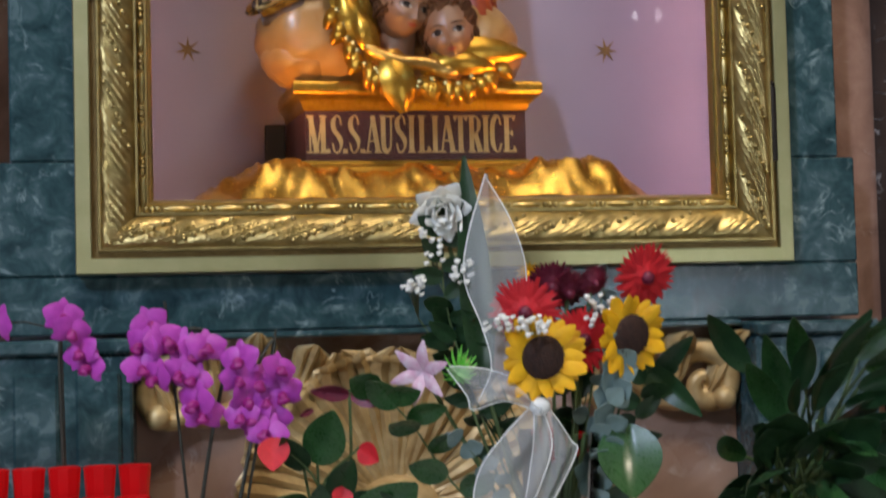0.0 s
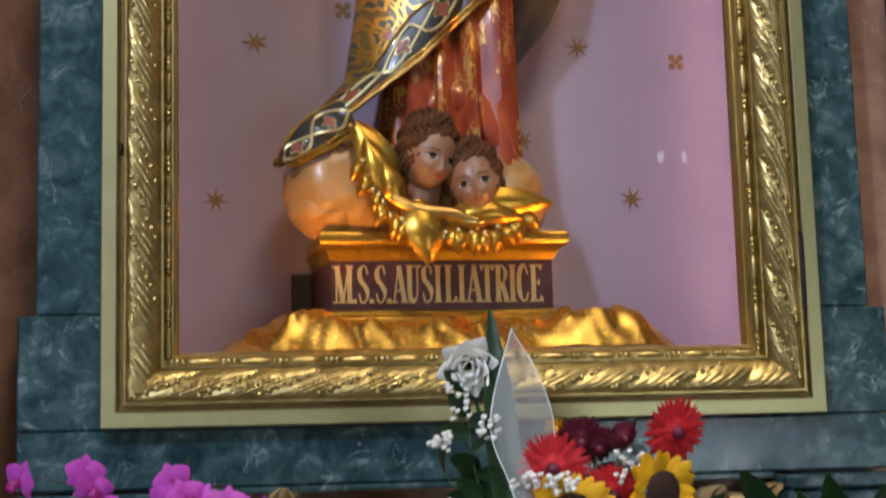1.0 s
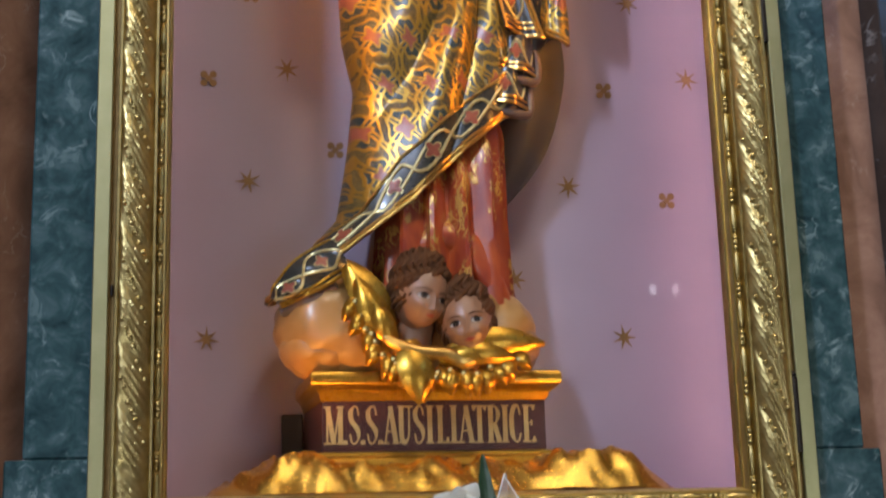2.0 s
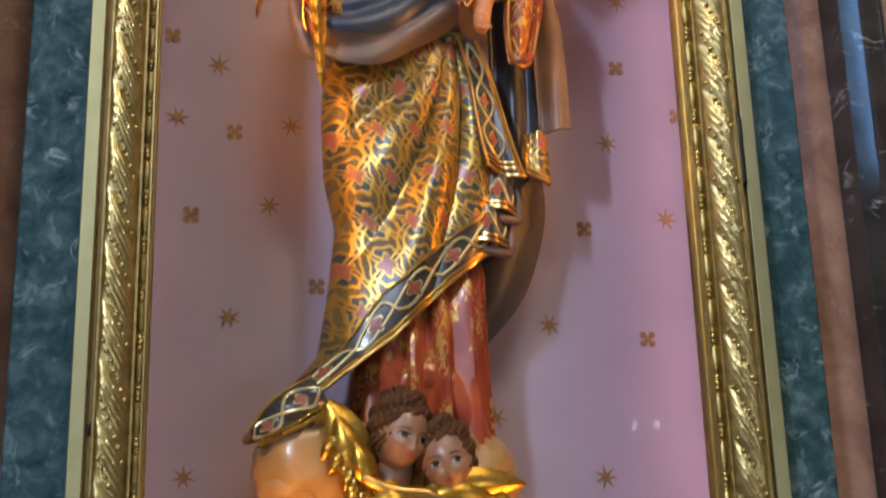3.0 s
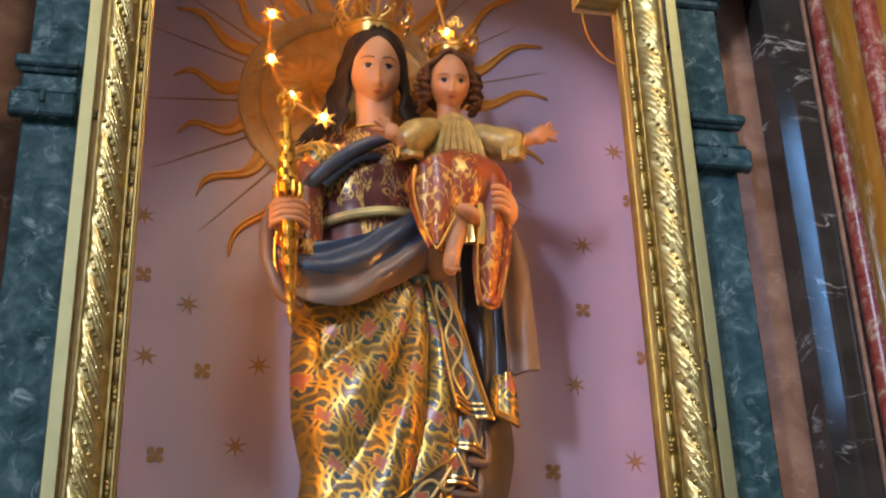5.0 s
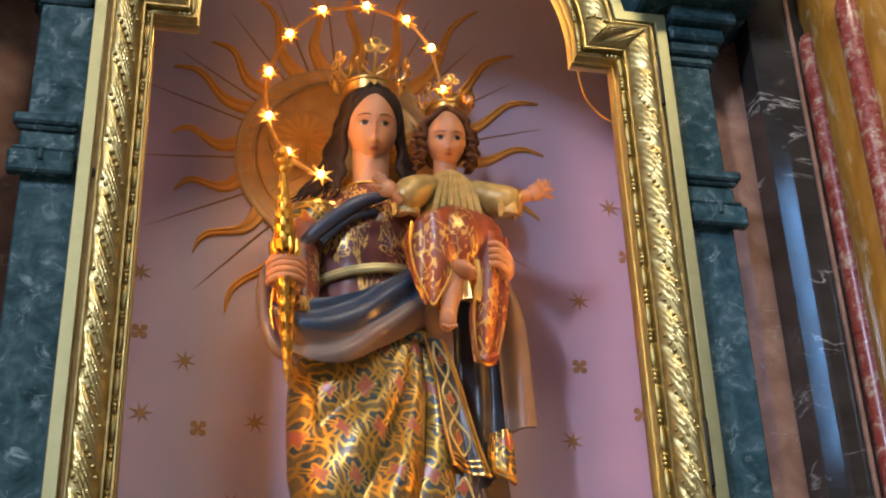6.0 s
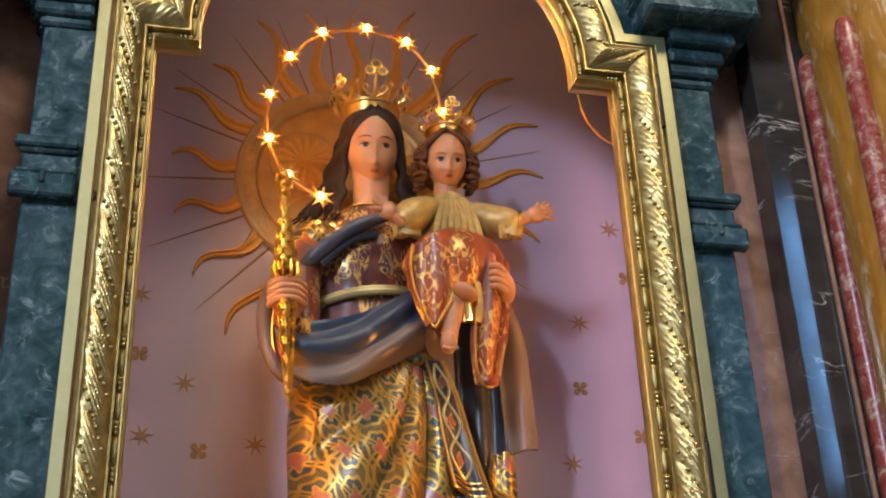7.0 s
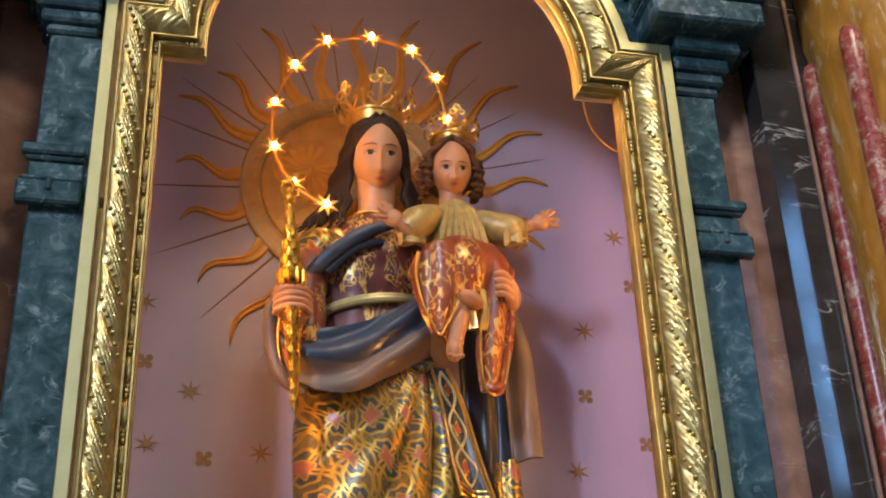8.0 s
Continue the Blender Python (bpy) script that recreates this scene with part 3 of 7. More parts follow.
surround = tagged(thing("marble_surround", "dark green marble surround framing the niche", "wall", kind="structure"))
block("ledge", (-0.975, 0.975, 0.045, WY, 1.576, 1.700), GREEN, surround)
block("ledge_edge", (-0.68, 0.68, 0.03, WY, 1.560, 1.574), GREEN, surround)
for sx in (-1, 1):
    xa, xb = sorted((sx * 0.72, sx * 0.938))
    block("pilaster", (xa, xb, 0.05, WY, 1.948, 4.215), GREEN, surround)
    xa, xb = sorted((sx * 0.72, sx * 0.975))
    block("plinth", (xa, xb, 0.045, WY, 1.702, 1.946), GREEN, surround)
    # lower capital: slab, neck, roll, notched slab
    for z0, z1, pr in ((3.815, 3.845, 0.032), (3.802, 3.815, 0.022), (3.748, 3.800, 0.012), (3.735, 3.750, 0.026), (3.668, 3.733, 0.034)):
        xa, xb = sorted((sx * (0.812), sx * (0.938 + pr)))
        block("capital_slab", (xa, xb, 0.05 - pr, 0.05, z0, z1), GREEN, surround, bevel=0.006)
    block("capital_drop", tuple(sorted((sx * 0.885, sx * 0.9)) + [0.008, 0.02, 3.70, 3.74]), GREEN, surround)
    # upper necking and cornice
    for z0, z1, pr in ((4.215, 4.245, 0.012), (4.245, 4.285, 0.028), (4.285, 4.33, 0.045), (4.33, 4.385, 0.075)):
        xa, xb = sorted((sx * (0.812), sx * (0.938 + pr)))
        block("necking", (xa, xb, 0.05 - pr, WY, z0, z1), GREEN, surround, bevel=0.008)
    for z0, z1, pr in ((4.385, 4.47, 0.13), (4.47, 4.50, 0.145), (4.50, 4.56, 0.165), (4.56, 4.72, 0.2)):
        xa, xb = sorted((sx * (0.80 - pr * 0.55), sx * (0.938 + pr)))
        block("cornice", (xa, xb, 0.05 - pr * 1.15, WY, z0, z1), GREEN, surround, bevel=0.01)
# spandrels of green marble above the shoulders, round the arch
for sx in (-1, 1):
    pts = [(sx * 0.95, 4.216)] + [(sx * (RA - 0.03) * math.cos(a), CA + (RA - 0.03) * math.sin(a)) for a in [math.pi / 2 * k / 16 for k in range(17)]] + [(0.0, 5.3), (sx * 0.95, 5.3)]
    part("spandrel", B(GREEN).prism(pts, 0.064, WY), surround, smooth=False)

for sx in (-1, 1):
    dark = tagged(thing("dark_pilaster", "polished black marble pilaster with white veins", "pilaster", kind="structure"))
    xa, xb = sorted((sx * 1.08, sx * 1.26))
    block("shaft", (xa, xb, 0.045, WY, 0.0, 6.5), DARK, dark, bevel=0.003)
    xa, xb = sorted((sx * 1.203, sx * 1.215))
    block("fillet", (xa, xb, 0.030, 0.045, 0.0, 6.5), PINK, dark, bevel=0.003)
    col = tagged(thing("column", "fluted yellow marble column with red marble rods", "column", kind="structure"))
    # left column is out of view, moved forward to shade the wall strip
    cx, cy, rr = (1.50, -0.03, 0.26) if sx > 0 else (-1.41, -0.12, 0.29)
    rows = []
    seg = 96
    for z in (0.3, 4.36, 4.4, 4.42, 6.5):
        ring = []
        for k in range(seg):
            a = 2 * math.pi * k / seg
            ph = (k / 12.0 - 0.315) % 1.0
            groove = 0.020 * math.sin(math.pi * min(1, max(0, (ph - 0.1) / 0.55))) if z < 4.41 else 0.0
            r = rr - groove * (0.3 if z > 4.37 else 1)
            ring.append((cx + r * math.cos(a), cy + r * math.sin(a), z))
        rows.append(ring)
    part("shaft", B(YELLOW).grid(rows, closed=True, cap=True), col)
    part("base", B(YELLOW).lathe((cx, cy, 0.0), [(0.36, 0), (0.36, 0.1), (0.33, 0.14), (0.31, 0.2), (0.3, 0.24), (0.27, 0.3)], 40), col)
    for k in range(8):
        a = 2 * math.pi * (k + 0.69) / 8
        r = rr - 0.012
        part("rod", B(RED).tube([(cx + r * math.cos(a), cy + r * math.sin(a), z) for z in (0.3, 2.0, 4.2, 4.32, 4.35, 4.365)], [0.034, 0.034, 0.034, 0.033, 0.024, 0.006], 12), col, "red veined marble rod")
# ---------- altar base below the ledge ----------
base = tagged(thing("altar_base", "tan marble panel between green marble blocks", "altar", kind="structure"))
for sx in (-1, 1):
    xa, xb = sorted((sx * 0.685, sx * 0.975))
    block("pedestal_block", (xa, xb, -0.04, WY, 1.0, 1.535), GREEN, base, bevel=0.006)
    block("pedestal_cap", (xa - 0.0, xb + 0.0, -0.055, WY, 1.537, 1.568), GREEN, base, bevel=0.006)
    for k in (0, 1):
        xc = sx * (0.755 + 0.125 * k)
        block("raised_field", (xc - 0.045, xc + 0.045, -0.052, -0.04, 1.05, 1.50), GREEN, base, bevel=0.008)
block("back_panel", (-0.684, 0.684, 0.10, WY - 0.002, 1.0, 1.558), TAN, base, bevel=0.0)
mensa = tagged(thing("altar_table", "grey marble altar step that holds the flowers", "altar", kind="structure"))
block("slab", (-1.6, 1.6, -1.0, -0.06, 0.94, 1.0), GREY, mensa, bevel=0.01)
block("front", (-1.5, 1.5, -0.92, -0.06, 0.0, 0.938), TAN, mensa, bevel=0.01)
block("rear", (-0.68, 0.68, -0.06, 0.10, 0.0, 1.0), TAN, mensa, bevel=0.0)

# gilded shell and scrolls on the panel
shell = thing("shell_relief", "gilded stucco shell with curling leaves on tan marble", "relief")
def lobe(a, r0, r1, width, lift, cx=-0.12, cz=1.17):
    rows = []
    for i in range(15):
        t = i / 14
        r = r0 + (r1 - r0) * t
        w = width * (0.25 + 0.95 * t) * (1 if t < 0.86 else max(0.1, 1 - ((t - 0.86) / 0.14) ** 2 * 0.95))
        curl = lift * (1 - (1 - t) ** 2) + (0.02 * max(0, t - 0.75) * 4)
        row = []
        for j in range(17):
            u = j / 8 - 1
            ax = Vector((math.cos(a), 0, math.sin(a)))
            sd = Vector((-math.sin(a), 0, math.cos(a)))
            p = Vector((cx, 0.09, cz)) + ax * r + sd * (u * w)
            p.y -= curl + 0.034 * math.cos(u * math.pi / 2) ** 0.8 * (0.35 + t) + 0.013 * math.cos(u * 12) * t - 0.005 * math.sin(t * 11 + 3 * u)
            row.append(p)
        rows.append(row)
    return rows
part("shell_boss", B(STUCCO).ball((-0.12, 0.075, 1.17), (0.10, 0.05, 0.08), 20, 12), shell)
for k in range(9):
    a = math.pi * (0.06 + 0.88 * k / 8)
    rows = lobe(a, 0.06, 0.36 + 0.015 * (k % 2), 0.072, 0.022)
    leafy = part("shell_lobe", B(STUCCO).sheet(rows, 0.008), shell)
    # rolled lip that runs up one side and over the tip
    lip = [row[0] for row in rows[3:13]] + rows[13][::2] + [row[-1] for row in rows[12:5:-1]]
    part("rolled_lip", B(STUCCO).tube([q + Vector((0, -0.006, 0)) for q in lip], [0.005 + 0.005 * math.sin(math.pi * i / (len(lip) - 1)) for i in range(len(lip))], 8), leafy)
for sx in (-1, 1):
    pts = []
    for k in range(26):
        t = k / 25
        a = 0.5 + t * 7.0
        r = 0.085 * (1 - 0.8 * t)
        pts.append((sx * 0.60 - sx * r * math.cos(a), 0.075 - 0.02 * t, 1.43 + r * math.sin(a)))
    part("scroll", B(STUCCO).tube(pts, [0.030 - 0.014 * k / 25 for k in range(26)], 10), shell)
    part("scroll_ball", B(STUCCO).ball((sx * 0.637, 0.045, 1.395), 0.027, 16, 10), shell)
    part("scroll_arm", B(STUCCO).tube(lerp_path([(sx * 0.60, 0.075, 1.40), (sx * 0.50, 0.07, 1.395), (sx * 0.40, 0.07, 1.45), (sx * 0.30, 0.06, 1.40)], 16), [0.028 - 0.001 * k for k in range(16)], 10), shell)
    for k in range(4):
        rows = lobe(math.pi / 2 + sx * (0.35 - 0.28 * k), 0.02, 0.19 + 0.02 * (k % 2), 0.04, 0.012, sx * (0.36 + 0.075 * k), 1.36)
        part("acanthus_leaf", B(STUCCO).sheet(rows, 0.007), shell)

# ---------- painted stars and rosettes on the niche wall ----------
def star_outline(cx, cz, r, points=7, inner=0.36, turn=0.0):
    return [(cx + (r if k % 2 == 0 else r * inner) * math.sin(turn + math.pi * k / points), cz + (r if k % 2 == 0 else r * inner) * math.cos(turn + math.pi * k / points)) for k in range(2 * points)]


STARS = [(-0.562, 2.321), (-0.453, 2.76), (-0.346, 3.087), (-0.609, 3.347), (-0.288, 3.333), (-0.497, 3.515), (-0.641, 3.797),
         (0.447, 2.757), (0.586, 2.325), (0.817, 3.087), (0.652, 3.321), (0.711, 3.794), (0.843, 4.148), (0.281, 2.488)]
ROSES = [(-0.563, 3.054), (-0.447, 3.308), (-0.171, 3.171), (-0.213, 2.853), (-0.630, 3.602), (0.695, 3.568), (0.566, 3.047), (0.734, 2.720), (0.876, 3.418), (0.881, 3.966)]
for i, (x, z) in enumerate(STARS):
    b = B(FADEDGOLD).prism(star_outline(x, z, 0.037, 7, 0.28, 0.2 * i), 0.7425, 0.7448)
    tagged(part("painted_star", b, label="small gold star painted on lilac wall", smooth=False), category="star", group="stars of the niche wall")
for x, z in ROSES:
    b = B(FADEDGOLD)
    for dx, dz in ((-1, -1), (-1, 1), (1, -1), (1, 1)):
        b.prism([(x + dx * 0.0125 + 0.0105 * math.cos(a), z + dz * 0.0125 + 0.0105 * math.sin(a)) for a in [math.pi / 4 + math.pi / 4 * k for k in range(8)]], 0.7425, 0.7448)
    b.prism([(x + 0.009 * math.cos(a), z + 0.009 * math.sin(a)) for a in [math.pi / 4 * k for k in range(8)]], 0.7418, 0.7448)
    tagged(part("painted_rosette", b, label="small gold four-petal rosette painted on lilac wall", smooth=False), category="rosette", group="rosettes of the niche wall")

# sunburst behind the figure
SX, SZ = -0.025, 4.25
DISCGOLD = plain("dull_gilded_disc", (0.40, 0.20, 0.04), (0.56, 0.31, 0.075), 16, 0.45, 0.25, 0.4)
RINGGOLD = plain("pale_gilded_ring", (0.34, 0.22, 0.09), (0.46, 0.31, 0.14), 20, 0.5, 0.15, 0.3)
sun = thing("sunburst", "gilded sunburst disc with wavy rays on the niche wall", "sunburst")
def ring_rows(profile, seg=96, cx=SX, cz=SZ):
    return [[(cx + r * math.cos(2 * math.pi * k / seg), y, cz + r * math.sin(2 * math.pi * k / seg)) for k in range(seg)] for r, y in profile]
part("disc", B(DISCGOLD).grid(ring_rows([(0.290, 0.7445), (0.288, 0.736), (0.282, 0.734), (0.276, 0.738), (0.20, 0.7385), (0.002, 0.7385)]), closed=True), sun)
ring = part("rim", B(RINGGOLD).grid(ring_rows([(0.358, 0.7445), (0.356, 0.735), (0.350, 0.731), (0.343, 0.735), (0.300, 0.735), (0.295, 0.731), (0.291, 0.735), (0.289, 0.7445)]), closed=True), sun, "pale gilded outer ring")
# stepped key pattern round the rim
for k in range(44):
    a = 2 * math.pi * k / 44
    b = B(DISCGOLD)
    for q, (r0, r1, w) in enumerate(((0.308, 0.334, 0.0055), (0.328, 0.335, 0.013), (0.307, 0.313, 0.013))):
        da = (-0.006, 0.010, -0.022)[q] / 0.32
        rows = [[(SX + r * math.cos(a + da + e * w / 0.32), y, SZ + r * math.sin(a + da + e * w / 0.32)) for e, y in ((-1, 0.736), (-1, 0.7325), (1, 0.7325), (1, 0.736))] for r in (r0, r1)]
        b.grid(rows, closed=True, cap=True)
    part("key_block", b, ring)
# three round flowers and the straps between them
for turn in (35, 155, 275):
    rx, rz = SX + 0.150 * math.cos(radians(turn)), SZ + 0.150 * math.sin(radians(turn))
    part("roundel", B(DISCGOLD).grid(ring_rows([(0.118, 0.739), (0.116, 0.733), (0.110, 0.732), (0.105, 0.735)], 56, rx, rz), closed=True), sun)
    b = B(STARGOLD)
    for k in range(16):
        a = 2 * math.pi * k / 16
        b.tube([(rx + r * math.cos(a + 0.05 * math.sin(r * 60)), 0.737, rz + r * math.sin(a + 0.05 * math.sin(r * 60))) for r in (0.012, 0.03, 0.055, 0.080, 0.098)], [0.003, 0.006, 0.010, 0.011, 0.003], 7, 0.4)
    b.ball((rx, 0.736, rz), (0.014, 0.005, 0.014), 12, 8)
    part("rosette", b, sun)
    a = radians(turn + 60)
    for off in (-0.022, 0.022):
        part("strap", B(DISCGOLD).tube([(SX + r * math.cos(a) - off * math.sin(a), 0.7375, SZ + r * math.sin(a) + off * math.cos(a)) for r in (0.02, 0.15, 0.28)], 0.0035, 6, 0.6), sun)
RAYS = ((7, 0.66), (24, 0.71), (40, 0.75), (55.5, 0.80), (72, 0.765), (87, 0.71), (101.5, 0.68), (116, 0.69), (136.5, 0.61), (151, 0.64), (174.5, 0.56), (196.5, 0.56), (218.5, 0.60), (237.5, 0.68), (257, 0.66), (277, 0.66), (297, 0.66), (320, 0.65), (345, 0.65))
for k, (deg, reach) in enumerate(RAYS):
    ang = radians(deg)
    b = B(STARGOLD)
    rows = []
    ln = reach - 0.35
    # the waves of the rays mirror about the upright
    side = 1 if 90 < deg < 270 else -1
    for i in range(25):
        t = i / 24
        r = 0.35 + ln * t
        off = side * 0.030 * math.sin(t * 2 * math.pi * 1.02) * (0.55 + 0.45 * t)
        w = 0.030 * (1 - t) ** 0.7 * (1 - 0.25 * math.sin(math.pi * t)) + 0.0015
        ax = Vector((math.cos(ang), 0, math.sin(ang)))
        sd = Vector((-math.sin(ang), 0, math.cos(ang)))
        c = Vector((SX, 0.7440, SZ)) + ax * r + sd * off
        rows.append([c - sd * w, c - sd * w * 0.8 + Vector((0, -0.008, 0)), c - sd * w * 0.4 + Vector((0, -0.009, 0)), c + Vector((0, -0.004, 0)), c + sd * w * 0.4 + Vector((0, -0.009, 0)), c + sd * w * 0.8 + Vector((0, -0.008, 0)), c + sd * w])
    part("ray", b.grid(rows), sun)
    ang += radians(9)
    ax = Vector((math.cos(ang), 0, math.sin(ang)))
    part("thin_ray", B(FADEDGOLD).tube([Vector((SX, 0.7440, SZ)) + ax * r for r in (0.355, 0.52, 0.68)], [0.0042, 0.0030, 0.0010], 5, 0.6), sun)

# ---------- pedestal ----------
ped = thing("pedestal", "maroon wooden pedestal with gilded mouldings and gold lettering", "pedestal", (0, 0.58, 1.862))
def octo(grow, y0=0.455):
    return [(-0.278 - 0.8 * grow, y0 - grow), (0.283 + grow, y0 - grow), (0.305 + 0.8 * grow, 0.70), (0.305 + 0.8 * grow, 0.735), (-0.305 - 0.6 * grow, 0.735), (-0.305 - 0.6 * grow, 0.70)]
def stack(material, levels):
    return B(material).grid([[(x, y, z) for x, y in octo(g)] for g, z in levels], closed=True, cap=True)
def under(ob, parent):
    ob.parent = parent
    ob.matrix_parent_inverse = Matrix.Translation(parent.location).inverted()
    return ob
under(part("body", stack(MAROON, [(0, 1.99), (0, 2.118)])), ped)
for nm, levels in (("base_moulding", [(0.030, 1.862), (0.030, 1.968), (0.026, 1.974), (0.014, 1.980), (0.012, 1.988), (0.002, 1.992)]),
                   ("cornice", [(0.002, 2.116), (0.006, 2.120), (0.010, 2.132), (0.024, 2.148), (0.034, 2.152), (0.038, 2.160), (0.038, 2.178), (0.032, 2.186)])):
    under(part(nm, stack(GILT, levels), label="gilded moulding"), ped)
part("backing_board", B(BLACK).box(-0.365, -0.31, 0.712, 0.738, 1.864, 2.115, 0.003), ped, "black board behind the pedestal").location = (0, -0.58, -1.862)
# gold lettering on the front: thick stems, thin hairlines and flat serifs
LETTERGOLD = plain("gold_letter_paint", (0.50, 0.33, 0.12), (0.62, 0.44, 0.18), 30, 0.4, 0.5, 0.2)
FAT, FINE = 0.0115, 0.0042
SERIFS = {"I": ((0.5, 0), (0.5, 1)), "T": ((0.5, 0),), "L": ((0.3, 0), (0.3, 1)), "E": ((0.25, 0), (0.25, 1)), "A": ((0.06, 0), (0.94, 0)), "U": ((0.2, 1), (0.82, 1)), "R": ((0.22, 0), (0.22, 1), (0.95, 0)), "M": ((0.1, 0), (0.1, 1), (0.9, 0), (0.9, 1))}
STROKES = {"I": [("FF", (0.5, 0), (0.5, 1))], "T": [("FF", (0.5, 0), (0.5, 1)), ("ff", (0.0, 0.98), (1, 0.98)), ("Ff", (0.03, 1), (0.03, 0.86)), ("Ff", (0.97, 1), (0.97, 0.86))],
           "L": [("FF", (0.3, 0), (0.3, 1)), ("ff", (0.2, 0.02), (1, 0.02)), ("Ff", (0.96, 0), (0.96, 0.16))],
           "E": [("FF", (0.25, 0), (0.25, 1)), ("ff", (0.2, 0.02), (1, 0.02)), ("ff", (0.2, 0.98), (0.95, 0.98)), ("ff", (0.2, 0.52), (0.75, 0.52)), ("Ff", (0.96, 0), (0.96, 0.16)), ("Ff", (0.92, 1), (0.92, 0.86)), ("ff", (0.75, 0.44), (0.75, 0.6))],
           "A": [("ff", (0.06, 0), (0.48, 1)), ("FF", (0.48, 1), (0.92, 0)), ("ff", (0.2, 0.32), (0.78, 0.32))],
           "U": [("FFFff", (0.2, 1), (0.2, 0.25), (0.42, 0.03), (0.74, 0.15), (0.82, 0.4)), ("ff", (0.82, 0.35), (0.82, 1))],
           "S": [("fffFFFFffff", (0.9, 0.76), (0.78, 0.95), (0.45, 0.99), (0.14, 0.84), (0.22, 0.62), (0.52, 0.5), (0.84, 0.34), (0.86, 0.14), (0.52, 0.01), (0.22, 0.06), (0.08, 0.26))],
           "C": [("ffFFFFfff", (0.9, 0.74), (0.72, 0.96), (0.42, 0.97), (0.16, 0.78), (0.1, 0.5), (0.16, 0.22), (0.42, 0.03), (0.72, 0.04), (0.93, 0.24))],
           "R": [("FF", (0.22, 0), (0.22, 1)), ("ffFff", (0.22, 0.98), (0.64, 0.95), (0.84, 0.75), (0.64, 0.54), (0.22, 0.51)), ("FF", (0.5, 0.52), (0.92, 0.0))],
           "M": [("ff", (0.1, 0), (0.1, 1)), ("FF", (0.12, 1), (0.5, 0.0)), ("ff", (0.5, 0), (0.86, 1)), ("FF", (0.9, 0), (0.9, 1))], ".": [("FF", (0.5, -0.01), (0.5, 0.1))]}
def letter(b, sign, x0, width, z0, height):
    n = 0
    def ribbon(pts, widths):
        nonlocal n
        left, right = [], []
        for i, q in enumerate(pts):
            d = (pts[min(i + 1, len(pts) - 1)] - pts[max(i - 1, 0)]).normalized()
            o = Vector((-d.y, d.x)) * widths[i] / 2
            left.append(tuple(q + o))
            right.append(tuple(q - o))
        for i in range(len(pts) - 1):
            b.prism([left[i], left[i + 1], right[i + 1], right[i]], 0.4532 - 0.00012 * n, 0.4552)
        n += 1
    place = lambda q: Vector((x0 + q[0] * width, z0 + q[1] * height))
    for kind, *pts in STROKES[sign]:
        pts, wd = [place(q) for q in pts], [FAT if c == "F" else FINE for c in kind]
        if len(pts) > 2:
            m = 6 * len(pts)
            wd = [float(np.interp(i / (m - 1) * (len(pts) - 1), range(len(pts)), wd)) for i in range(m)]
            pts = [Vector((q.x, q.y)) for q in lerp_path([(q.x, q.y, 0) for q in pts], m)]
        ribbon(pts, wd)
    for q in SERIFS.get(sign, ()):
        c = place((q[0], 0.018 if q[1] == 0 else 0.982))
        ribbon([c - Vector((0.0095, 0)), c + Vector((0.0095, 0))], [FINE, FINE])
b = B(LETTERGOLD)
at = -0.270
for sign, width, gap in (("M", 0.044, 0.004), (".", 0.008, 0.007), ("S", 0.028, 0.004), (".", 0.008, 0.007), ("S", 0.028, 0.004), (".", 0.008, 0.007), ("A", 0.034, 0.005), ("U", 0.034, 0.007), ("S", 0.028, 0.008),
                         ("I", 0.014, 0.012), ("L", 0.030, 0.009), ("I", 0.014, 0.009), ("A", 0.036, 0.003), ("T", 0.032, 0.007), ("R", 0.034, 0.006), ("I", 0.014, 0.008), ("C", 0.030, 0.006), ("E", 0.030, 0.0)):
    letter(b, sign, at, width * 0.925, 2.010, 0.093)
    at += (width + gap) * 0.925
under(part("lettering", b, label="gold painted serif capitals", smooth=False), ped)

def smooth_step(a, b, x):
    t = min(1, max(0, (x - a) / (b - a)))
    return t * t * (3 - 2 * t)
# gold foil cloth heaped on the niche floor
cloth = B(FOIL)
rows = []
random.seed(4)
for i in range(26):
    v = i / 25
    y = 0.20 + 0.33 * v
    row = []
    for j in range(150):
        u = j / 149
        x = -0.56 + 1.10 * u
        env = min(1, max(0, (x + 0.56) / 0.16)) * min(1, max(0, (0.54 - x) / 0.12))
        n2 = noise.noise(Vector((x * 13 + y * 16, y * 7, 2.7)))
        r1 = 1 - 2.0 * abs(noise.noise(Vector((x * 6.5 - y * 7, y * 4, 5.1))))
        r2 = 1 - 2.0 * abs(noise.noise(Vector((x * 15 + y * 12, y * 9, 8.3))))
        r3 = 1 - 2.0 * abs(noise.noise(Vector((x * 34 - y * 20, y * 22, 1.9))))
        bump = 0.022 * smooth_step(0.18, 0.28, x) * smooth_step(0.52, 0.42, x) + 0.012 * math.exp(-((x + 0.36) / 0.12) ** 2)
        h = env ** 0.6 * (0.034 + 0.040 * r1 + 0.022 * r2 + 0.008 * r3 + bump) * min(1, v * 5 + 0.12) * (1 if v < 0.8 else (1 - v) / 0.2 * 0.8 + 0.2)
        row.append((x + 0.012 * n2, y, 1.866 + max(0.0, h)))
    rows.append(row)
tagged(part("gold_cloth", cloth.sheet(rows, 0.003), label="crumpled shiny gold foil cloth on the niche floor"), category="cloth")

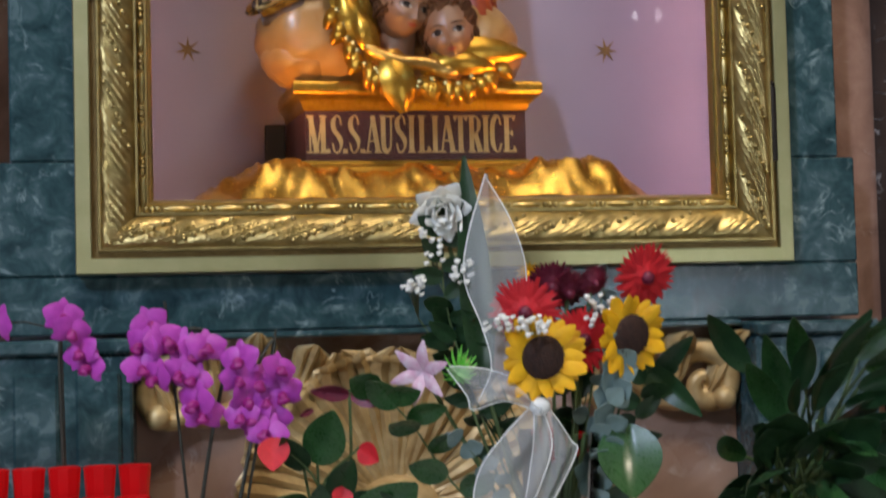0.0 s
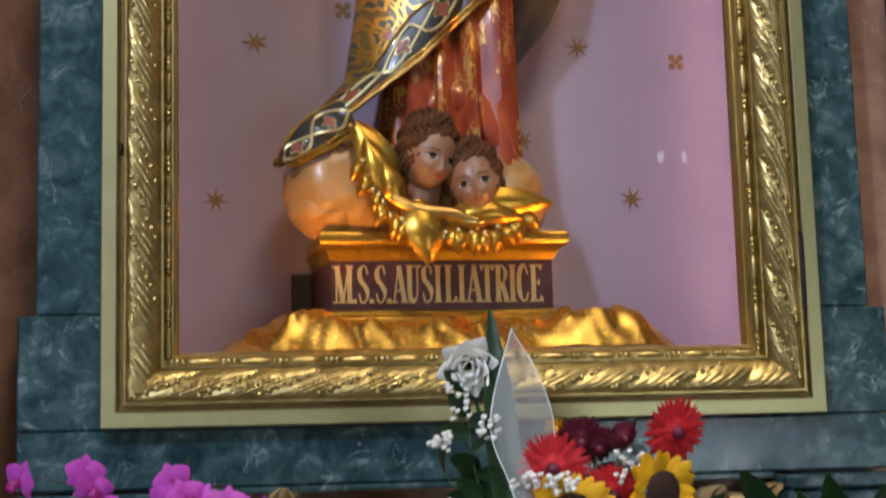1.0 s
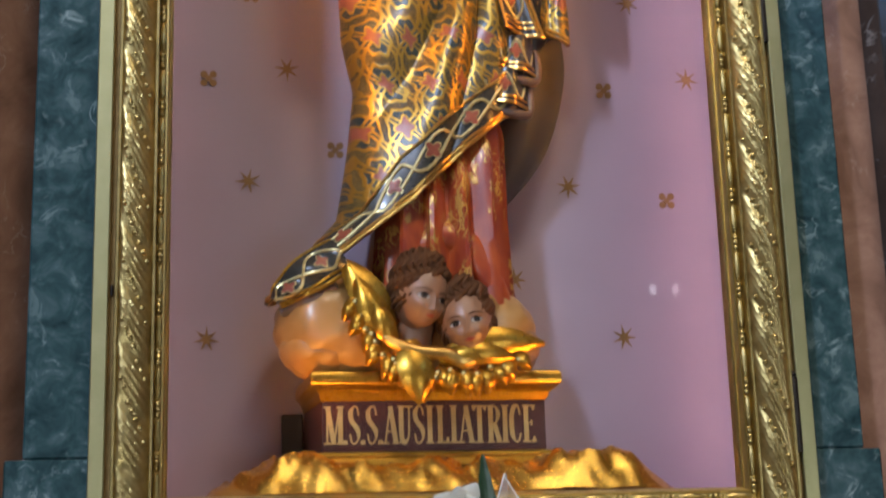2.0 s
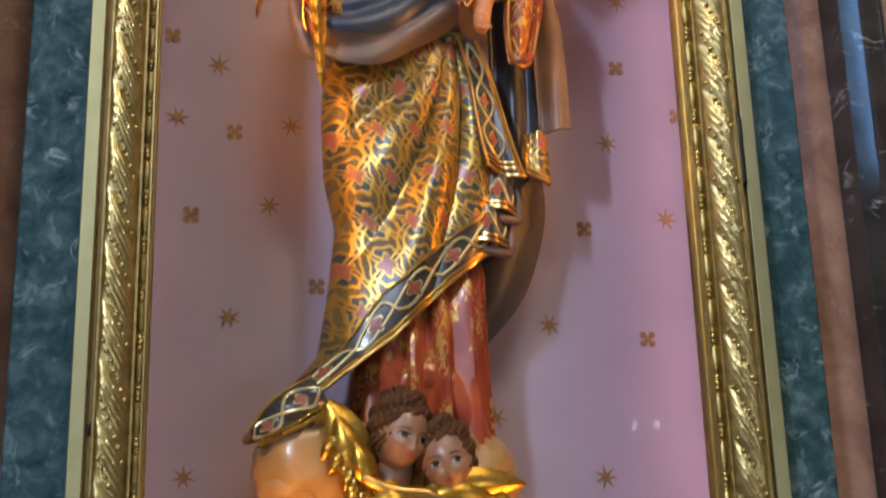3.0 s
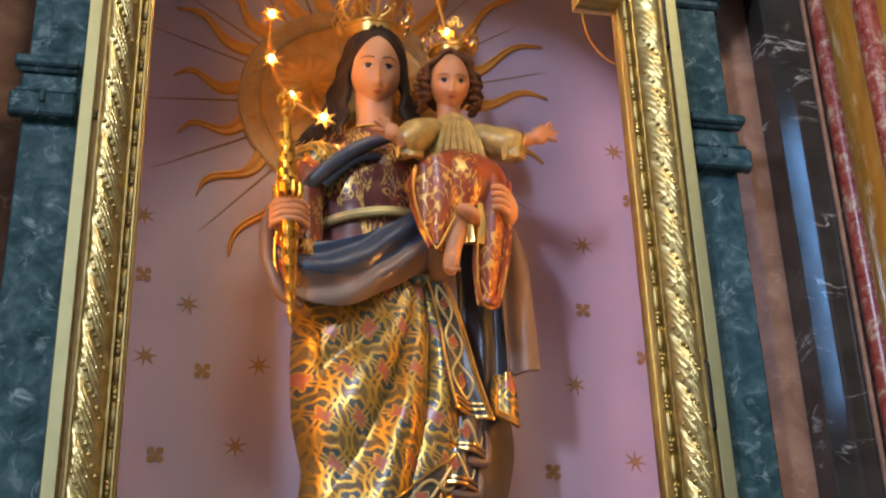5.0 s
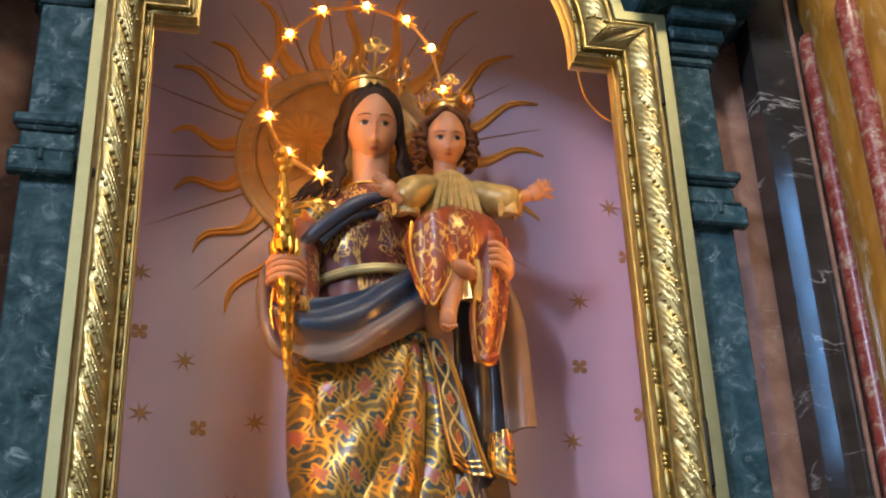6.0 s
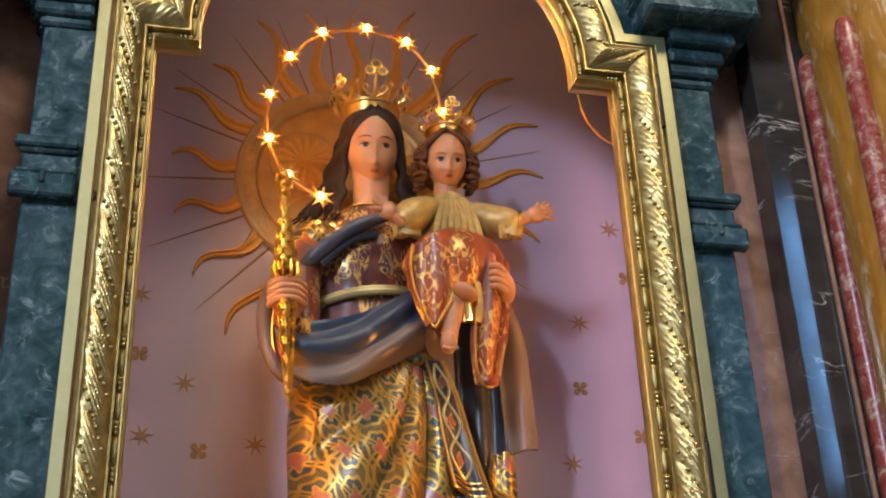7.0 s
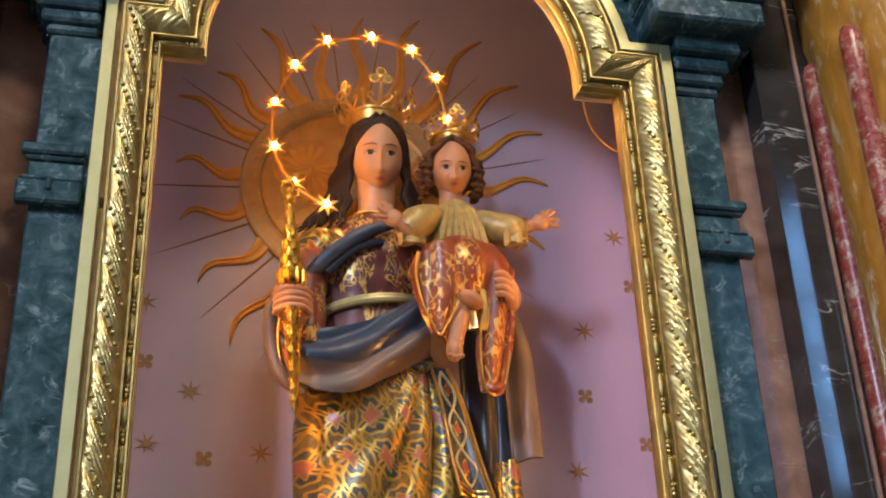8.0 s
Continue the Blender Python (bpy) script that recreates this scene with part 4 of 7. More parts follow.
# ---------- the statue: one mesh ----------
st = Build()
ZS = [2.36, 2.40, 2.51, 2.60, 2.81, 2.964, 3.12, 3.335, 3.45, 3.56]
LS = [-0.42, -0.395, -0.300, -0.222, -0.189, -0.172, -0.209, -0.211, -0.20, -0.15]
RS = [0.18, 0.19, 0.20, 0.21, 0.232, 0.285, 0.312, 0.272, 0.235, 0.15]
def skirt_at(z):
    l, r = np.interp(z, ZS, LS), np.interp(z, ZS, RS)
    return (l + r) / 2, (r - l) / 2
def hem_line(x):
    return float(np.interp(x, [-0.42, -0.39, -0.30, -0.211, -0.039, 0.081, 0.20, 0.30], [2.375, 2.39, 2.440, 2.50, 2.633, 2.756, 2.865, 2.93]))
CY = 0.57
def skirt_point(th, z, out=0.0):
    cx, rx = skirt_at(z)
    ry = 0.115 + 0.25 * max(0, rx - 0.2)
    x = cx + (rx + out) * math.sin(th)
    y = CY - (ry + out) * math.cos(th)
    dx, dz = x - 0.13, 3.60 - z
    al = math.atan2(dx, dz) + 0.34 * math.hypot(dx, dz)
    right = smooth_step(-0.10, 0.12, x)
    down = smooth_step(3.55, 3.2, z)
    # rounded folds with sharp valleys that swing from the hip to the trailing hem
    f = (0.018 + 0.020 * right) * (abs(math.sin(al * (8.0 + 6.0 * right) + 0.5)) - 0.55)
    f += 0.008 * math.sin(al * 21 + 6 * z) * (0.3 + 0.7 * right) + 0.010 * math.sin(al * 5 + 1.0)
    f += 0.006 * noise.noise(Vector((x * 11, z * 7, 1.0)))
    return Vector((x + 0.25 * f * math.sin(th), y - f * down * (0.35 + 0.65 * math.cos(th)), z))
rows, hem = [], []
NT = 180
for j in range(NT):
    th = radians(-112 + 224 * j / (NT - 1))
    z = 3.40
    while z > 2.37:
        cx, rx = skirt_at(z)
        if z <= hem_line(cx + rx * math.sin(th)):
            break
        z -= 0.004
    col = [skirt_point(th, 3.56 + (z - 3.56) * (i / 80)) for i in range(81)]
    rows.append(col)
    hem.append((th, z))
st.use(BROCADE).sheet(rows, 0.012)
# border band with interlaced gold lines and red blossoms, along the hem
def hem_point(u, up, out=0.013):
    k = u * (NT - 1)
    i = min(int(k), NT - 2)
    th = hem[i][0] + (hem[i + 1][0] - hem[i][0]) * (k - i)
    z = hem[i][1] + (hem[i + 1][1] - hem[i][1]) * (k - i)
    return skirt_point(th, min(3.5, z + up), 0.0) + Vector((0.3 * out * math.sin(th), -out, 0))
BANDM = plain("dark_band_paint", (0.02, 0.022, 0.02), (0.05, 0.045, 0.035), 30, 0.3, 0, 0.2, coat=0.3)
U0, U1 = 0.13, 0.86
band = [[hem_point(U0 + (U1 - U0) * i / 110, 0.004 + 0.150 * j / 6, 0.012) for j in range(7)] for i in range(111)]
st.use(BANDM).sheet(band, 0.006)
for up, r in ((0.004, 0.0065), (0.022, 0.004), (0.150, 0.004)):
    st.use(GOLD).tube([hem_point(U0 + (U1 - U0) * i / 140, up, 0.017) for i in range(141)], r, 6)
PALEGOLD = plain("pale_gold_line_paint", (0.50, 0.42, 0.18), (0.60, 0.50, 0.24), 30, 0.35, 0.5, 0.2)
for sg in (-1, 1):
    st.use(PALEGOLD).tube([hem_point(U0 + (U1 - U0) * i / 200, 0.086 + sg * 0.042 * math.sin(i / 200 * math.pi * 7), 0.0165 + 0.001 * sg) for i in range(201)], 0.0048, 6)
BLOSSOM = plain("red_blossom_paint", (0.20, 0.05, 0.028), (0.30, 0.08, 0.04), 40, 0.4)
def blossom(c, t, s2, size):
    """A flat four-lobed blossom with a pale gold edge, lying in the plane of t and s2."""
    n = t.cross(s2).normalized()
    n = n if n.y < 0 else -n
    for material, grow, lift in ((PALEGOLD, 1.18, 0.0), (BLOSSOM, 1.0, 0.0016)):
        rim = [c + n * lift + (t * math.cos(a) + s2 * math.sin(a)) * size * grow * (0.80 + 0.26 * math.cos(4 * a)) for a in [2 * math.pi * q / 40 for q in range(40)]]
        st.use(material).add([c + n * (lift + 0.001)] + rim, [[0, 1 + q, 1 + (q + 1) % 40] for q in range(40)])
for k in range(7):
    u = U0 + (U1 - U0) * (k + 0.5) / 7
    c = hem_point(u, 0.086, 0.018)
    t = (hem_point(u + 0.01, 0.086, 0.018) - hem_point(u - 0.01, 0.086, 0.018)).normalized()
    s2 = (hem_point(u, 0.106, 0.018) - hem_point(u, 0.066, 0.018)).normalized()
    blossom(c, t, (s2 - t * s2.dot(t)).normalized(), 0.023)

# red robe under it
rows = []
for i in range(36):
    z = 2.30 + 0.70 * i / 35
    row = []
    for k in range(96):
        a = 2 * math.pi * k / 96
        fl = 0.030 * math.sin(a * 13 + 1.5 * (z - 2.3)) * (1 - 0.5 * (z - 2.3)) + 0.01 * math.sin(a * 5)
        r = (0.150 + 0.05 * (2.6 - z) * (z < 2.6) + fl) * (1 - 0.45 * smooth_step(2.62, 2.82, z - 0.22 * max(0.0, math.cos(a))))
        row.append((0.055 + r * math.cos(a), CY - 0.005 + 0.80 * r * math.sin(a), z))
    rows.append(row)
st.use(ROBE).grid(rows, closed=True, cap=True)
# a swag of the robe that falls over the cloud
st.use(ROBE).tube(lerp_path([(-0.06, 0.50, 2.46), (0.02, 0.475, 2.54), (0.10, 0.475, 2.52), (0.165, 0.47, 2.41), (0.205, 0.48, 2.33)], 20), [0.018 + 0.022 * math.sin(math.pi * k / 19) for k in range(20)], 12, 0.6)
# trailing hem turned up over the cloud at the side
tu = lerp_path([(-0.255, 0.432, 2.520), (-0.336, 0.435, 2.473), (-0.392, 0.445, 2.409), (-0.403, 0.47, 2.378)], 40)
tl = lerp_path([(-0.205, 0.412, 2.438), (-0.240, 0.413, 2.418), (-0.306, 0.418, 2.382), (-0.380, 0.44, 2.350)], 40)
def tail_point(i, v, out=0.0):
    p = tu[i].lerp(tl[i], v)
    p.y -= 0.022 * math.sin(math.pi * v) + 0.006 * math.sin(i * 0.45 + 2 * v) + out
    return p
st.use(BANDM).sheet([[tail_point(i, j / 8) for j in range(9)] for i in range(40)], 0.010)
for v, r in ((0.0, 0.0045), (0.86, 0.004), (1.0, 0.006)):
    st.use(GILT).tube([tail_point(i, v, 0.006) for i in range(40)], r, 6)
for sg in (-1, 1):
    st.use(PALEGOLD).tube([tail_point(i, 0.44 + sg * 0.30 * math.sin(i / 39 * math.pi * 2.0), 0.006) for i in range(40)], 0.0045, 6)
for i in (10, 28):
    t = (tail_point(i + 2, 0.44) - tail_point(i - 2, 0.44)).normalized()
    s2 = tail_point(i, 0.6) - tail_point(i, 0.28)
    blossom(tail_point(i, 0.44, 0.008), t, (s2 - t * s2.dot(t)).normalized(), 0.019)
st.use(TAUPE).tube([tail_point(i, 1.05, -0.02) + Vector((0, 0, -0.010)) for i in range(14, 40)], [0.012 + 0.010 * math.sin(math.pi * k / 25) for k in range(26)], 10)
# mantle that hangs at the other side
def curtain(left, right, n=40, k=18, wave=0.012, waves=2.0, y0=0.56, y1=0.50):
    l, r = lerp_path([(x, 0, z) for x, z in left], n), lerp_path([(x, 0, z) for x, z in right], n)
    return [[Vector((a.x + (b.x - a.x) * j / (k - 1), y0 + (y1 - y0) * j / (k - 1) + wave * math.sin(waves * math.pi * j / (k - 1) + i * 0.03), a.z + (b.z - a.z) * j / (k - 1))) for j in range(k)] for i, (a, b) in enumerate(zip(l, r))]
# border panel that falls from the hip, its hem stepped, with taupe lining below
def hip_point(u, v, out=0.0):
    a = Vector((0.150, 0.452, 3.49)).lerp(Vector((0.215, 0.438, 3.105)), v)
    b2 = Vector((0.205, 0.462, 3.49)).lerp(Vector((0.326, 0.470, 3.085)), v)
    q = a.lerp(b2, u)
    q.y -= 0.016 * math.sin(2.2 * math.pi * u + 1.5 * v) * v + out
    q.x += 0.010 * math.sin(5 * v) * (1 - v)
    return q
st.use(BANDM).sheet([[hip_point(j / 15, i / 40) for j in range(16)] for i in range(41)], 0.010)
for u, r in ((0.03, 0.004), (0.97, 0.005), (0.86, 0.003)):
    st.use(GOLD).tube([hip_point(u, i / 40, 0.007) for i in range(41)], r, 6)
for v, r in ((0.995, 0.0055), (0.94, 0.0035), (0.90, 0.003)):
    st.use(GOLD).tube([hip_point(j / 15, v, 0.007) for j in range(16)], r, 6)
for sg in (-1, 1):
    st.use(PALEGOLD).tube([hip_point(0.46 + sg * 0.30 * math.sin(i / 60 * math.pi * 3), 0.03 + 0.85 * i / 60, 0.007) for i in range(61)], 0.0042, 6)
for v in (0.17, 0.46, 0.74):
    t = (hip_point(0.6, v) - hip_point(0.3, v)).normalized()
    s2 = hip_point(0.46, v - 0.06) - hip_point(0.46, v + 0.06)
    blossom(hip_point(0.46, v, 0.009), t, (s2 - t * s2.dot(t)).normalized(), 0.016 + 0.007 * v)
for x, z, w, up in ((0.302, 2.985, 0.095, 0.11), (0.278, 2.892, 0.115, 0.11)):
    edge = curtain([(x - w, z + up), (x - w - 0.01, z + 0.02)], [(x - 0.012, z + up), (x, z)], n=14, k=18, wave=0.013, waves=2.2, y0=0.446, y1=0.475)
    st.use(BANDM).sheet(edge, 0.010)
    for row, r in ((13, 0.0055), (11, 0.0035)):
        st.use(GOLD).tube([q + Vector((0, -0.007, 0.004)) for q in edge[row]], r, 6)
    st.use(PALEGOLD).tube([edge[2 + round(4 + 4 * math.sin(j * 0.55))][j] + Vector((0, -0.0065, 0)) for j in range(18)], 0.004, 6)
    blossom(edge[6][8] + Vector((0, -0.009, 0)), Vector((1, 0, 0)), Vector((0, 0, 1)), 0.020)
    st.use(TAUPE).tube(lerp_path([(x - 0.85 * w, 0.478, z + 0.004), (x - 0.4 * w, 0.468, z - 0.012), (x + 0.004, 0.495, z - 0.004), (x + 0.012, 0.50, z + 0.05), (x + 0.008, 0.505, z + 0.085)], 16), [0.006 + 0.008 * math.sin(math.pi * min(1, k / 14)) for k in range(16)], 9)
st.use(TAUPE).sheet(curtain([(0.365, 3.78), (0.375, 3.6), (0.385, 3.4), (0.392, 3.245)], [(0.40, 3.74), (0.449, 3.6), (0.463, 3.47), (0.474, 3.256)], wave=0.01, y0=0.52, y1=0.49), 0.012)
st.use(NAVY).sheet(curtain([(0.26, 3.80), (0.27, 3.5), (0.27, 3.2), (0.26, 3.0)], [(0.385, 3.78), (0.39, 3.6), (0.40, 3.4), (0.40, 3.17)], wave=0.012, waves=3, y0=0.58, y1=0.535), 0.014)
# lower mantle: taupe lining painted darker for its shade behind the skirt
st.use(SHADETAUPE).sheet(curtain([(0.16, 3.30), (0.15, 3.0), (0.15, 2.8), (0.16, 2.60)], [(0.402, 3.20), (0.412, 3.02), (0.345, 2.80), (0.205, 2.625)], wave=0.016, waves=2.2, y0=0.60, y1=0.60), 0.014)
st.use(BROCADE).sheet(curtain([(0.345, 3.235), (0.335, 3.18), (0.338, 3.12)], [(0.395, 3.245), (0.402, 3.18), (0.406, 3.085)], n=14, k=10, wave=0.008, y0=0.50, y1=0.50), 0.012)
for q in (0.0, 0.35):
    st.use(GOLD).tube([(0.34 + 0.062 * t, 0.488, 3.118 + 0.04 * q - 0.03 * t) for t in [k / 8 for k in range(9)]], 0.004, 6)

# torso
def torso_ring(z, cx, rx, ry, cy, n=48, f=0.004):
    return [(cx + rx * math.cos(a) * (1 + f * 10 * math.sin(9 * a)), cy + ry * math.sin(a), z) for a in [2 * math.pi * k / n for k in range(n)]]
st.use(DRESS).grid([torso_ring(*r) for r in ((3.40, 0.02, 0.20, 0.11, CY), (3.55, 0.01, 0.18, 0.105, CY), (3.66, 0.005, 0.15, 0.10, CY), (3.70, 0.005, 0.146, 0.098, CY), (3.74, 0.005, 0.152, 0.105, CY - 0.003),
                                                   (3.82, 0.0, 0.178, 0.115, CY - 0.008), (3.88, 0.0, 0.188, 0.11, CY - 0.003), (3.94, 0.0, 0.170, 0.095, CY), (3.985, 0.003, 0.115, 0.080, CY), (4.02, 0.005, 0.068, 0.066, CY))], closed=True, cap=True)
for z, r in ((3.700, 0.012), (3.712, 0.008)):
    st.use(PALEGOLD).tube([(0.005 + 0.155 * math.cos(a), CY - 0.004 + 0.108 * math.sin(a), z + 0.024 * math.cos(a)) for a in [2 * math.pi * k / 48 for k in range(49)]], r, 8)
st.use(GOLD).tube([(0.005 + 0.070 * math.cos(a), CY - 0.004 + 0.070 * math.sin(a), 4.018) for a in [2 * math.pi * k / 32 for k in range(33)]], 0.004, 6)
# brocade cape on the shoulder, blue fold over it
st.use(BROCADE).ball((-0.150, CY - 0.02, 3.875), (0.085, 0.105, 0.085), 24, 16, Euler((0, -0.5, 0)).to_matrix())
st.use(BLUE).tube(lerp_path([(0.055, 0.445, 3.945), (-0.03, 0.435, 3.905), (-0.12, 0.44, 3.835), (-0.20, 0.455, 3.755)], 20), [0.012 + 0.014 * math.sin(math.pi * k / 22) for k in range(20)], 10)
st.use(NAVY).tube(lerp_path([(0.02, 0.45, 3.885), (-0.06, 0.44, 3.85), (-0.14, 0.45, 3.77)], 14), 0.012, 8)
st.use(DRESS).tube(lerp_path([(-0.165, 0.54, 3.88), (-0.20, 0.50, 3.75), (-0.195, 0.455, 3.62), (-0.20, 0.42, 3.52)], 18), [0.062, 0.064, 0.066, 0.067, 0.067, 0.066, 0.065, 0.063, 0.061, 0.058, 0.056, 0.054, 0.052, 0.05, 0.048, 0.045, 0.04, 0.03], 16)
# wide sleeve: taupe edge, orange lining
st.use(TAUPE).tube(lerp_path([(-0.255, 0.47, 3.74), (-0.295, 0.45, 3.64), (-0.292, 0.43, 3.52), (-0.262, 0.42, 3.42), (-0.20, 0.42, 3.375)], 24), [0.012 + 0.012 * math.sin(math.pi * k / 23) for k in range(24)], 12)
st.use(ORANGE).ball((-0.232, 0.435, 3.535), (0.046, 0.038, 0.125), 20, 16)
st.use(GOLD).tube([(-0.232 + 0.047 * math.cos(a), 0.415 + 0.01 * math.cos(a), 3.535 + 0.125 * math.sin(a)) for a in [2 * math.pi * k / 40 for k in range(41)]], 0.004, 6)
# forearm and hand with bent fingers round the sceptre
st.use(SKIN).tube([(-0.205, 0.46, 3.53), (-0.222, 0.42, 3.58), (-0.236, 0.40, 3.61)], [0.036, 0.034, 0.031], 14)
st.use(SKIN).ball((-0.238, 0.394, 3.618), (0.054, 0.034, 0.042), 20, 14)
for q in range(4):
    z = 3.648 - 0.019 * q
    st.use(SKIN).tube(lerp_path([(-0.196, 0.372, z + 0.004), (-0.222, 0.338, z + 0.003), (-0.262, 0.330, z), (-0.290, 0.352, z - 0.006), (-0.292, 0.375, z - 0.008)], 14), [0.0105] * 10 + [0.010, 0.009, 0.007, 0.004], 10)
st.use(SKIN).tube(lerp_path([(-0.262, 0.385, 3.640), (-0.285, 0.360, 3.655), (-0.270, 0.332, 3.668)], 8), [0.013, 0.012, 0.012, 0.011, 0.011, 0.010, 0.008, 0.005], 8)
# blue mantle drawn across the waist
top = lerp_path([(-0.265, 0.46, 3.62), (-0.17, 0.42, 3.565), (-0.05, 0.425, 3.60), (0.06, 0.43, 3.665), (0.13, 0.45, 3.72)], 60)
low = lerp_path([(-0.285, 0.46, 3.50), (-0.23, 0.42, 3.405), (-0.10, 0.41, 3.375), (0.02, 0.42, 3.44), (0.15, 0.45, 3.53)], 60)
def drape(a0, a1):
    out = []
    for i, (a, b) in enumerate(zip(top, low)):
        row = []
        for j in range(15):
            t = a0 + (a1 - a0) * j / 14
            p = a.lerp(b, t)
            p.y -= 0.035 * math.sin(math.pi * t) + 0.013 * math.sin(t * 12 + i * 0.09) + 0.006 * noise.noise(p * 14)
            row.append(p)
        out.append(row)
    return out
st.use(BLUE).sheet(drape(0.0, 0.62), 0.012)
st.use(TAUPE).sheet(drape(0.60, 1.0), 0.012)
# knot at the hip
st.use(BROCADE).ball((0.135, 0.470, 3.500), (0.045, 0.02, 0.02), 14, 10)
# head
def head(c, w, h, d, turn=0.0, tilt=0.0, lean=0.0, skin=SKIN, brow=HAIR, young=0.0):
    """A plain painted head: smooth oval with brow, nose, eyes and lips lying on its surface."""
    t = Euler((tilt, lean, turn)).to_matrix()
    ez, nz, mz = 0.01 - 0.13 * young, -0.40 - 0.04 * young, -0.60
    def near(q, x, z, rx, rz):
        return math.exp(-((q.x - x) / rx) ** 2 - ((q.z - z) / rz) ** 2) * smooth_step(0.1, -0.4, q.y)
    def egg(q):
        k = 1 - (0.24 - 0.06 * young) * smooth_step(-0.15, -1.0, q.z) - 0.05 * smooth_step(0.3, 1.0, q.z)
        y = q.y * (1 + 0.26 * smooth_step(0.0, -0.85, q.z)) if q.y < 0 else q.y
        out = 0.0
        for sd in (-1, 1):
            out -= 0.075 * near(q, sd * 0.40, ez + 0.02, 0.22, 0.13) - 0.03 * near(q, sd * 0.42, ez + 0.20, 0.26, 0.07)
            out += (0.03 + 0.05 * young) * near(q, sd * 0.48, mz + 0.22, 0.24, 0.20)
            out += 0.045 * near(q, sd * 0.125, nz - 0.03, 0.07, 0.06) - 0.03 * near(q, sd * 0.30, mz, 0.09, 0.10)
        out += 0.09 * near(q, 0, (ez + nz) / 2 + 0.06, 0.085, 0.22) + (0.16 - 0.04 * young) * near(q, 0, nz, 0.105, 0.085)
        out += 0.035 * near(q, 0, mz, 0.20, 0.08) - 0.03 * near(q, 0, mz - 0.12, 0.22, 0.045) + 0.07 * near(q, 0, mz - 0.27, 0.24, 0.13)
        return Vector((q.x * k, y - out, q.z))
    st.use(skin).ball(c, (w, d, h), 88, 72, t, egg)
    def on(x, z, out=0.0):
        q = Vector((x, -math.sqrt(max(0.0, 1 - x * x - z * z)), z))
        e = egg(q)
        n = Vector((q.x / w, q.y / d, q.z / h)).normalized()
        return Vector(c) + t @ (Vector((e.x * w, e.y * d, e.z * h)) + n * out * w)
    def patch(material, x0, x1, low, high, out, n=16, k=7):
        st.use(material).grid([[on(x, low(x) + (high(x) - low(x)) * j / (k - 1), out) for j in range(k)] for x in [x0 + (x1 - x0) * i / n for i in range(n + 1)]])
    ew, eh = 0.205 + 0.01 * young, (0.125 + 0.02 * young) * w / h
    for sd in (-1, 1):
        ex = sd * 0.40
        u = lambda x: max(0.0, 1 - ((x - ex) / ew) ** 2)
        up, lo = (lambda x: ez + eh * u(x) ** 0.75), (lambda x: ez - 0.62 * eh * u(x) ** 0.9)
        patch(EYEWHITE, ex - ew, ex + ew, lo, up, 0.012)
        ir = 0.112 + 0.01 * young
        ix = ex + 0.02
        disc = lambda x: math.sqrt(max(0.0, ir * ir - (x - ix) ** 2)) * w / h
        patch(IRIS, ix - ir, ix + ir, lambda x: max(lo(x), ez + 0.02 - disc(x)), lambda x: min(up(x), ez + 0.02 + disc(x)), 0.022)
        pr = 0.045
        pup = lambda x: math.sqrt(max(0.0, pr * pr - (x - ix) ** 2)) * w / h
        patch(EYE, ix - pr, ix + pr, lambda x: ez + 0.02 - pup(x), lambda x: ez + 0.02 + pup(x), 0.030)
        xs = [ex - ew * 1.06 + 2.12 * ew * i / 14 for i in range(15)]
        st.use(EYE).tube([on(x, up(x), 0.014) for x in xs], [w * (0.008 + 0.014 * math.sin(math.pi * i / 14)) for i in range(15)], 6)
        st.use(skin).tube([on(x, up(x) + 0.035, 0.008) for x in xs], [w * (0.010 + 0.026 * math.sin(math.pi * i / 14)) for i in range(15)], 8)
        st.use(skin).tube([on(x, lo(x) - 0.012, 0.004) for x in xs], [w * (0.006 + 0.016 * math.sin(math.pi * i / 14)) for i in range(15)], 8)
        st.use(brow).tube([on(sd * (0.16 + 0.54 * i / 14), ez + 0.165 + 0.065 * math.sin(math.pi * (0.15 + 0.75 * i / 14)), 0.004) for i in range(15)], [w * (0.010 + 0.018 * math.sin(math.pi * min(1, 0.2 + 0.8 * i / 14))) for i in range(15)], 6)
        st.use(EYE).ball(on(sd * 0.075, nz - 0.085, -0.01), (0.034 * w, 0.03 * w, 0.018 * w), 8, 6, t)
    lw = 0.23
    bow = lambda x: 0.048 * (1 - (abs(x) / lw) ** 1.6) - 0.016 * math.exp(-(x / 0.05) ** 2)
    full = lambda x: 0.062 * (1 - (x / lw) ** 2)
    patch(LIPS, -lw, lw, lambda x: mz, lambda x: mz + bow(x), 0.016, 20, 5)
    patch(LIPS, -lw * 0.9, lw * 0.9, lambda x: mz - full(x), lambda x: mz - 0.008, 0.016, 20, 5)
    st.use(EYE).tube([on(-lw + 2 * lw * i / 14, mz - 0.002, 0.010) for i in range(15)], [w * (0.004 + 0.006 * math.sin(math.pi * i / 14)) for i in range(15)], 6)
    return t
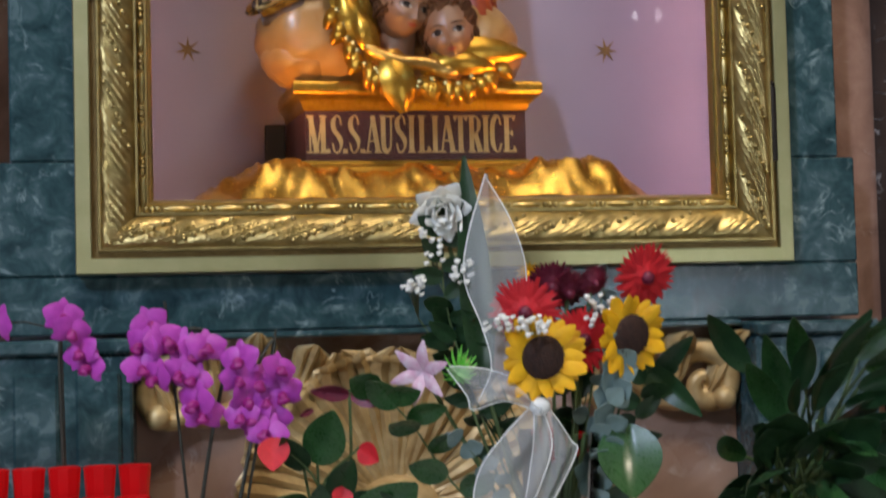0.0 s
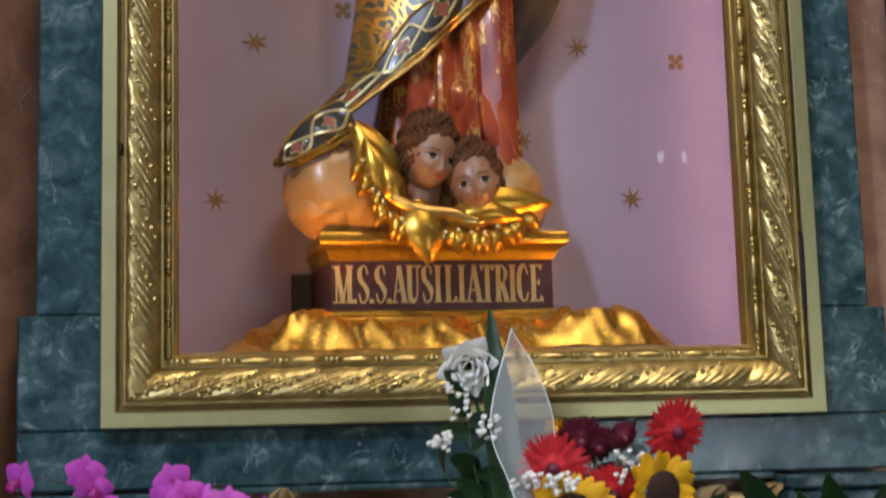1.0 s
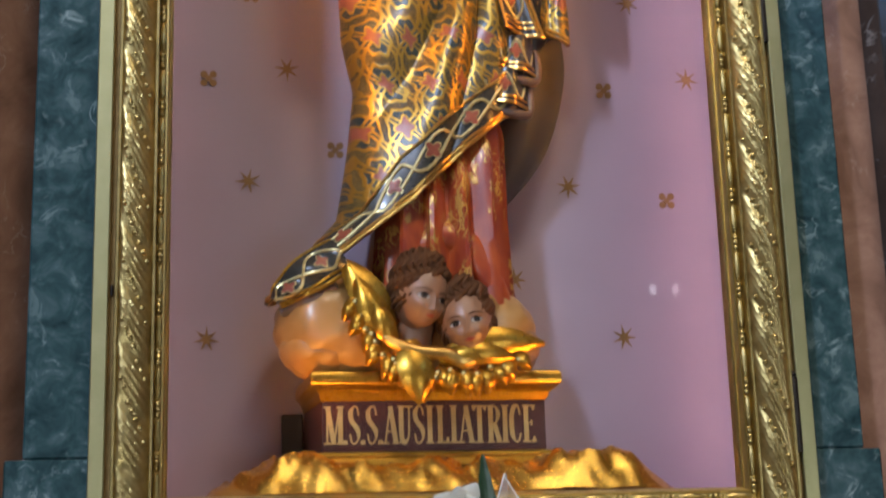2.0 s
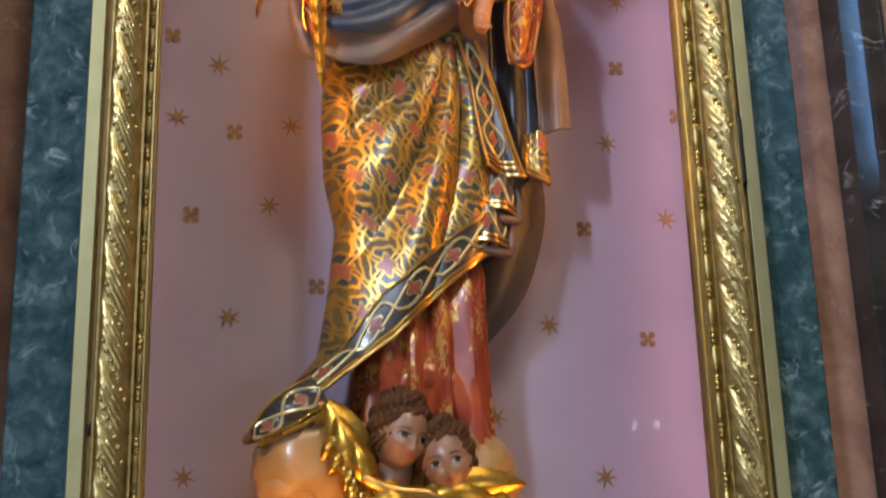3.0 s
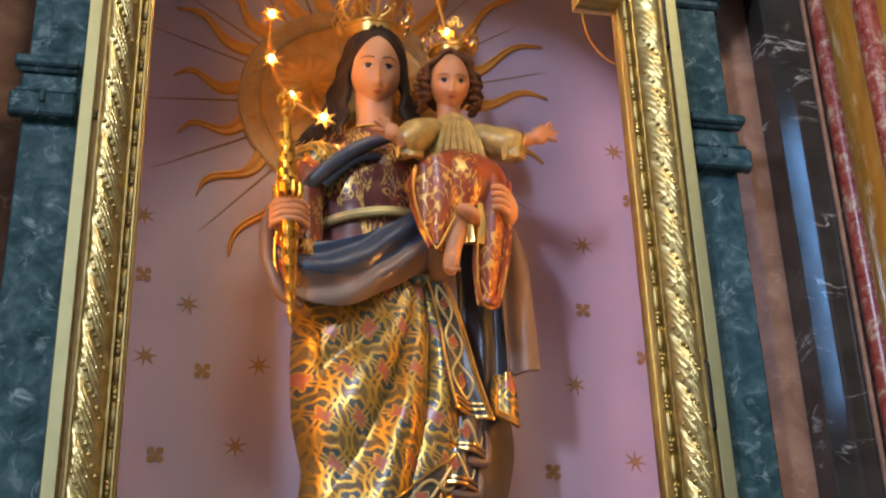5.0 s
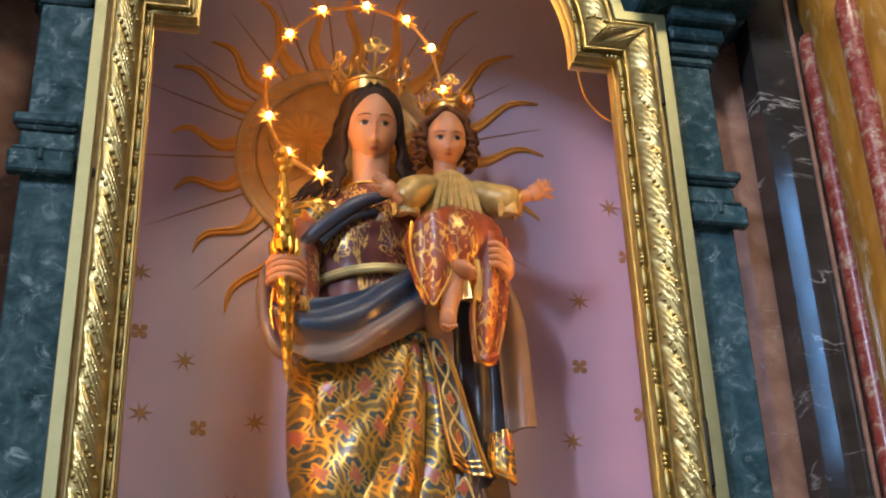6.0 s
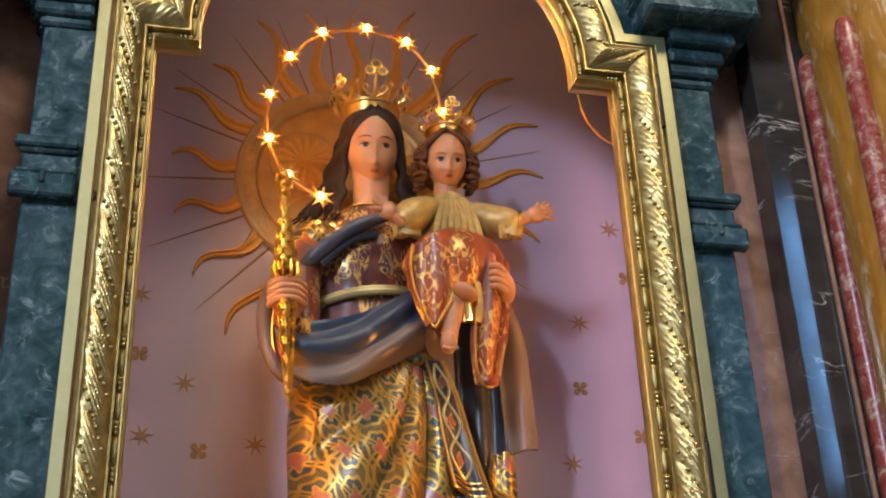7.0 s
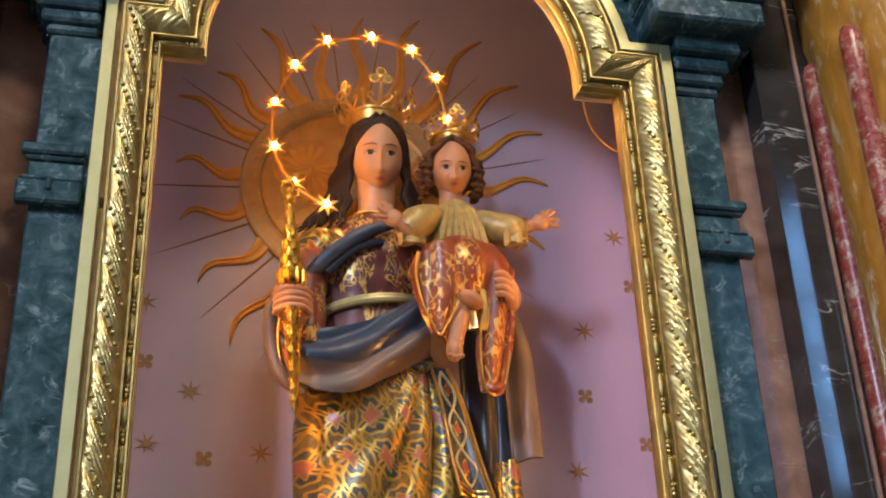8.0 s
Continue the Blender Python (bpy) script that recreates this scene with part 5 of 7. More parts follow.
def curls(c, t, r, count, size, material, open_x, open_top):
    """Short spiral curls over a head, leaving the face free."""
    for k in range(count):
        zz = 1 - 1.75 * (k + 0.5) / count
        a = 2.39996 * k
        rr = math.sqrt(max(0, 1 - zz * zz))
        q = Vector((rr * math.cos(a), rr * math.sin(a), zz))
        if q.y < -0.15 and abs(q.x) < open_x and q.z < open_top:
            continue
        o = Vector(c) + t @ Vector((q.x * r[0], q.y * r[1], q.z * r[2]))
        along_v = (t @ Vector((-0.35 * q.x * q.z, -0.2, -1 + 0.6 * q.z))).normalized()
        n = (t @ q).normalized()
        sd = along_v.cross(n).normalized()
        pts = []
        for i in range(13):
            ph = i / 12 * 2.6 * math.pi + k
            pts.append(o + along_v * size * (i / 12 - 0.5) * 2.6 + (n * math.cos(ph) * 0.6 + sd * math.sin(ph)) * size * 0.45)
        st.use(material).tube(pts, [size * (0.16 + 0.40 * math.sin(math.pi * i / 12)) for i in range(13)], 7)
def lock(pts, r, mat=HAIR, n=22):
    p = lerp_path(pts, n)
    for i in range(n):
        p[i] += Vector((0.006 * math.sin(i * 1.1 + r * 900), 0, 0.004 * math.cos(i * 0.9)))
    st.use(mat).tube(p, [r * (0.6 + 0.5 * math.sin(math.pi * min(1, (k + 2) / n))) * (1 if k < n - 3 else 0.5) for k in range(n)], 9)
HX, HY, HZ = 0.020, 0.515, 4.220
head((HX, HY, HZ), 0.076, 0.126, 0.098, -0.04, 0.40)
st.use(SKIN).tube(lerp_path([(HX - 0.010, 0.560, 3.96), (HX - 0.004, 0.553, 4.01), (HX, 0.545, 4.07), (HX, 0.535, 4.16)], 14), [0.085, 0.074, 0.066, 0.060, 0.057, 0.055, 0.054, 0.054, 0.054, 0.055, 0.056, 0.057, 0.058, 0.058], 28)
st.use(HAIR).ball((HX, HY + 0.022, HZ + 0.058), (0.099, 0.118, 0.106), 26, 18)
for s in (-1, 1):
    for q in range(15):
        k = q * 0.55
        dx = 0.012 * k
        lock([(HX + s * (0.006 + 0.004 * k), HY - 0.086 + 0.012 * k, HZ + 0.107), (HX + s * (0.064 + 0.3 * dx), HY - 0.058 + 0.018 * k, HZ + 0.060), (HX + s * (0.086 + 0.45 * dx), HY + 0.01 + 0.012 * k, HZ - 0.05),
              (HX + s * (0.090 + 0.85 * dx + 0.006 * math.sin(q * 2.1)), HY + 0.005 + 0.008 * k, HZ - 0.16), (HX + s * (0.112 + (1.45 if s < 0 else 0.9) * dx), HY - 0.03 + 0.01 * k, HZ - (0.26 if s < 0 else 0.24) - 0.012 * math.sin(q * 1.7))], 0.0118, n=28)

# child
KX, KY, KZ = 0.232, 0.44, 4.150
kt = head((KX, KY, KZ), 0.062, 0.090, 0.076, -0.05, 0.38, 0.0, SKIN, HAIRLIGHT, 0.6)
st.use(SKIN).tube([(KX, 0.46, 4.01), (KX, 0.455, 4.09)], [0.036, 0.036], 14)
st.use(HAIRLIGHT).ball((KX, KY + 0.035, KZ + 0.018), (0.078, 0.078, 0.095), 22, 16)
for s in (-1, 1):
    for k in range(9):
        d = 0.0105 * k
        lock([(KX + s * 0.004 * k, KY - 0.056 + d, KZ + 0.084), (KX + s * 0.050, KY - 0.050 + d, KZ + 0.052), (KX + s * 0.070, KY - 0.030 + d, KZ + 0.010), (KX + s * 0.074, KY - 0.02 + d, KZ - 0.025)], 0.0105, HAIRLIGHT, 14)
    # loose curls bunched at the cheeks
    for k in range(26):
        a, v = 2.39996 * k, (k + 0.5) / 26
        o = Vector((KX + s * (0.078 + 0.016 * math.sin(math.pi * v) * math.cos(a)), KY + 0.012 + 0.034 * math.sin(a), KZ + 0.030 - 0.115 * v))
        st.use(HAIRLIGHT).tube([o + Vector((0.010 * math.cos(i * 0.62 + k), 0.007 * math.sin(i * 0.62 + k) - 0.004, 0.011 - 0.0022 * i)) for i in range(11)], [0.0025 + 0.005 * math.sin(math.pi * i / 10) for i in range(11)], 7)
st.use(CREAM).grid([torso_ring(*r) for r in ((3.76, 0.25, 0.105, 0.08, 0.47, 40, 0.006), (3.88, 0.25, 0.098, 0.075, 0.47, 40, 0.006), (3.96, 0.247, 0.095, 0.068, 0.47, 40, 0.004), (4.01, 0.245, 0.075, 0.058, 0.47, 40, 0.003), (4.035, 0.243, 0.045, 0.045, 0.465, 40, 0.002))], closed=True, cap=True)
st.use(CREAM).tube(lerp_path([(0.18, 0.45, 3.985), (0.12, 0.41, 3.935), (0.078, 0.385, 3.885)], 14), [0.040, 0.042, 0.044, 0.046, 0.048, 0.050, 0.051, 0.052, 0.050, 0.048, 0.046, 0.044, 0.040, 0.030], 18)
st.use(CREAM).tube(lerp_path([(0.31, 0.46, 3.985), (0.38, 0.43, 3.945), (0.437, 0.41, 3.925)], 14), [0.040, 0.042, 0.044, 0.046, 0.047, 0.049, 0.050, 0.051, 0.051, 0.050, 0.049, 0.047, 0.042, 0.032], 18)
st.use(GOLD).tube([(0.434 + 0.012 * math.sin(a), 0.41 + 0.03 * math.cos(a), 3.925 + 0.050 * math.sin(a)) for a in [2 * math.pi * k / 24 for k in range(25)]], 0.005, 6)
# hanging cuffs of the wide sleeves, with folds down the tunic
for x0, x1, z0, z1 in ((0.060, 0.140, 3.905, 3.845), (0.375, 0.445, 3.925, 3.868)):
    st.use(CREAM).sheet(curtain([(x0, z0), (x0 + 0.004, z1)], [(x1, z0 + 0.01), (x1 - 0.004, z1 + 0.012)], n=10, k=12, wave=0.008, waves=2.4, y0=0.385, y1=0.40), 0.016)
    st.use(GOLD).tube([Vector((x0 + 0.004 + (x1 - x0 - 0.008) * j / 9, 0.376 + 0.015 * j / 9, z1 + 0.006 + 0.012 * j / 9)) for j in range(10)], 0.004, 6)
for q in range(7):
    st.use(CREAM).tube(lerp_path([(0.215 + 0.010 * q, 0.408, 4.005), (0.195 + 0.018 * q, 0.395, 3.93), (0.18 + 0.023 * q, 0.39, 3.85)], 10), [0.006, 0.008, 0.009, 0.010, 0.010, 0.010, 0.010, 0.010, 0.010, 0.010], 7)
def small_hand(c, d, r):
    d = Vector(d).normalized()
    st.use(SKIN).tube([Vector(c) - d * 0.055, Vector(c) - d * 0.02], [r * 0.72, r * 0.66], 10)
    st.use(SKIN).ball(c, (r, r * 0.6, r), 12, 9)
    up = Vector((0, 0, 1))
    for q in range(4):
        e = (d * 0.8 + up * (0.75 - 0.42 * q)).normalized()
        st.use(SKIN).tube([Vector(c) + e * r * 0.7, Vector(c) + e * r * 1.5, Vector(c) + e * r * 1.95], [r * 0.3, r * 0.27, r * 0.16], 7)
    e = (d * 0.3 + up).normalized()
    st.use(SKIN).tube([Vector(c) + e * r * 0.6, Vector(c) + e * r * 1.5], [r * 0.3, r * 0.2], 7)
small_hand((0.490, 0.395, 3.962), (1, -0.2, 0.35), 0.029)
small_hand((0.040, 0.37, 3.920), (-0.8, -0.3, 0.5), 0.029)
# red drapery over the knees, falling to a point
st.use(DRAPE).ball((0.240, 0.425, 3.775), (0.146, 0.082, 0.128), 64, 36, Euler((0, -0.35, 0)).to_matrix(), lambda q: q * (1 + 0.17 * (abs(math.sin(7.5 * math.atan2(q.x + 0.9, q.z + 1.3) + 2.5 * q.z)) ** 0.7 - 0.6) * smooth_step(1.0, 0.2, q.z) + 0.03 * noise.noise(q * 3)))
st.use(DRAPE).sheet(curtain([(0.105, 3.80), (0.098, 3.72), (0.115, 3.63), (0.150, 3.555)], [(0.22, 3.86), (0.25, 3.74), (0.215, 3.64), (0.165, 3.545)], n=24, k=14, wave=0.012, waves=2.5, y0=0.36, y1=0.35), 0.02)
st.use(DRAPE).sheet(curtain([(0.29, 3.80), (0.285, 3.62), (0.275, 3.50), (0.285, 3.395)], [(0.395, 3.80), (0.385, 3.64), (0.368, 3.52), (0.335, 3.395)], n=30, k=14, wave=0.014, waves=3, y0=0.37, y1=0.40), 0.02)
st.use(GOLD).tube(lerp_path([(0.105, 0.345, 3.80), (0.098, 0.345, 3.72), (0.115, 0.345, 3.63), (0.150, 0.345, 3.553), (0.165, 0.342, 3.545), (0.215, 0.335, 3.64)], 24), 0.0042, 6)
st.use(GOLD).tube(lerp_path([(0.285, 0.36, 3.62), (0.275, 0.36, 3.50), (0.285, 0.36, 3.397), (0.335, 0.385, 3.395), (0.368, 0.39, 3.52)], 24), 0.0042, 6)
st.use(DRAPE).tube(lerp_path([(0.285, 0.375, 3.415), (0.31, 0.36, 3.39), (0.335, 0.375, 3.41)], 10), 0.012, 8)
st.use(GOLD).sheet(curtain([(0.235, 3.69), (0.24, 3.62), (0.25, 3.575)], [(0.30, 3.70), (0.305, 3.62), (0.295, 3.57)], n=12, k=12, wave=0.01, waves=4, y0=0.365, y1=0.375), 0.014)
st.use(SKIN).tube(lerp_path([(0.235, 0.39, 3.66), (0.215, 0.37, 3.58), (0.205, 0.365, 3.52)], 10), [0.034, 0.034, 0.033, 0.031, 0.029, 0.027, 0.025, 0.024, 0.024, 0.024], 12)
st.use(SKIN).ball((0.200, 0.352, 3.498), (0.024, 0.028, 0.034), 14, 10)
st.use(SKIN).ball((0.252, 0.345, 3.655), (0.040, 0.035, 0.022), 14, 10, Euler((0, 0.5, 0)).to_matrix())
for q in range(5):
    st.use(SKIN).ball((0.182 + 0.009 * q, 0.334, 3.470 + 0.002 * abs(q - 2)), 0.0062, 7, 5)
# the hand that holds the child, from a red sleeve
st.use(DRESS).tube(lerp_path([(0.17, 0.52, 3.90), (0.28, 0.52, 3.75), (0.37, 0.47, 3.66)], 14), 0.06, 16)
st.use(SKIN).ball((0.372, 0.395, 3.715), (0.036, 0.034, 0.06), 16, 12, Euler((0, -0.3, 0)).to_matrix())
for q in range(4):
    st.use(SKIN).tube(lerp_path([(0.375, 0.368, 3.742 - 0.022 * q), (0.350, 0.352, 3.752 - 0.022 * q), (0.325, 0.352, 3.748 - 0.022 * q)], 7), [0.011, 0.011, 0.011, 0.0105, 0.01, 0.009, 0.006], 8)

# cloud with two winged heads
random.seed(3)
def puff(q):
    a = math.atan2(q.z + 0.25, q.x + 0.2)
    d = math.hypot(q.z + 0.25, q.x + 0.2)
    return q * (1 + 0.030 * math.sin(4.5 * d + 2.0 * a) + 0.10 * noise.noise(q * 1.3 + Vector((4, 1, 2))) + 0.05 * (1 - 2 * abs(noise.noise(q * 2.6 + Vector((1, 5, 3))))))
for c, r in (((-0.215, 0.53, 2.305), (0.170, 0.130, 0.132)), ((0.155, 0.53, 2.290), (0.125, 0.12, 0.110)), ((-0.02, 0.56, 2.29), (0.20, 0.11, 0.12)), ((-0.27, 0.52, 2.255), (0.105, 0.10, 0.075)), ((0.20, 0.50, 2.25), (0.085, 0.085, 0.066)), ((-0.30, 0.52, 2.345), (0.065, 0.07, 0.055))):
    st.use(CLOUD).ball(c, r, 56, 36, None, puff)
P1, P2 = (-0.036, 0.40, 2.372), (0.078, 0.39, 2.302)
for c, w, h, d, turn, tilt, lean in ((P1, 0.066, 0.086, 0.078, 0.42, 0.16, 0.20), (P2, 0.066, 0.088, 0.078, -0.22, 0.02, -0.20)):
    ct = head(c, w, h, d, turn, tilt, lean, TANSKIN, HAIRLIGHT, 1.0)
    crownof = Vector(c) + ct @ Vector((0, 0.014, 0.020))
    st.use(HAIRLIGHT).ball(crownof, (1.02 * w, 0.95 * d, 0.98 * h), 30, 22, ct)
    curls(crownof, ct, (1.06 * w, 1.0 * d, 1.02 * h), 210, 0.0145, HAIRLIGHT, 0.66, 0.36)
st.use(TANSKIN).tube([(-0.05, 0.45, 2.27), (-0.03, 0.42, 2.34)], [0.05, 0.04], 12)
st.use(TANSKIN).tube([(0.07, 0.45, 2.21), (0.075, 0.41, 2.27)], [0.05, 0.04], 12)
def feather(a, b, w, up=0.0):
    a, b = Vector(a), Vector(b)
    d = b - a
    sd = d.cross(Vector((0, 1, 0))).normalized()
    rows = []
    for i in range(11):
        t = i / 10
        wd = w * math.sin(math.pi * min(0.98, 0.12 + 0.86 * t)) ** 0.7
        c = a + d * t + Vector((0, -0.02 * math.sin(math.pi * t), up * math.sin(math.pi * t)))
        rows.append([c + sd * wd * u + Vector((0, 0.012 * u * u, 0)) for u in (-1, -0.6, -0.15, 0.15, 0.6, 1)])
    st.use(GILT).sheet(rows, 0.006)
# wings: one raised, one hanging, one spread, with small feathers under them
feather((-0.115, 0.40, 2.29), (-0.222, 0.40, 2.460), 0.044)
feather((-0.13, 0.375, 2.25), (-0.195, 0.375, 2.41), 0.034)
feather((-0.11, 0.365, 2.23), (-0.155, 0.36, 2.35), 0.026)
feather((-0.075, 0.35, 2.25), (-0.046, 0.335, 2.095), 0.042)
feather((0.0, 0.36, 2.20), (0.268, 0.36, 2.245), 0.036, 0.024)
feather((0.01, 0.35, 2.205), (0.19, 0.345, 2.205), 0.028, 0.012)
st.use(GOLD).tube(lerp_path([(-0.17, 0.385, 2.34), (-0.13, 0.36, 2.26), (-0.06, 0.35, 2.225), (0.02, 0.345, 2.215), (0.06, 0.345, 2.195), (0.12, 0.35, 2.215), (0.20, 0.365, 2.245)], 30), [0.010 + 0.008 * math.sin(math.pi * k / 29) for k in range(30)], 10)
for k in range(26):
    t = k / 25
    base_p = lerp_path([(-0.20, 0.385, 2.34), (-0.14, 0.37, 2.22), (-0.07, 0.36, 2.175), (0.02, 0.355, 2.165), (0.10, 0.355, 2.16), (0.19, 0.365, 2.20)], 26)[k]
    ang = -0.7 + 1.4 * t + 0.5 * math.sin(k * 2.3)
    feather(base_p + Vector((0, 0.0, 0.02)), base_p + Vector((0.045 * math.sin(ang), -0.012, -0.045 * math.cos(ang))), 0.016)
    st.use(OLDGOLD).ball(base_p + Vector((0.012 * math.sin(k * 3.1), -0.014, 0.01 * math.cos(k * 1.7))), 0.010, 8, 6)
statue = tagged(part("statue", st, label="painted and gilded figure holding a child above a cloud"), category="statue")

# ---------- crowns, sceptre, star halo ----------
def crown(name, c, r, h, label, points):
    cr = thing(name, label, "crown", c)
    b = B(GOLD)
    b.grid([[((r + o) * math.cos(a), (r + o) * math.sin(a), z) for a in [2 * math.pi * k / 40 for k in range(40)]] for o, z in ((0, 0), (0.006, 0.003), (0.006, 0.008), (0.001, 0.010), (0.002, h * 0.22), (0.008, h * 0.24), (0.008, h * 0.29), (0.0, h * 0.30), (-0.004, h * 0.28), (-0.004, 0.0))], closed=True)
    under(part("band", b), cr).matrix_parent_inverse = Matrix()
    for k in range(points):
        a = 2 * math.pi * k / points - math.pi / 2
        ax = Vector((math.cos(a), math.sin(a), 0))
        sd = Vector((-math.sin(a), math.cos(a), 0))
        up = Vector((0, 0, 1))
        hh = h * (1.0 if k == 0 else 0.80)
        b = B(GOLD)
        # slender stalk that swings out, with a pair of curled leaves
        b.tube(lerp_path([ax * r + up * h * 0.26, ax * (r * 1.16) + up * h * 0.36, ax * (r * 1.34) + up * hh * 0.52, ax * (r * 1.44) + up * hh * 0.70], 12), [0.050 * h - 0.0018 * h * q for q in range(12)], 7)
        for sg in (-1, 1):
            b.tube(lerp_path([ax * r * 1.05 + up * h * 0.28, ax * r * 1.16 + sd * sg * 0.16 * h + up * h * 0.36, ax * r * 1.22 + sd * sg * 0.24 * h + up * h * 0.46, ax * r * 1.24 + sd * sg * 0.17 * h + up * h * 0.52, ax * r * 1.22 + sd * sg * 0.13 * h + up * h * 0.45], 16), [0.032 * h - 0.0012 * h * q for q in range(16)], 6)
        t = ax * (r * 1.46) + up * hh * 0.80
        for off in (up * 0.125 * h, sd * 0.125 * h - up * 0.04 * h, -sd * 0.125 * h - up * 0.04 * h):
            c3 = t + off
            b.tube([c3 + (sd * math.cos(e) + up * math.sin(e)) * 0.088 * h for e in [2 * math.pi * q / 18 for q in range(19)]], 0.024 * h, 6, cap=False)
            b.use(GROOVE).tube([c3 - ax * 0.006 * h, c3 + ax * 0.012 * h], [0.080 * h, 0.080 * h], 16)
            b.use(GOLD)
        b.ball(t, 0.055 * h, 8, 6)
        # small bud between the points
        a2 = a + math.pi / points
        ax2 = Vector((math.cos(a2), math.sin(a2), 0))
        b.tube([ax2 * r + up * h * 0.27, ax2 * r * 1.14 + up * h * 0.42, ax2 * r * 1.22 + up * h * 0.56], [0.03 * h, 0.022 * h, 0.018 * h], 6)
        b.ball(ax2 * r * 1.24 + up * h * 0.61, (0.05 * h, 0.05 * h, 0.065 * h), 9, 7)
        under(part("finial", b), cr).matrix_parent_inverse = Matrix()
    return cr
c1 = crown("crown", (0.016, 0.525, 4.326), 0.084, 0.158, "tall gilded crown with trefoil points on the large head", 6)
c1.rotation_euler = (0.06, 0, 0)
c2 = crown("crown", (0.243, 0.450, 4.238), 0.058, 0.105, "small gilded crown with trefoil points on the child's head", 7)

sc = thing("sceptre", "slender pierced gold sceptre upright in the hand", "sceptre")
axis = lambda t: Vector((-0.264 + 0.028 * t, 0.345, 3.995 - 0.702 * t))
def cone_lattice(t0, t1, r0, r1, turns, strands):
    b = B(GILT)
    for s in range(strands):
        for sg in (-1, 1):
            b.tube([axis(t0 + (t1 - t0) * k / 40) + Vector(((r0 + (r1 - r0) * k / 40) * math.cos(sg * turns * 2 * math.pi * k / 40 + 2 * math.pi * s / strands), (r0 + (r1 - r0) * k / 40) * math.sin(sg * turns * 2 * math.pi * k / 40 + 2 * math.pi * s / strands), 0)) for k in range(41)], 0.0030, 6)
    for k in range(13):
        t = k / 12
        r = r0 + (r1 - r0) * t
        b.tube([axis(t0 + (t1 - t0) * t) + Vector((r * math.cos(a), r * math.sin(a), 0)) for a in [2 * math.pi * q / 14 for q in range(15)]], 0.002, 5, cap=False)
    return b
def leafy_cone(t0, t1, r0, r1, rows_n, around):
    """Rows of small pointed leaves laid over a dark core, each row tucked under the next."""
    b = cone_lattice(t0, t1, r0 * 0.92, r1 * 0.92, 2.0, 3)
    for q in range(rows_n):
        t = (q + 0.1) / rows_n
        for k in range(around):
            a = 2 * math.pi * (k + 0.5 * (q % 2)) / around
            ring = []
            for i in range(5):
                v = t + i / 4 * 1.15 / rows_n
                rr = (r0 + (r1 - r0) * min(1, v)) * (1.0 + 0.14 * (1 - i / 4) ** 2)
                hw = math.pi / around * 0.66 * math.sin(math.pi * (0.12 + 0.60 * i / 4))
                c = axis(t0 + (t1 - t0) * min(1.0, v))
                ring.append([c + Vector((rr * math.cos(a + e * hw), rr * math.sin(a + e * hw), 0)) for e in (-1, 0, 1)])
            b.sheet(ring, 0.0022)
    return b
# dark cores added inside both shafts stand for the shade in the pierced holes
part("upper_shade_core", B(GROOVE).tube([axis(0.10), axis(0.46)], [0.006, 0.024], 12), sc, "added dark core for the shade inside the piercing")
part("upper_shaft", leafy_cone(0.10, 0.46, 0.010, 0.034, 10, 7), sc)
part("lower_shade_core", B(GROOVE).tube([axis(0.58), axis(0.95)], [0.018, 0.006], 12), sc, "added dark core for the shade inside the piercing")
part("lower_shaft", leafy_cone(0.58, 0.95, 0.025, 0.009, 10, 6), sc)
part("core", B(GILT).tube([axis(t) for t in (0.02, 0.3, 0.5, 0.75, 1.0)], [0.005, 0.006, 0.012, 0.007, 0.004], 10), sc)
b = B(GILT)
for k in range(10):
    a = 2 * math.pi * k / 10
    b.tube(lerp_path([axis(0.49) + Vector((0.012 * math.cos(a), 0.012 * math.sin(a), 0)), axis(0.475) + Vector((0.036 * math.cos(a), 0.036 * math.sin(a), 0)), axis(0.42) + Vector((0.038 * math.cos(a), 0.038 * math.sin(a), 0))], 6), 0.0055, 6)
part("leaf_cup", b, sc)
b = B(GILT)
b.ball(axis(0.080), 0.018, 12, 8).ball(axis(0.040), 0.014, 10, 8).ball(axis(0.0), 0.018, 12, 8)
for k in range(4):
    a = 2 * math.pi * k / 4 + 0.4
    b.tube(lerp_path([axis(0.075), axis(0.05) + Vector((0.024 * math.cos(a), 0.024 * math.sin(a), 0)), axis(0.02) + Vector((0.026 * math.cos(a), 0.026 * math.sin(a), 0)), axis(0.03) + Vector((0.018 * math.cos(a), 0.018 * math.sin(a), 0))], 9), 0.0045, 6)
    b.ball(axis(0.01) + Vector((0.02 * math.cos(a), 0.02 * math.sin(a), 0)), 0.008, 8, 6)
part("knob", b, sc)
part("tip", B(GILT).ball(axis(0.965), 0.013, 10, 8).tube([axis(0.95), axis(0.98), axis(1.02)], [0.012, 0.009, 0.002], 8), sc)

HALO = [(-0.138, 4.028), (-0.238, 4.097), (-0.297, 4.221), (-0.300, 4.385), (-0.240, 4.537), (-0.139, 4.646), (0.003, 4.678), (0.132, 4.641), (0.210, 4.537), (0.241, 4.377)]
halo = thing("star_halo", "gold wire ring of lit stars behind the head", "halo")
part("wire", B(STARGOLD).tube(lerp_path([(-0.10, 0.56, 4.02)] + [(x, 0.505, z) for x, z in HALO] + [(0.245, 0.56, 4.30)], 90), 0.0058, 8), halo)
for x, z in HALO:
    s = part("star", B(STARGOLD).prism(star_outline(x, z, 0.040, 7, 0.36, 0.25), 0.492, 0.498), halo, smooth=False)
    part("bulb", B(BULB).ball((x, 0.488, z), 0.0085, 12, 8), s, "lit warm bulb")
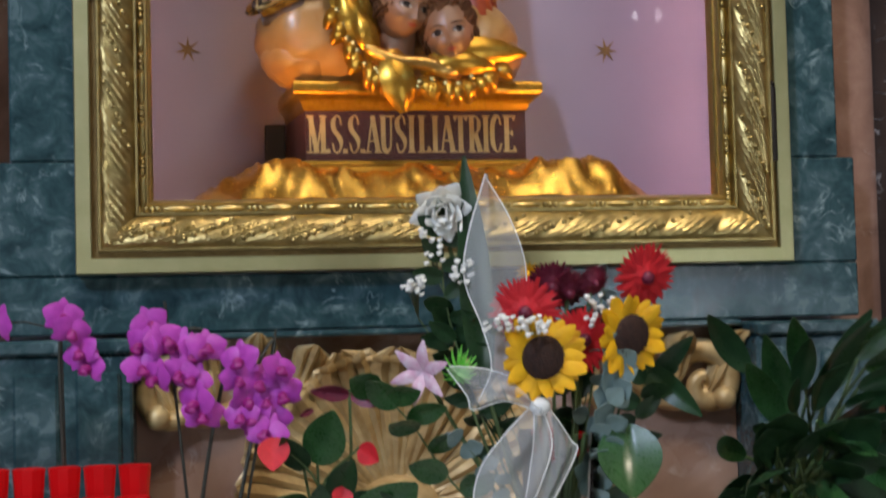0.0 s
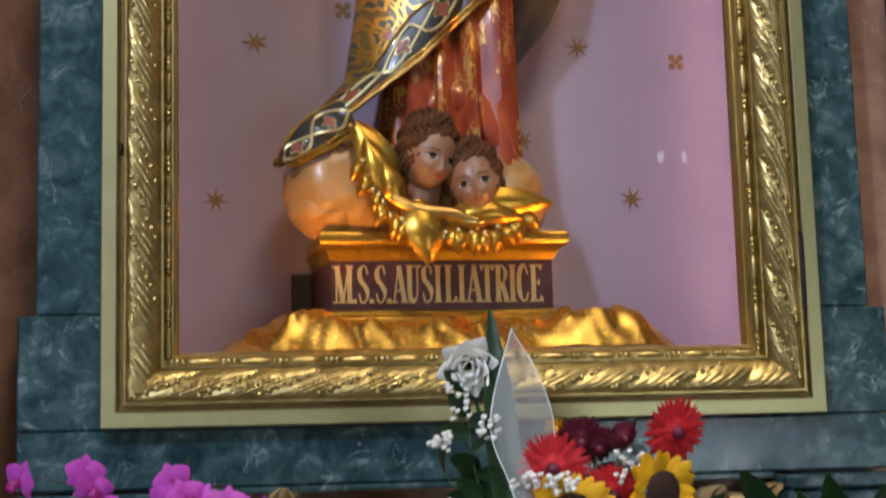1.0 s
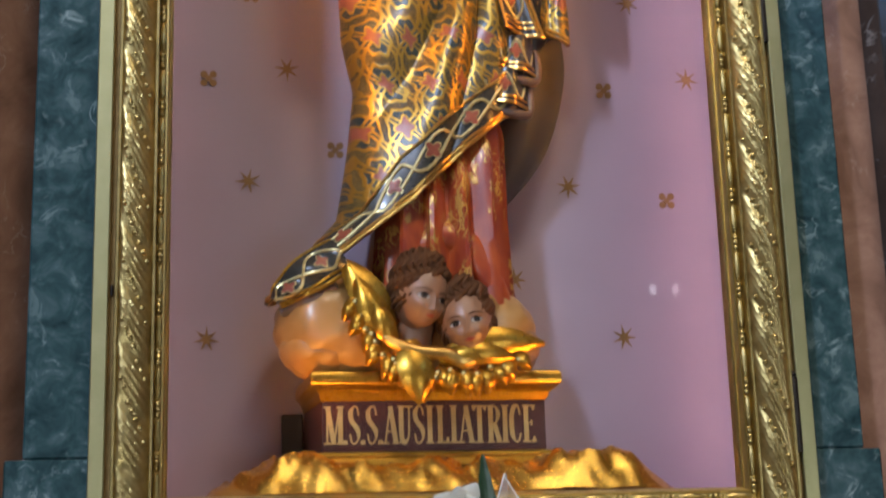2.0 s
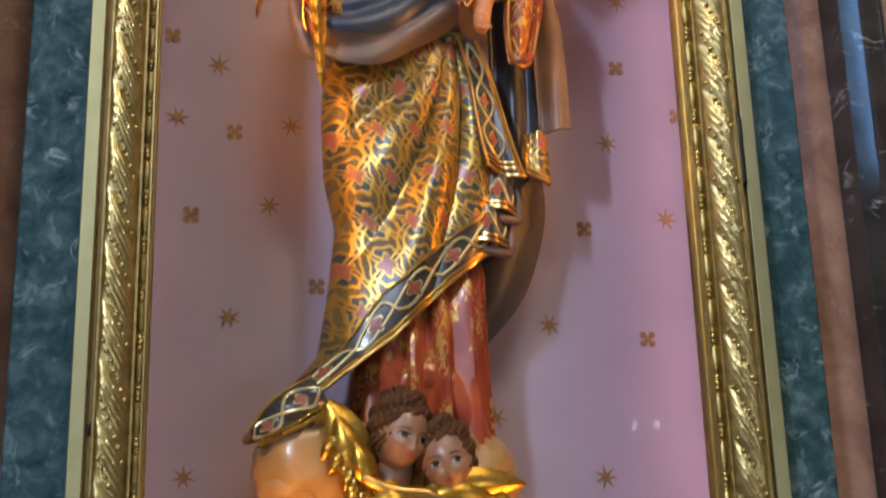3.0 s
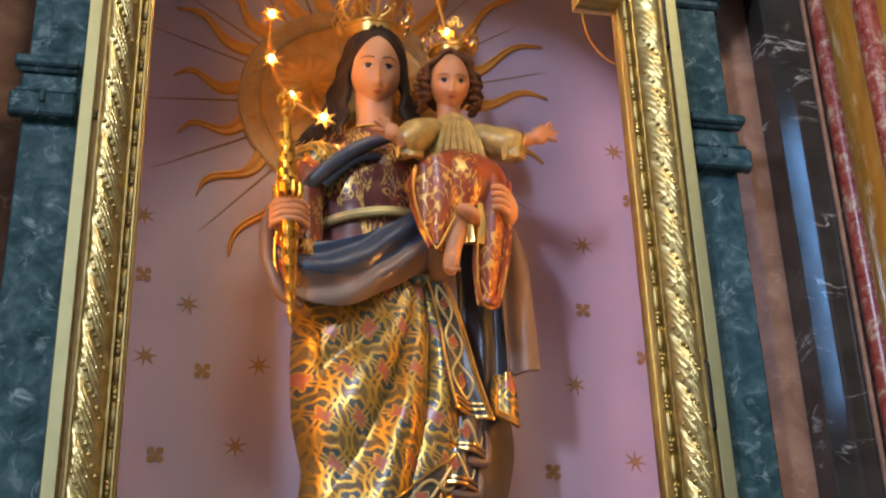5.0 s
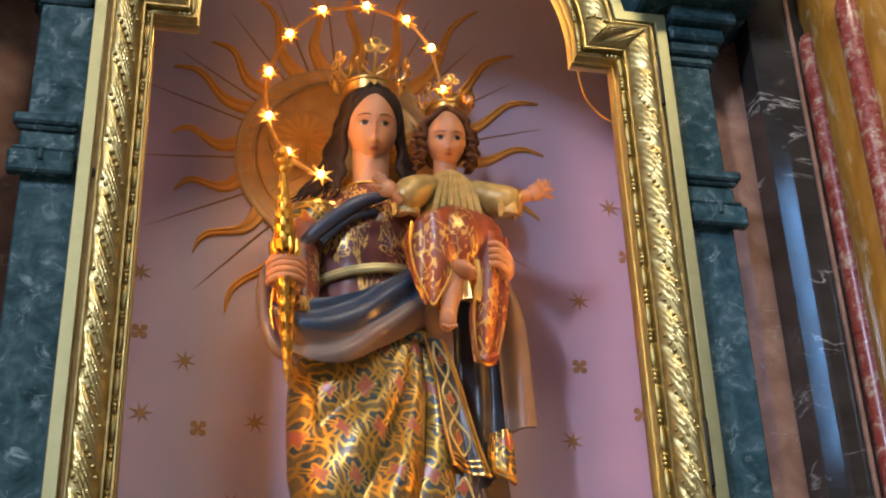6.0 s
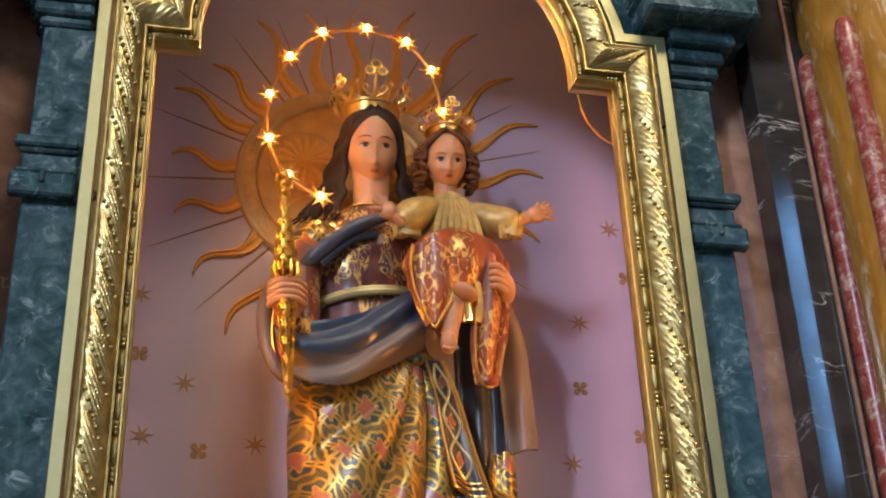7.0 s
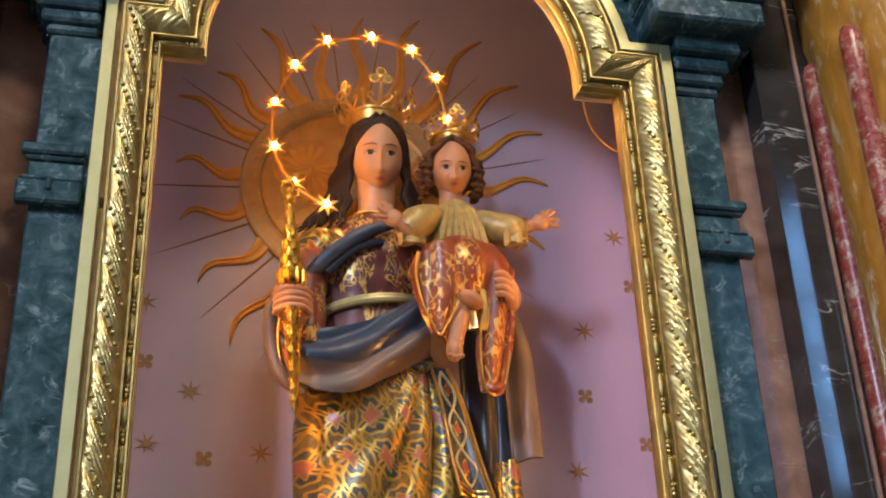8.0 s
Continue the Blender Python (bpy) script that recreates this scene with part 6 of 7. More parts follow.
# a thin cable that hangs by the shoulder of the arch
tagged(part("cable", B(STARGOLD).tube(lerp_path([(0.585, 0.19, 4.28), (0.60, 0.19, 4.18), (0.65, 0.19, 4.11), (0.72, 0.19, 4.085)], 24), 0.0035, 6), label="thin golden wire hanging behind the frame"), category="cable")

# ---------- flowers and plants on the altar step ----------
TOP = 1.0
def petal_rows(length, width, cup=0.0, tip=1.0, n=8, k=5, bend=0.0):
    """A petal along +x lying in the xz plane, facing -y."""
    rows = []
    for i in range(n):
        t = i / (n - 1)
        w = width * math.sin(math.pi * (0.10 + (0.90 - 0.02) * t ** tip)) ** 0.75 * 0.5
        rows.append([Vector((length * t, -cup * length * math.sin(math.pi * 0.5 * t) + bend * length * t * t + 0.18 * w * (2 * j / (k - 1) - 1) ** 2, w * (2 * j / (k - 1) - 1))) for j in range(k)])
    return rows
def petal_mesh(name, material, length, width, **kw):
    return B(material).sheet(petal_rows(length, width, **kw), 0.0012).mesh(name)
def facing(at, yaw=0.0, pitch=0.0, roll=0.0):
    """Pose of a bloom whose face looks along -y, turned by yaw and pitch in degrees."""
    return Matrix.Translation(at) @ Euler((radians(pitch), radians(roll), radians(yaw))).to_matrix().to_4x4()
def child_mesh(name, mesh, parent, m, label=""):
    ob = new(name, mesh)
    ob.parent = parent
    ob.matrix_basis = m
    return tagged(ob, label)
def stem_to(parent, start, end, r, material=STEM, sag=0.02):
    """A stem in the parent's own space, from the bloom down to a world point."""
    inv = parent.matrix_basis.inverted()
    a, b = Vector(start), Vector(end)
    mid = a.lerp(b, 0.45) + Vector((0, sag, 0.0))
    return part("stem", B(material).tube([inv @ p for p in lerp_path([a, mid, b], 14)], r, 7), parent)

# sunflowers: a dark heart, a green back, two rings of petals
sun_petal = petal_mesh("petal", SUNPETAL, 0.047, 0.028, cup=0.05, tip=0.8)
def sunflower(at, yaw, pitch, foot, scale=1.0, label=""):
    f = thing("sunflower", label, "flower", group="sunflowers of the bouquet")
    f.matrix_basis = facing(at, yaw, pitch) @ Matrix.Scale(scale, 4)
    b = B(SUNHEART).ball((0, 0.0, 0), (0.036, 0.014, 0.036), 24, 14)
    for k in range(120):
        r, a = 0.0355 * math.sqrt(k / 120), 2.39996 * k
        b.ball((r * math.cos(a), -0.0135 * math.sqrt(max(0, 1 - (r / 0.037) ** 2)), r * math.sin(a)), 0.0022, 5, 4)
    part("flower_heart", b, f, "dark brown seed heart")
    part("calyx", B(STEM).ball((0, 0.014, 0), (0.04, 0.014, 0.04), 16, 8), f)
    for ring, n, off in ((0, 17, 0.0), (1, 16, 0.19)):
        for k in range(n):
            a = 2 * math.pi * k / n + off + 0.05 * math.sin(k * 3.7)
            m = Euler((0, -a, 0)).to_matrix().to_4x4() @ Matrix.Translation((0.029, 0.003 + 0.005 * ring, 0)) @ Euler((0.25 * math.sin(k * 1.9), 0, radians(-6 + 9 * math.sin(k * 2.3 + ring)))).to_matrix().to_4x4() @ Matrix.Scale(0.92 + 0.12 * math.sin(k * 1.3 + ring), 4)
            child_mesh("petal", sun_petal, f, m)
    stem_to(f, Vector(at) + Vector((0, 0.02, 0)), foot, 0.006)
    return f
VX, VY = 0.13, -0.43
sunflower((0.074, -0.53, 1.518), 6, 4, (VX - 0.01, VY, 1.06), 1.14, "yellow sunflower with dark brown heart facing the nave")
sunflower((0.2526, -0.50, 1.553), 26, 8, (VX + 0.02, VY, 1.06), 1.12, "yellow sunflower turned aside beside grey leaves")

# gerberas: three rings of narrow petals
def gerbera(at, yaw, pitch, foot, r, material, label, category="flower", group="red gerberas of the bouquet", rings=((1.0, 40), (0.90, 36), (0.70, 28), (0.45, 18)), name="gerbera"):
    f = thing(name, label, category, group=group)
    f.matrix_basis = facing(at, yaw, pitch)
    for q, (s, n) in enumerate(rings):
        b = B(material)
        for k in range(n):
            a = 2 * math.pi * k / n + 0.3 * q + 0.04 * math.sin(k * 2.9)
            t = Euler((0.2 * math.sin(k * 1.7), 0, 0.10 + 0.13 * q + 0.05 * math.sin(k * 2.1))).to_matrix()
            ro = Euler((0, -a, 0)).to_matrix()
            b.sheet([[ro @ (t @ p + Vector((0.1 * r, -0.003 * q, 0))) for p in row] for row in petal_rows(r * s * (0.88 + 0.05 * math.sin(k)), 0.21 * r, cup=0.06, tip=0.55, n=6, k=4)], 0.0008)
        part("petal_ring", b, f)
    part("flower_heart", B(WINE if material is SCARLET else material).ball((0, -0.008, 0), (0.2 * r, 0.012, 0.2 * r), 14, 8), f)
    stem_to(f, Vector(at) + Vector((0, 0.012, 0)), foot, 0.004)
    return f
gerbera((0.303, -0.44, 1.664), 18, 18, (VX + 0.02, VY, 1.06), 0.070, SCARLET, "scarlet gerbera with many narrow petals")
gerbera((0.050, -0.50, 1.602), -16, 16, (VX - 0.01, VY, 1.06), 0.070, SCARLET, "scarlet gerbera under white sprays")
gerbera((0.180, -0.42, 1.545), 10, 0, (VX, VY, 1.06), 0.066, SCARLET, "scarlet gerbera between two sunflowers")
gerbera((0.125, -0.41, 1.652), -5, 35, (VX, VY, 1.06), 0.056, WINE, "wine-red chrysanthemum with dense petals", group="wine-red chrysanthemums", name="chrysanthemum")
gerbera((0.160, -0.40, 1.640), 15, 45, (VX, VY, 1.06), 0.052, WINE, "wine-red chrysanthemum with dense petals", group="wine-red chrysanthemums", name="chrysanthemum")
gerbera((0.207, -0.41, 1.658), 15, 25, (VX, VY, 1.06), 0.034, WINE, "small wine-red chrysanthemum bud", group="wine-red chrysanthemums", name="chrysanthemum")
gerbera((0.080, -0.40, 1.680), -10, 40, (VX, VY, 1.06), 0.024, SUNPETAL, "small yellow daisy peeping over the tulle", group="small yellow daisies", name="daisy", rings=((1.0, 14), (0.6, 10)))

# leaves
def leaf_mesh(name, material, length, width, droop=0.2, fold=0.25, n=12, wavy=0.0):
    """A leaf along +z from its foot, face to -y."""
    rows = []
    for i in range(n):
        t = i / (n - 1)
        w = 0.5 * width * math.sin(math.pi * min(0.985, 0.05 + 0.94 * t ** 0.8)) ** 0.8
        c = Vector((0, -droop * length * t * t, length * t * (1 - 0.25 * droop * t)))
        rows.append([c + Vector((w * u, -fold * w * abs(u) + wavy * math.sin(t * 14 + 3 * u) * 0.01, 0)) for u in (-1, -0.66, -0.3, 0, 0.3, 0.66, 1)])
    return B(material).sheet(rows, 0.0014).mesh(name)
def leaf_at(parent, mesh, foot, tip, lean=0.0, name="leaf"):
    """Lay a shared leaf from foot towards tip, its face kept to the viewer."""
    d = (Vector(tip) - Vector(foot))
    z = d.normalized()
    y = Vector((math.sin(lean), 1, 0.25)).normalized()
    x = y.cross(z).normalized()
    y = z.cross(x)
    m = Matrix((x, y, z)).transposed().to_4x4()
    s = d.length / max(v.co.z for v in mesh.vertices)
    return child_mesh(name, mesh, parent, Matrix.Translation(foot) @ m @ Matrix.Scale(s, 4))
broad = leaf_mesh("leaf", LEAF, 0.12, 0.075, 0.25)
deep = leaf_mesh("leaf", DEEPLEAF, 0.12, 0.06, 0.2)
narrow = leaf_mesh("leaf", LEAF, 0.3, 0.082, 0.45, 0.3, 16)
narrow_deep = leaf_mesh("leaf", DEEPLEAF, 0.3, 0.088, 0.35, 0.3, 16)
rounded = leaf_mesh("leaf", PALELEAF, 0.045, 0.05, 0.15, 0.15, 8)
def sprig(name, label, spine, mesh, count, size, category="leaves", material=STEM, spread=1.0, group=""):
    s = thing(name, label, category, group=group)
    line = lerp_path(spine, 30)
    part("stem", B(material).tube(line, [0.003 - 0.0018 * k / 29 for k in range(30)], 6), s)
    for k in range(count):
        t = 0.35 + 0.65 * k / max(1, count - 1)
        p = line[min(29, int(29 * t))]
        a = (-1) ** k * spread * (0.9 + 0.3 * math.sin(k * 2.2))
        d = Vector((math.sin(a), -0.35 + 0.3 * math.sin(k * 1.7), 0.7 * math.cos(a) + 0.1))
        leaf_at(s, mesh, p, p + d.normalized() * size * (0.85 + 0.2 * math.sin(k * 3.1)), 0.6 * math.sin(k * 2.7))
    return s
sprig("eucalyptus_sprig", "grey-green eucalyptus sprig with round leaves", [(VX, VY, 1.10), (0.20, -0.47, 1.35), (0.235, -0.50, 1.53)], rounded, 16, 0.052, spread=1.1, group="eucalyptus sprigs")
sprig("eucalyptus_sprig", "grey-green eucalyptus sprig with round leaves", [(VX, VY, 1.10), (0.19, -0.48, 1.30), (0.205, -0.50, 1.43)], rounded, 9, 0.045, spread=1.1, group="eucalyptus sprigs")
sprig("eucalyptus_sprig", "grey-green eucalyptus sprig with round leaves", [(VX, VY, 1.10), (0.0, -0.46, 1.28), (-0.075, -0.48, 1.37)], rounded, 8, 0.04, spread=1.1, group="eucalyptus sprigs")
sprig("eucalyptus_sprig", "grey-green eucalyptus sprig with round leaves", [(VX, VY, 1.10), (0.20, -0.40, 1.45), (0.235, -0.39, 1.67)], rounded, 8, 0.04, spread=1.1, group="eucalyptus sprigs")
sprig("rose_foliage", "dark green rose leaves on a tall stem", [(VX - 0.02, VY, 1.10), (-0.02, -0.42, 1.40), (-0.085, -0.42, 1.62), (-0.088, -0.42, 1.79)], deep, 15, 0.075, spread=1.25)
sprig("leafy_branch", "dark green broad leaves low in the bouquet", [(VX, VY, 1.10), (-0.06, -0.42, 1.26), (-0.16, -0.43, 1.40), (-0.22, -0.43, 1.46)], broad, 8, 0.095, spread=1.0)
sprig("leafy_branch", "dark green broad leaves low in the bouquet", [(VX, VY, 1.10), (0.04, -0.40, 1.30), (-0.06, -0.40, 1.50), (-0.07, -0.40, 1.60)], deep, 14, 0.08, spread=1.2)
sprig("leafy_branch", "dark leaves behind the sunflowers", [(VX, VY, 1.10), (0.17, -0.38, 1.35), (0.15, -0.37, 1.62)], deep, 18, 0.075, spread=1.2)
sprig("leafy_branch", "dark leaves behind the sunflowers", [(VX, VY, 1.10), (0.26, -0.38, 1.30), (0.33, -0.37, 1.50)], deep, 14, 0.085, spread=1.2)
lf = thing("broad_leaf", "single broad green leaf hanging over the vase", "leaf")
leaf_at(lf, leaf_mesh("leaf", LEAF, 0.13, 0.10, 0.3, 0.35), (0.245, -0.48, 1.385), (0.235, -0.52, 1.245), 0.2)
part("stem", B(STEM).tube([(VX, VY, 1.12), (0.20, -0.46, 1.30), (0.245, -0.48, 1.385)], 0.003, 6), lf)
tall = thing("tall_leaf", "upright pointed dark green leaf behind the tulle", "leaf")
leaf_at(tall, leaf_mesh("leaf", DEEPLEAF, 0.42, 0.062, 0.02, 0.35, 18), (-0.02, -0.435, 1.46), (-0.048, -0.435, 1.900), 0.0)
part("stem", B(STEM).tube([(VX - 0.03, VY, 1.10), (0.03, -0.432, 1.3), (-0.02, -0.433, 1.48)], 0.0045, 6), tall)

# white rose and its tiny sprays
rose = thing("white_rose", "white rose with layered petals at the top of the bouquet", "flower")
rose.matrix_basis = facing((-0.090, -0.43, 1.800), -10, 20)
b = B(WHITEPETAL)
for k in range(26):
    a, r = 2.39996 * k, 0.010 + 0.0012 * k
    ro = Euler((0, -a, 0)).to_matrix()
    b.sheet([[ro @ (Euler((0, 0, -1.15 + 0.042 * k)).to_matrix() @ p * 0.82 + Vector((r * 0.7, -0.014 + 0.0007 * k, 0))) for p in row] for row in petal_rows(0.032 + 0.0006 * k, 0.052, cup=0.35, tip=0.45, n=7, k=6)], 0.001)
part("petals", b, rose)
part("sepal", B(STEM).ball((0, 0.018, 0), (0.018, 0.016, 0.018), 10, 8), rose)
stem_to(rose, (-0.09, -0.41, 1.79), (VX - 0.03, VY, 1.08), 0.004)
def spray(at, n, size, seed):
    random.seed(seed)
    g = thing("gypsophila_spray", "tiny white gypsophila blossoms on thin stems", "flower", group="gypsophila sprays")
    blossoms, stems = B(WHITEPETAL), B(STEM)
    for k in range(n):
        p = Vector(at) + Vector((random.uniform(-1, 1) * size[0], random.uniform(-0.02, 0.02), random.uniform(-1, 1) * size[1]))
        blossoms.ball(p, 0.0036 + 0.0022 * random.random(), 6, 5).ball(p + Vector((0.004, -0.001, 0.002)), 0.003, 5, 4)
        stems.tube([p, p.lerp(Vector(at) + Vector((0.02, 0.09, -0.03)), 0.6), Vector(at) + Vector((0.03, 0.12, -0.06))], 0.0006, 4)
    stems.tube([Vector(at) + Vector((0.03, 0.12, -0.06)), (VX, VY + 0.05, 1.2)], 0.0015, 5)
    tagged(part("blossom_cluster", blossoms, g), kind="stuff")
    part("stem", stems, g)
spray((-0.115, -0.45, 1.73), 16, (0.022, 0.035), 1)
spray((-0.155, -0.45, 1.655), 18, (0.022, 0.018), 2)
spray((0.02, -0.56, 1.578), 46, (0.062, 0.018), 3)
spray((0.205, -0.46, 1.60), 22, (0.03, 0.03), 4)
spray((-0.06, -0.46, 1.68), 18, (0.02, 0.02), 5)
# pink lily and lime spikes
lily = thing("pink_lily", "pale pink striped lily half open among leaves", "flower")
lily.matrix_basis = facing((-0.135, -0.44, 1.495), -35, 5)
b = B(LILYPINK)
for k in range(6):
    ro = Euler((0, -(2 * math.pi * k / 6 + 0.3), 0)).to_matrix()
    b.sheet([[ro @ (Euler((0, 0, -0.35)).to_matrix() @ p) for p in row] for row in petal_rows(0.066, 0.026, cup=0.2, tip=0.75, bend=0.25)], 0.0012)
part("petals", b, lily)
stem_to(lily, (-0.13, -0.43, 1.485), (VX - 0.02, VY, 1.08), 0.004)
spk = thing("green_spider_bloom", "bright lime green spidery bloom beside the ribbon", "flower")
b = B(LIME)
for k in range(34):
    a, e = 2.39996 * k, 0.35 + 0.9 * (k / 34)
    d = Vector((math.cos(a) * math.sin(e), -math.cos(e), math.sin(a) * math.sin(e)))
    c = Vector((-0.072, -0.45, 1.495))
    b.tube(lerp_path([c, c + d * 0.025, c + d * 0.042 + Vector((0, 0, 0.010))], 6), [0.0028, 0.0028, 0.0026, 0.0022, 0.0016, 0.0006], 5)
part("petals", b, spk)
part("stem", B(STEM).tube([(-0.072, -0.445, 1.495), (0.0, -0.44, 1.3), (VX - 0.02, VY, 1.08)], 0.003, 6), spk)

# tulle ribbon: a tall pointed loop and a bow below
ribbon = thing("tulle_ribbon", "sheer white tulle ribbon tied in loops round the bouquet", "ribbon")
def veil(name, left, right, depth, waves=1.5, n=40, k=16, edge=True):
    l, r = lerp_path(left, n), lerp_path(right, n)
    rows = [[a.lerp(b2, j / (k - 1)) + Vector((0, -depth * math.sin(math.pi * j / (k - 1)) + 0.006 * math.sin(waves * 2 * math.pi * j / (k - 1) + i * 0.12), 0)) for j in range(k)] for i, (a, b2) in enumerate(zip(l, r))]
    v = part(name, B(TULLE).grid(rows), ribbon)
    if edge:
        for side in (0, -1):
            part("hem", B(RIBBONEDGE).tube([row[side] for row in rows], 0.0014, 5), v, "opaque stitched hem")
veil("upright_loop", [(-0.013, -0.47, 1.863), (-0.050, -0.47, 1.74), (-0.056, -0.47, 1.66), (-0.026, -0.48, 1.57), (-0.016, -0.49, 1.50), (-0.045, -0.50, 1.44)],
     [(-0.012, -0.46, 1.860), (0.030, -0.47, 1.78), (0.058, -0.47, 1.69), (0.052, -0.47, 1.60), (0.035, -0.49, 1.52), (0.03, -0.50, 1.46)], 0.02)
veil("side_loop", [(-0.10, -0.50, 1.50), (-0.065, -0.51, 1.45), (-0.055, -0.51, 1.425), (0.0, -0.52, 1.44), (0.06, -0.51, 1.42)],
     [(-0.095, -0.49, 1.505), (-0.035, -0.50, 1.50), (0.0, -0.51, 1.49), (0.035, -0.52, 1.475), (0.065, -0.51, 1.43)], 0.02, 2)
veil("lower_loop", [(0.055, -0.51, 1.43), (0.00, -0.53, 1.38), (-0.05, -0.54, 1.32), (-0.065, -0.54, 1.25), (-0.04, -0.54, 1.18)],
     [(0.075, -0.51, 1.425), (0.085, -0.53, 1.36), (0.06, -0.54, 1.29), (0.035, -0.54, 1.23), (0.03, -0.54, 1.17)], 0.025, 1.5)
veil("hanging_loop", [(0.06, -0.505, 1.43), (0.055, -0.52, 1.36), (0.04, -0.52, 1.28), (0.02, -0.52, 1.20)],
     [(0.085, -0.505, 1.43), (0.125, -0.52, 1.365), (0.132, -0.52, 1.335), (0.05, -0.53, 1.20)], 0.02, 2)
part("knot", B(RIBBONEDGE).ball((0.068, -0.52, 1.428), (0.02, 0.014, 0.017), 12, 8), ribbon)

# vase
vase = thing("glass_vase", "clear glass vase full of stems", "vase", (VX, VY, TOP))
b = Build().use(VASEGLASS)
b.grid([[(r * math.cos(2 * math.pi * k / 36), r * math.sin(2 * math.pi * k / 36), z) for k in range(36)] for r, z in ((0.004, 0.0), (0.055, 0.0), (0.062, 0.02), (0.07, 0.2), (0.085, 0.375), (0.082, 0.375), (0.067, 0.2), (0.058, 0.025), (0.004, 0.012))], closed=True)
part("bowl", b, vase)
rim = B(STEM)
random.seed(12)
for k in range(14):
    a = 2 * math.pi * random.random()
    rim.tube([(0.02 * math.cos(a), 0.02 * math.sin(a), 0.03), (0.05 * math.cos(a + 2), 0.05 * math.sin(a + 2), 0.37)], 0.004, 6)
part("cut_stems", rim, vase)

# votive candles in red glasses, on a stepped rack
def votive(at, group):
    c = thing("votive_candle", "lit votive candle in a faceted red glass", "candle", at, group)
    prof = [(0.020, 0.0), (0.026, 0.004), (0.030, 0.06), (0.031, 0.066), (0.029, 0.066), (0.027, 0.058)]
    part("red_glass", B(VOTIVE).lathe((0, 0, 0), prof, 10), c, smooth=False)
    part("wax", B(WHITEPETAL).lathe((0, 0, 0.02), [(0.024, 0), (0.024, 0.03)], 10), c)
    return c
rack = thing("candle_rack", "dark iron stepped rack for votive candles", "rack", (-0.85, -0.30, TOP))
for q, (dy, z) in enumerate(((0.0, 0.265), (-0.085, 0.215), (-0.17, 0.165))):
    part("shelf", B(IRON).box(-0.25, 0.21, dy - 0.035, dy + 0.035, z - 0.006, z, 0.001), rack)
for x in (-0.235, 0.195):
    for dy, z in ((0.02, 0.259), (-0.19, 0.159)):
        part("leg", B(IRON).box(x - 0.008, x + 0.008, dy - 0.008, dy + 0.008, 0.0, z, 0.001), rack)
for q, (dy, z) in enumerate(((0.0, 0.265), (-0.085, 0.215), (-0.17, 0.165))):
    for k in range(7):
        votive((-1.062 + 0.065 * k, -0.30 + dy, TOP + z), "red votive candles on the rack")
votive((0.86, -0.30, TOP + 0.175), "red votive candles by the plant")
blk = thing("candle_stand", "small dark iron candle stand", "stand", (0.86, -0.30, TOP))
part("plate", B(IRON).lathe((0, 0, 0), [(0.05, 0.0), (0.05, 0.006), (0.01, 0.01), (0.008, 0.16), (0.04, 0.168), (0.04, 0.175)], 16), blk)
# candles and stand added behind the vase for the red reflection in its glass
votive((0.20, -0.30, TOP + 0.30), "red votive candles behind the vase")
votive((0.13, -0.28, TOP + 0.30), "red votive candles behind the vase")
blk = thing("candle_stand", "added small dark iron candle stand behind the vase", "stand", (0.165, -0.29, TOP))
part("plate", B(IRON).lathe((0, 0, 0), [(0.05, 0.0), (0.05, 0.006), (0.01, 0.01), (0.008, 0.285), (0.075, 0.293), (0.075, 0.30)], 16), blk)

# orchids: arching dark stems with magenta blooms
orchid_petal = petal_mesh("petal", MAGENTA, 0.036, 0.044, cup=0.12, tip=0.7, bend=0.1)
orchid_sepal = petal_mesh("sepal", MAGENTA, 0.036, 0.026, cup=0.05, tip=0.8, bend=0.12)
lip_mesh = B(DEEPMAG).ball((0, -0.012, -0.006), (0.009, 0.014, 0.010), 10, 8).ball((0, -0.020, -0.012), (0.012, 0.006, 0.007), 8, 6).mesh("lip")
def orchid(spine, blooms, pot, label, stake):
    o = thing("orchid", label, "orchid", group="magenta orchids in pots")
    line = lerp_path(spine, 40)
    part("stem", B(DARKSTEM).tube(line, [0.0045 - 0.002 * k / 39 for k in range(40)], 7), o)
    part("stake", B(DARKSTEM).tube(stake, 0.003, 6), o, "thin dark support stick")
    for i, (x, y, z, yaw, roll, s) in enumerate(blooms):
        m0 = facing((x, y, z), yaw, -6 + 12 * math.sin(i * 2.0), roll) @ Matrix.Scale(s, 4)
        near = min(line, key=lambda p: (p - Vector((x, y, z))).length)
        part("pedicel", B(DARKSTEM).tube([near, near.lerp(Vector((x, y, z)), 0.6) + Vector((0, 0.012, 0.008)), Vector((x, y + 0.004, z))], 0.0016, 5), o)
        for k, ang in enumerate((14, 166)):
            child_mesh("petal", orchid_petal, o, m0 @ Euler((0, -radians(ang), 0)).to_matrix().to_4x4() @ Matrix.Translation((0.003, -0.004, 0)))
        for ang in (90, 214, 326):
            child_mesh("sepal", orchid_sepal, o, m0 @ Euler((0, -radians(ang), 0)).to_matrix().to_4x4())
        child_mesh("lip", lip_mesh, o, m0)
    p = Vector(pot)
    part("pot", B(CLAY).lathe(p, [(0.045, 0), (0.06, 0.13), (0.064, 0.13), (0.064, 0.145), (0.058, 0.145), (0.055, 0.12)], 24), o, "dark plastic pot")
    for k in range(5):
        a = 2 * math.pi * k / 5 + 0.4
        q = p + Vector((0, 0, 0.13))
        leaf_at(o, narrow_deep, q, q + Vector((0.16 * math.cos(a), 0.10 * math.sin(a), 0.06)), 0.3)
random.seed(21)
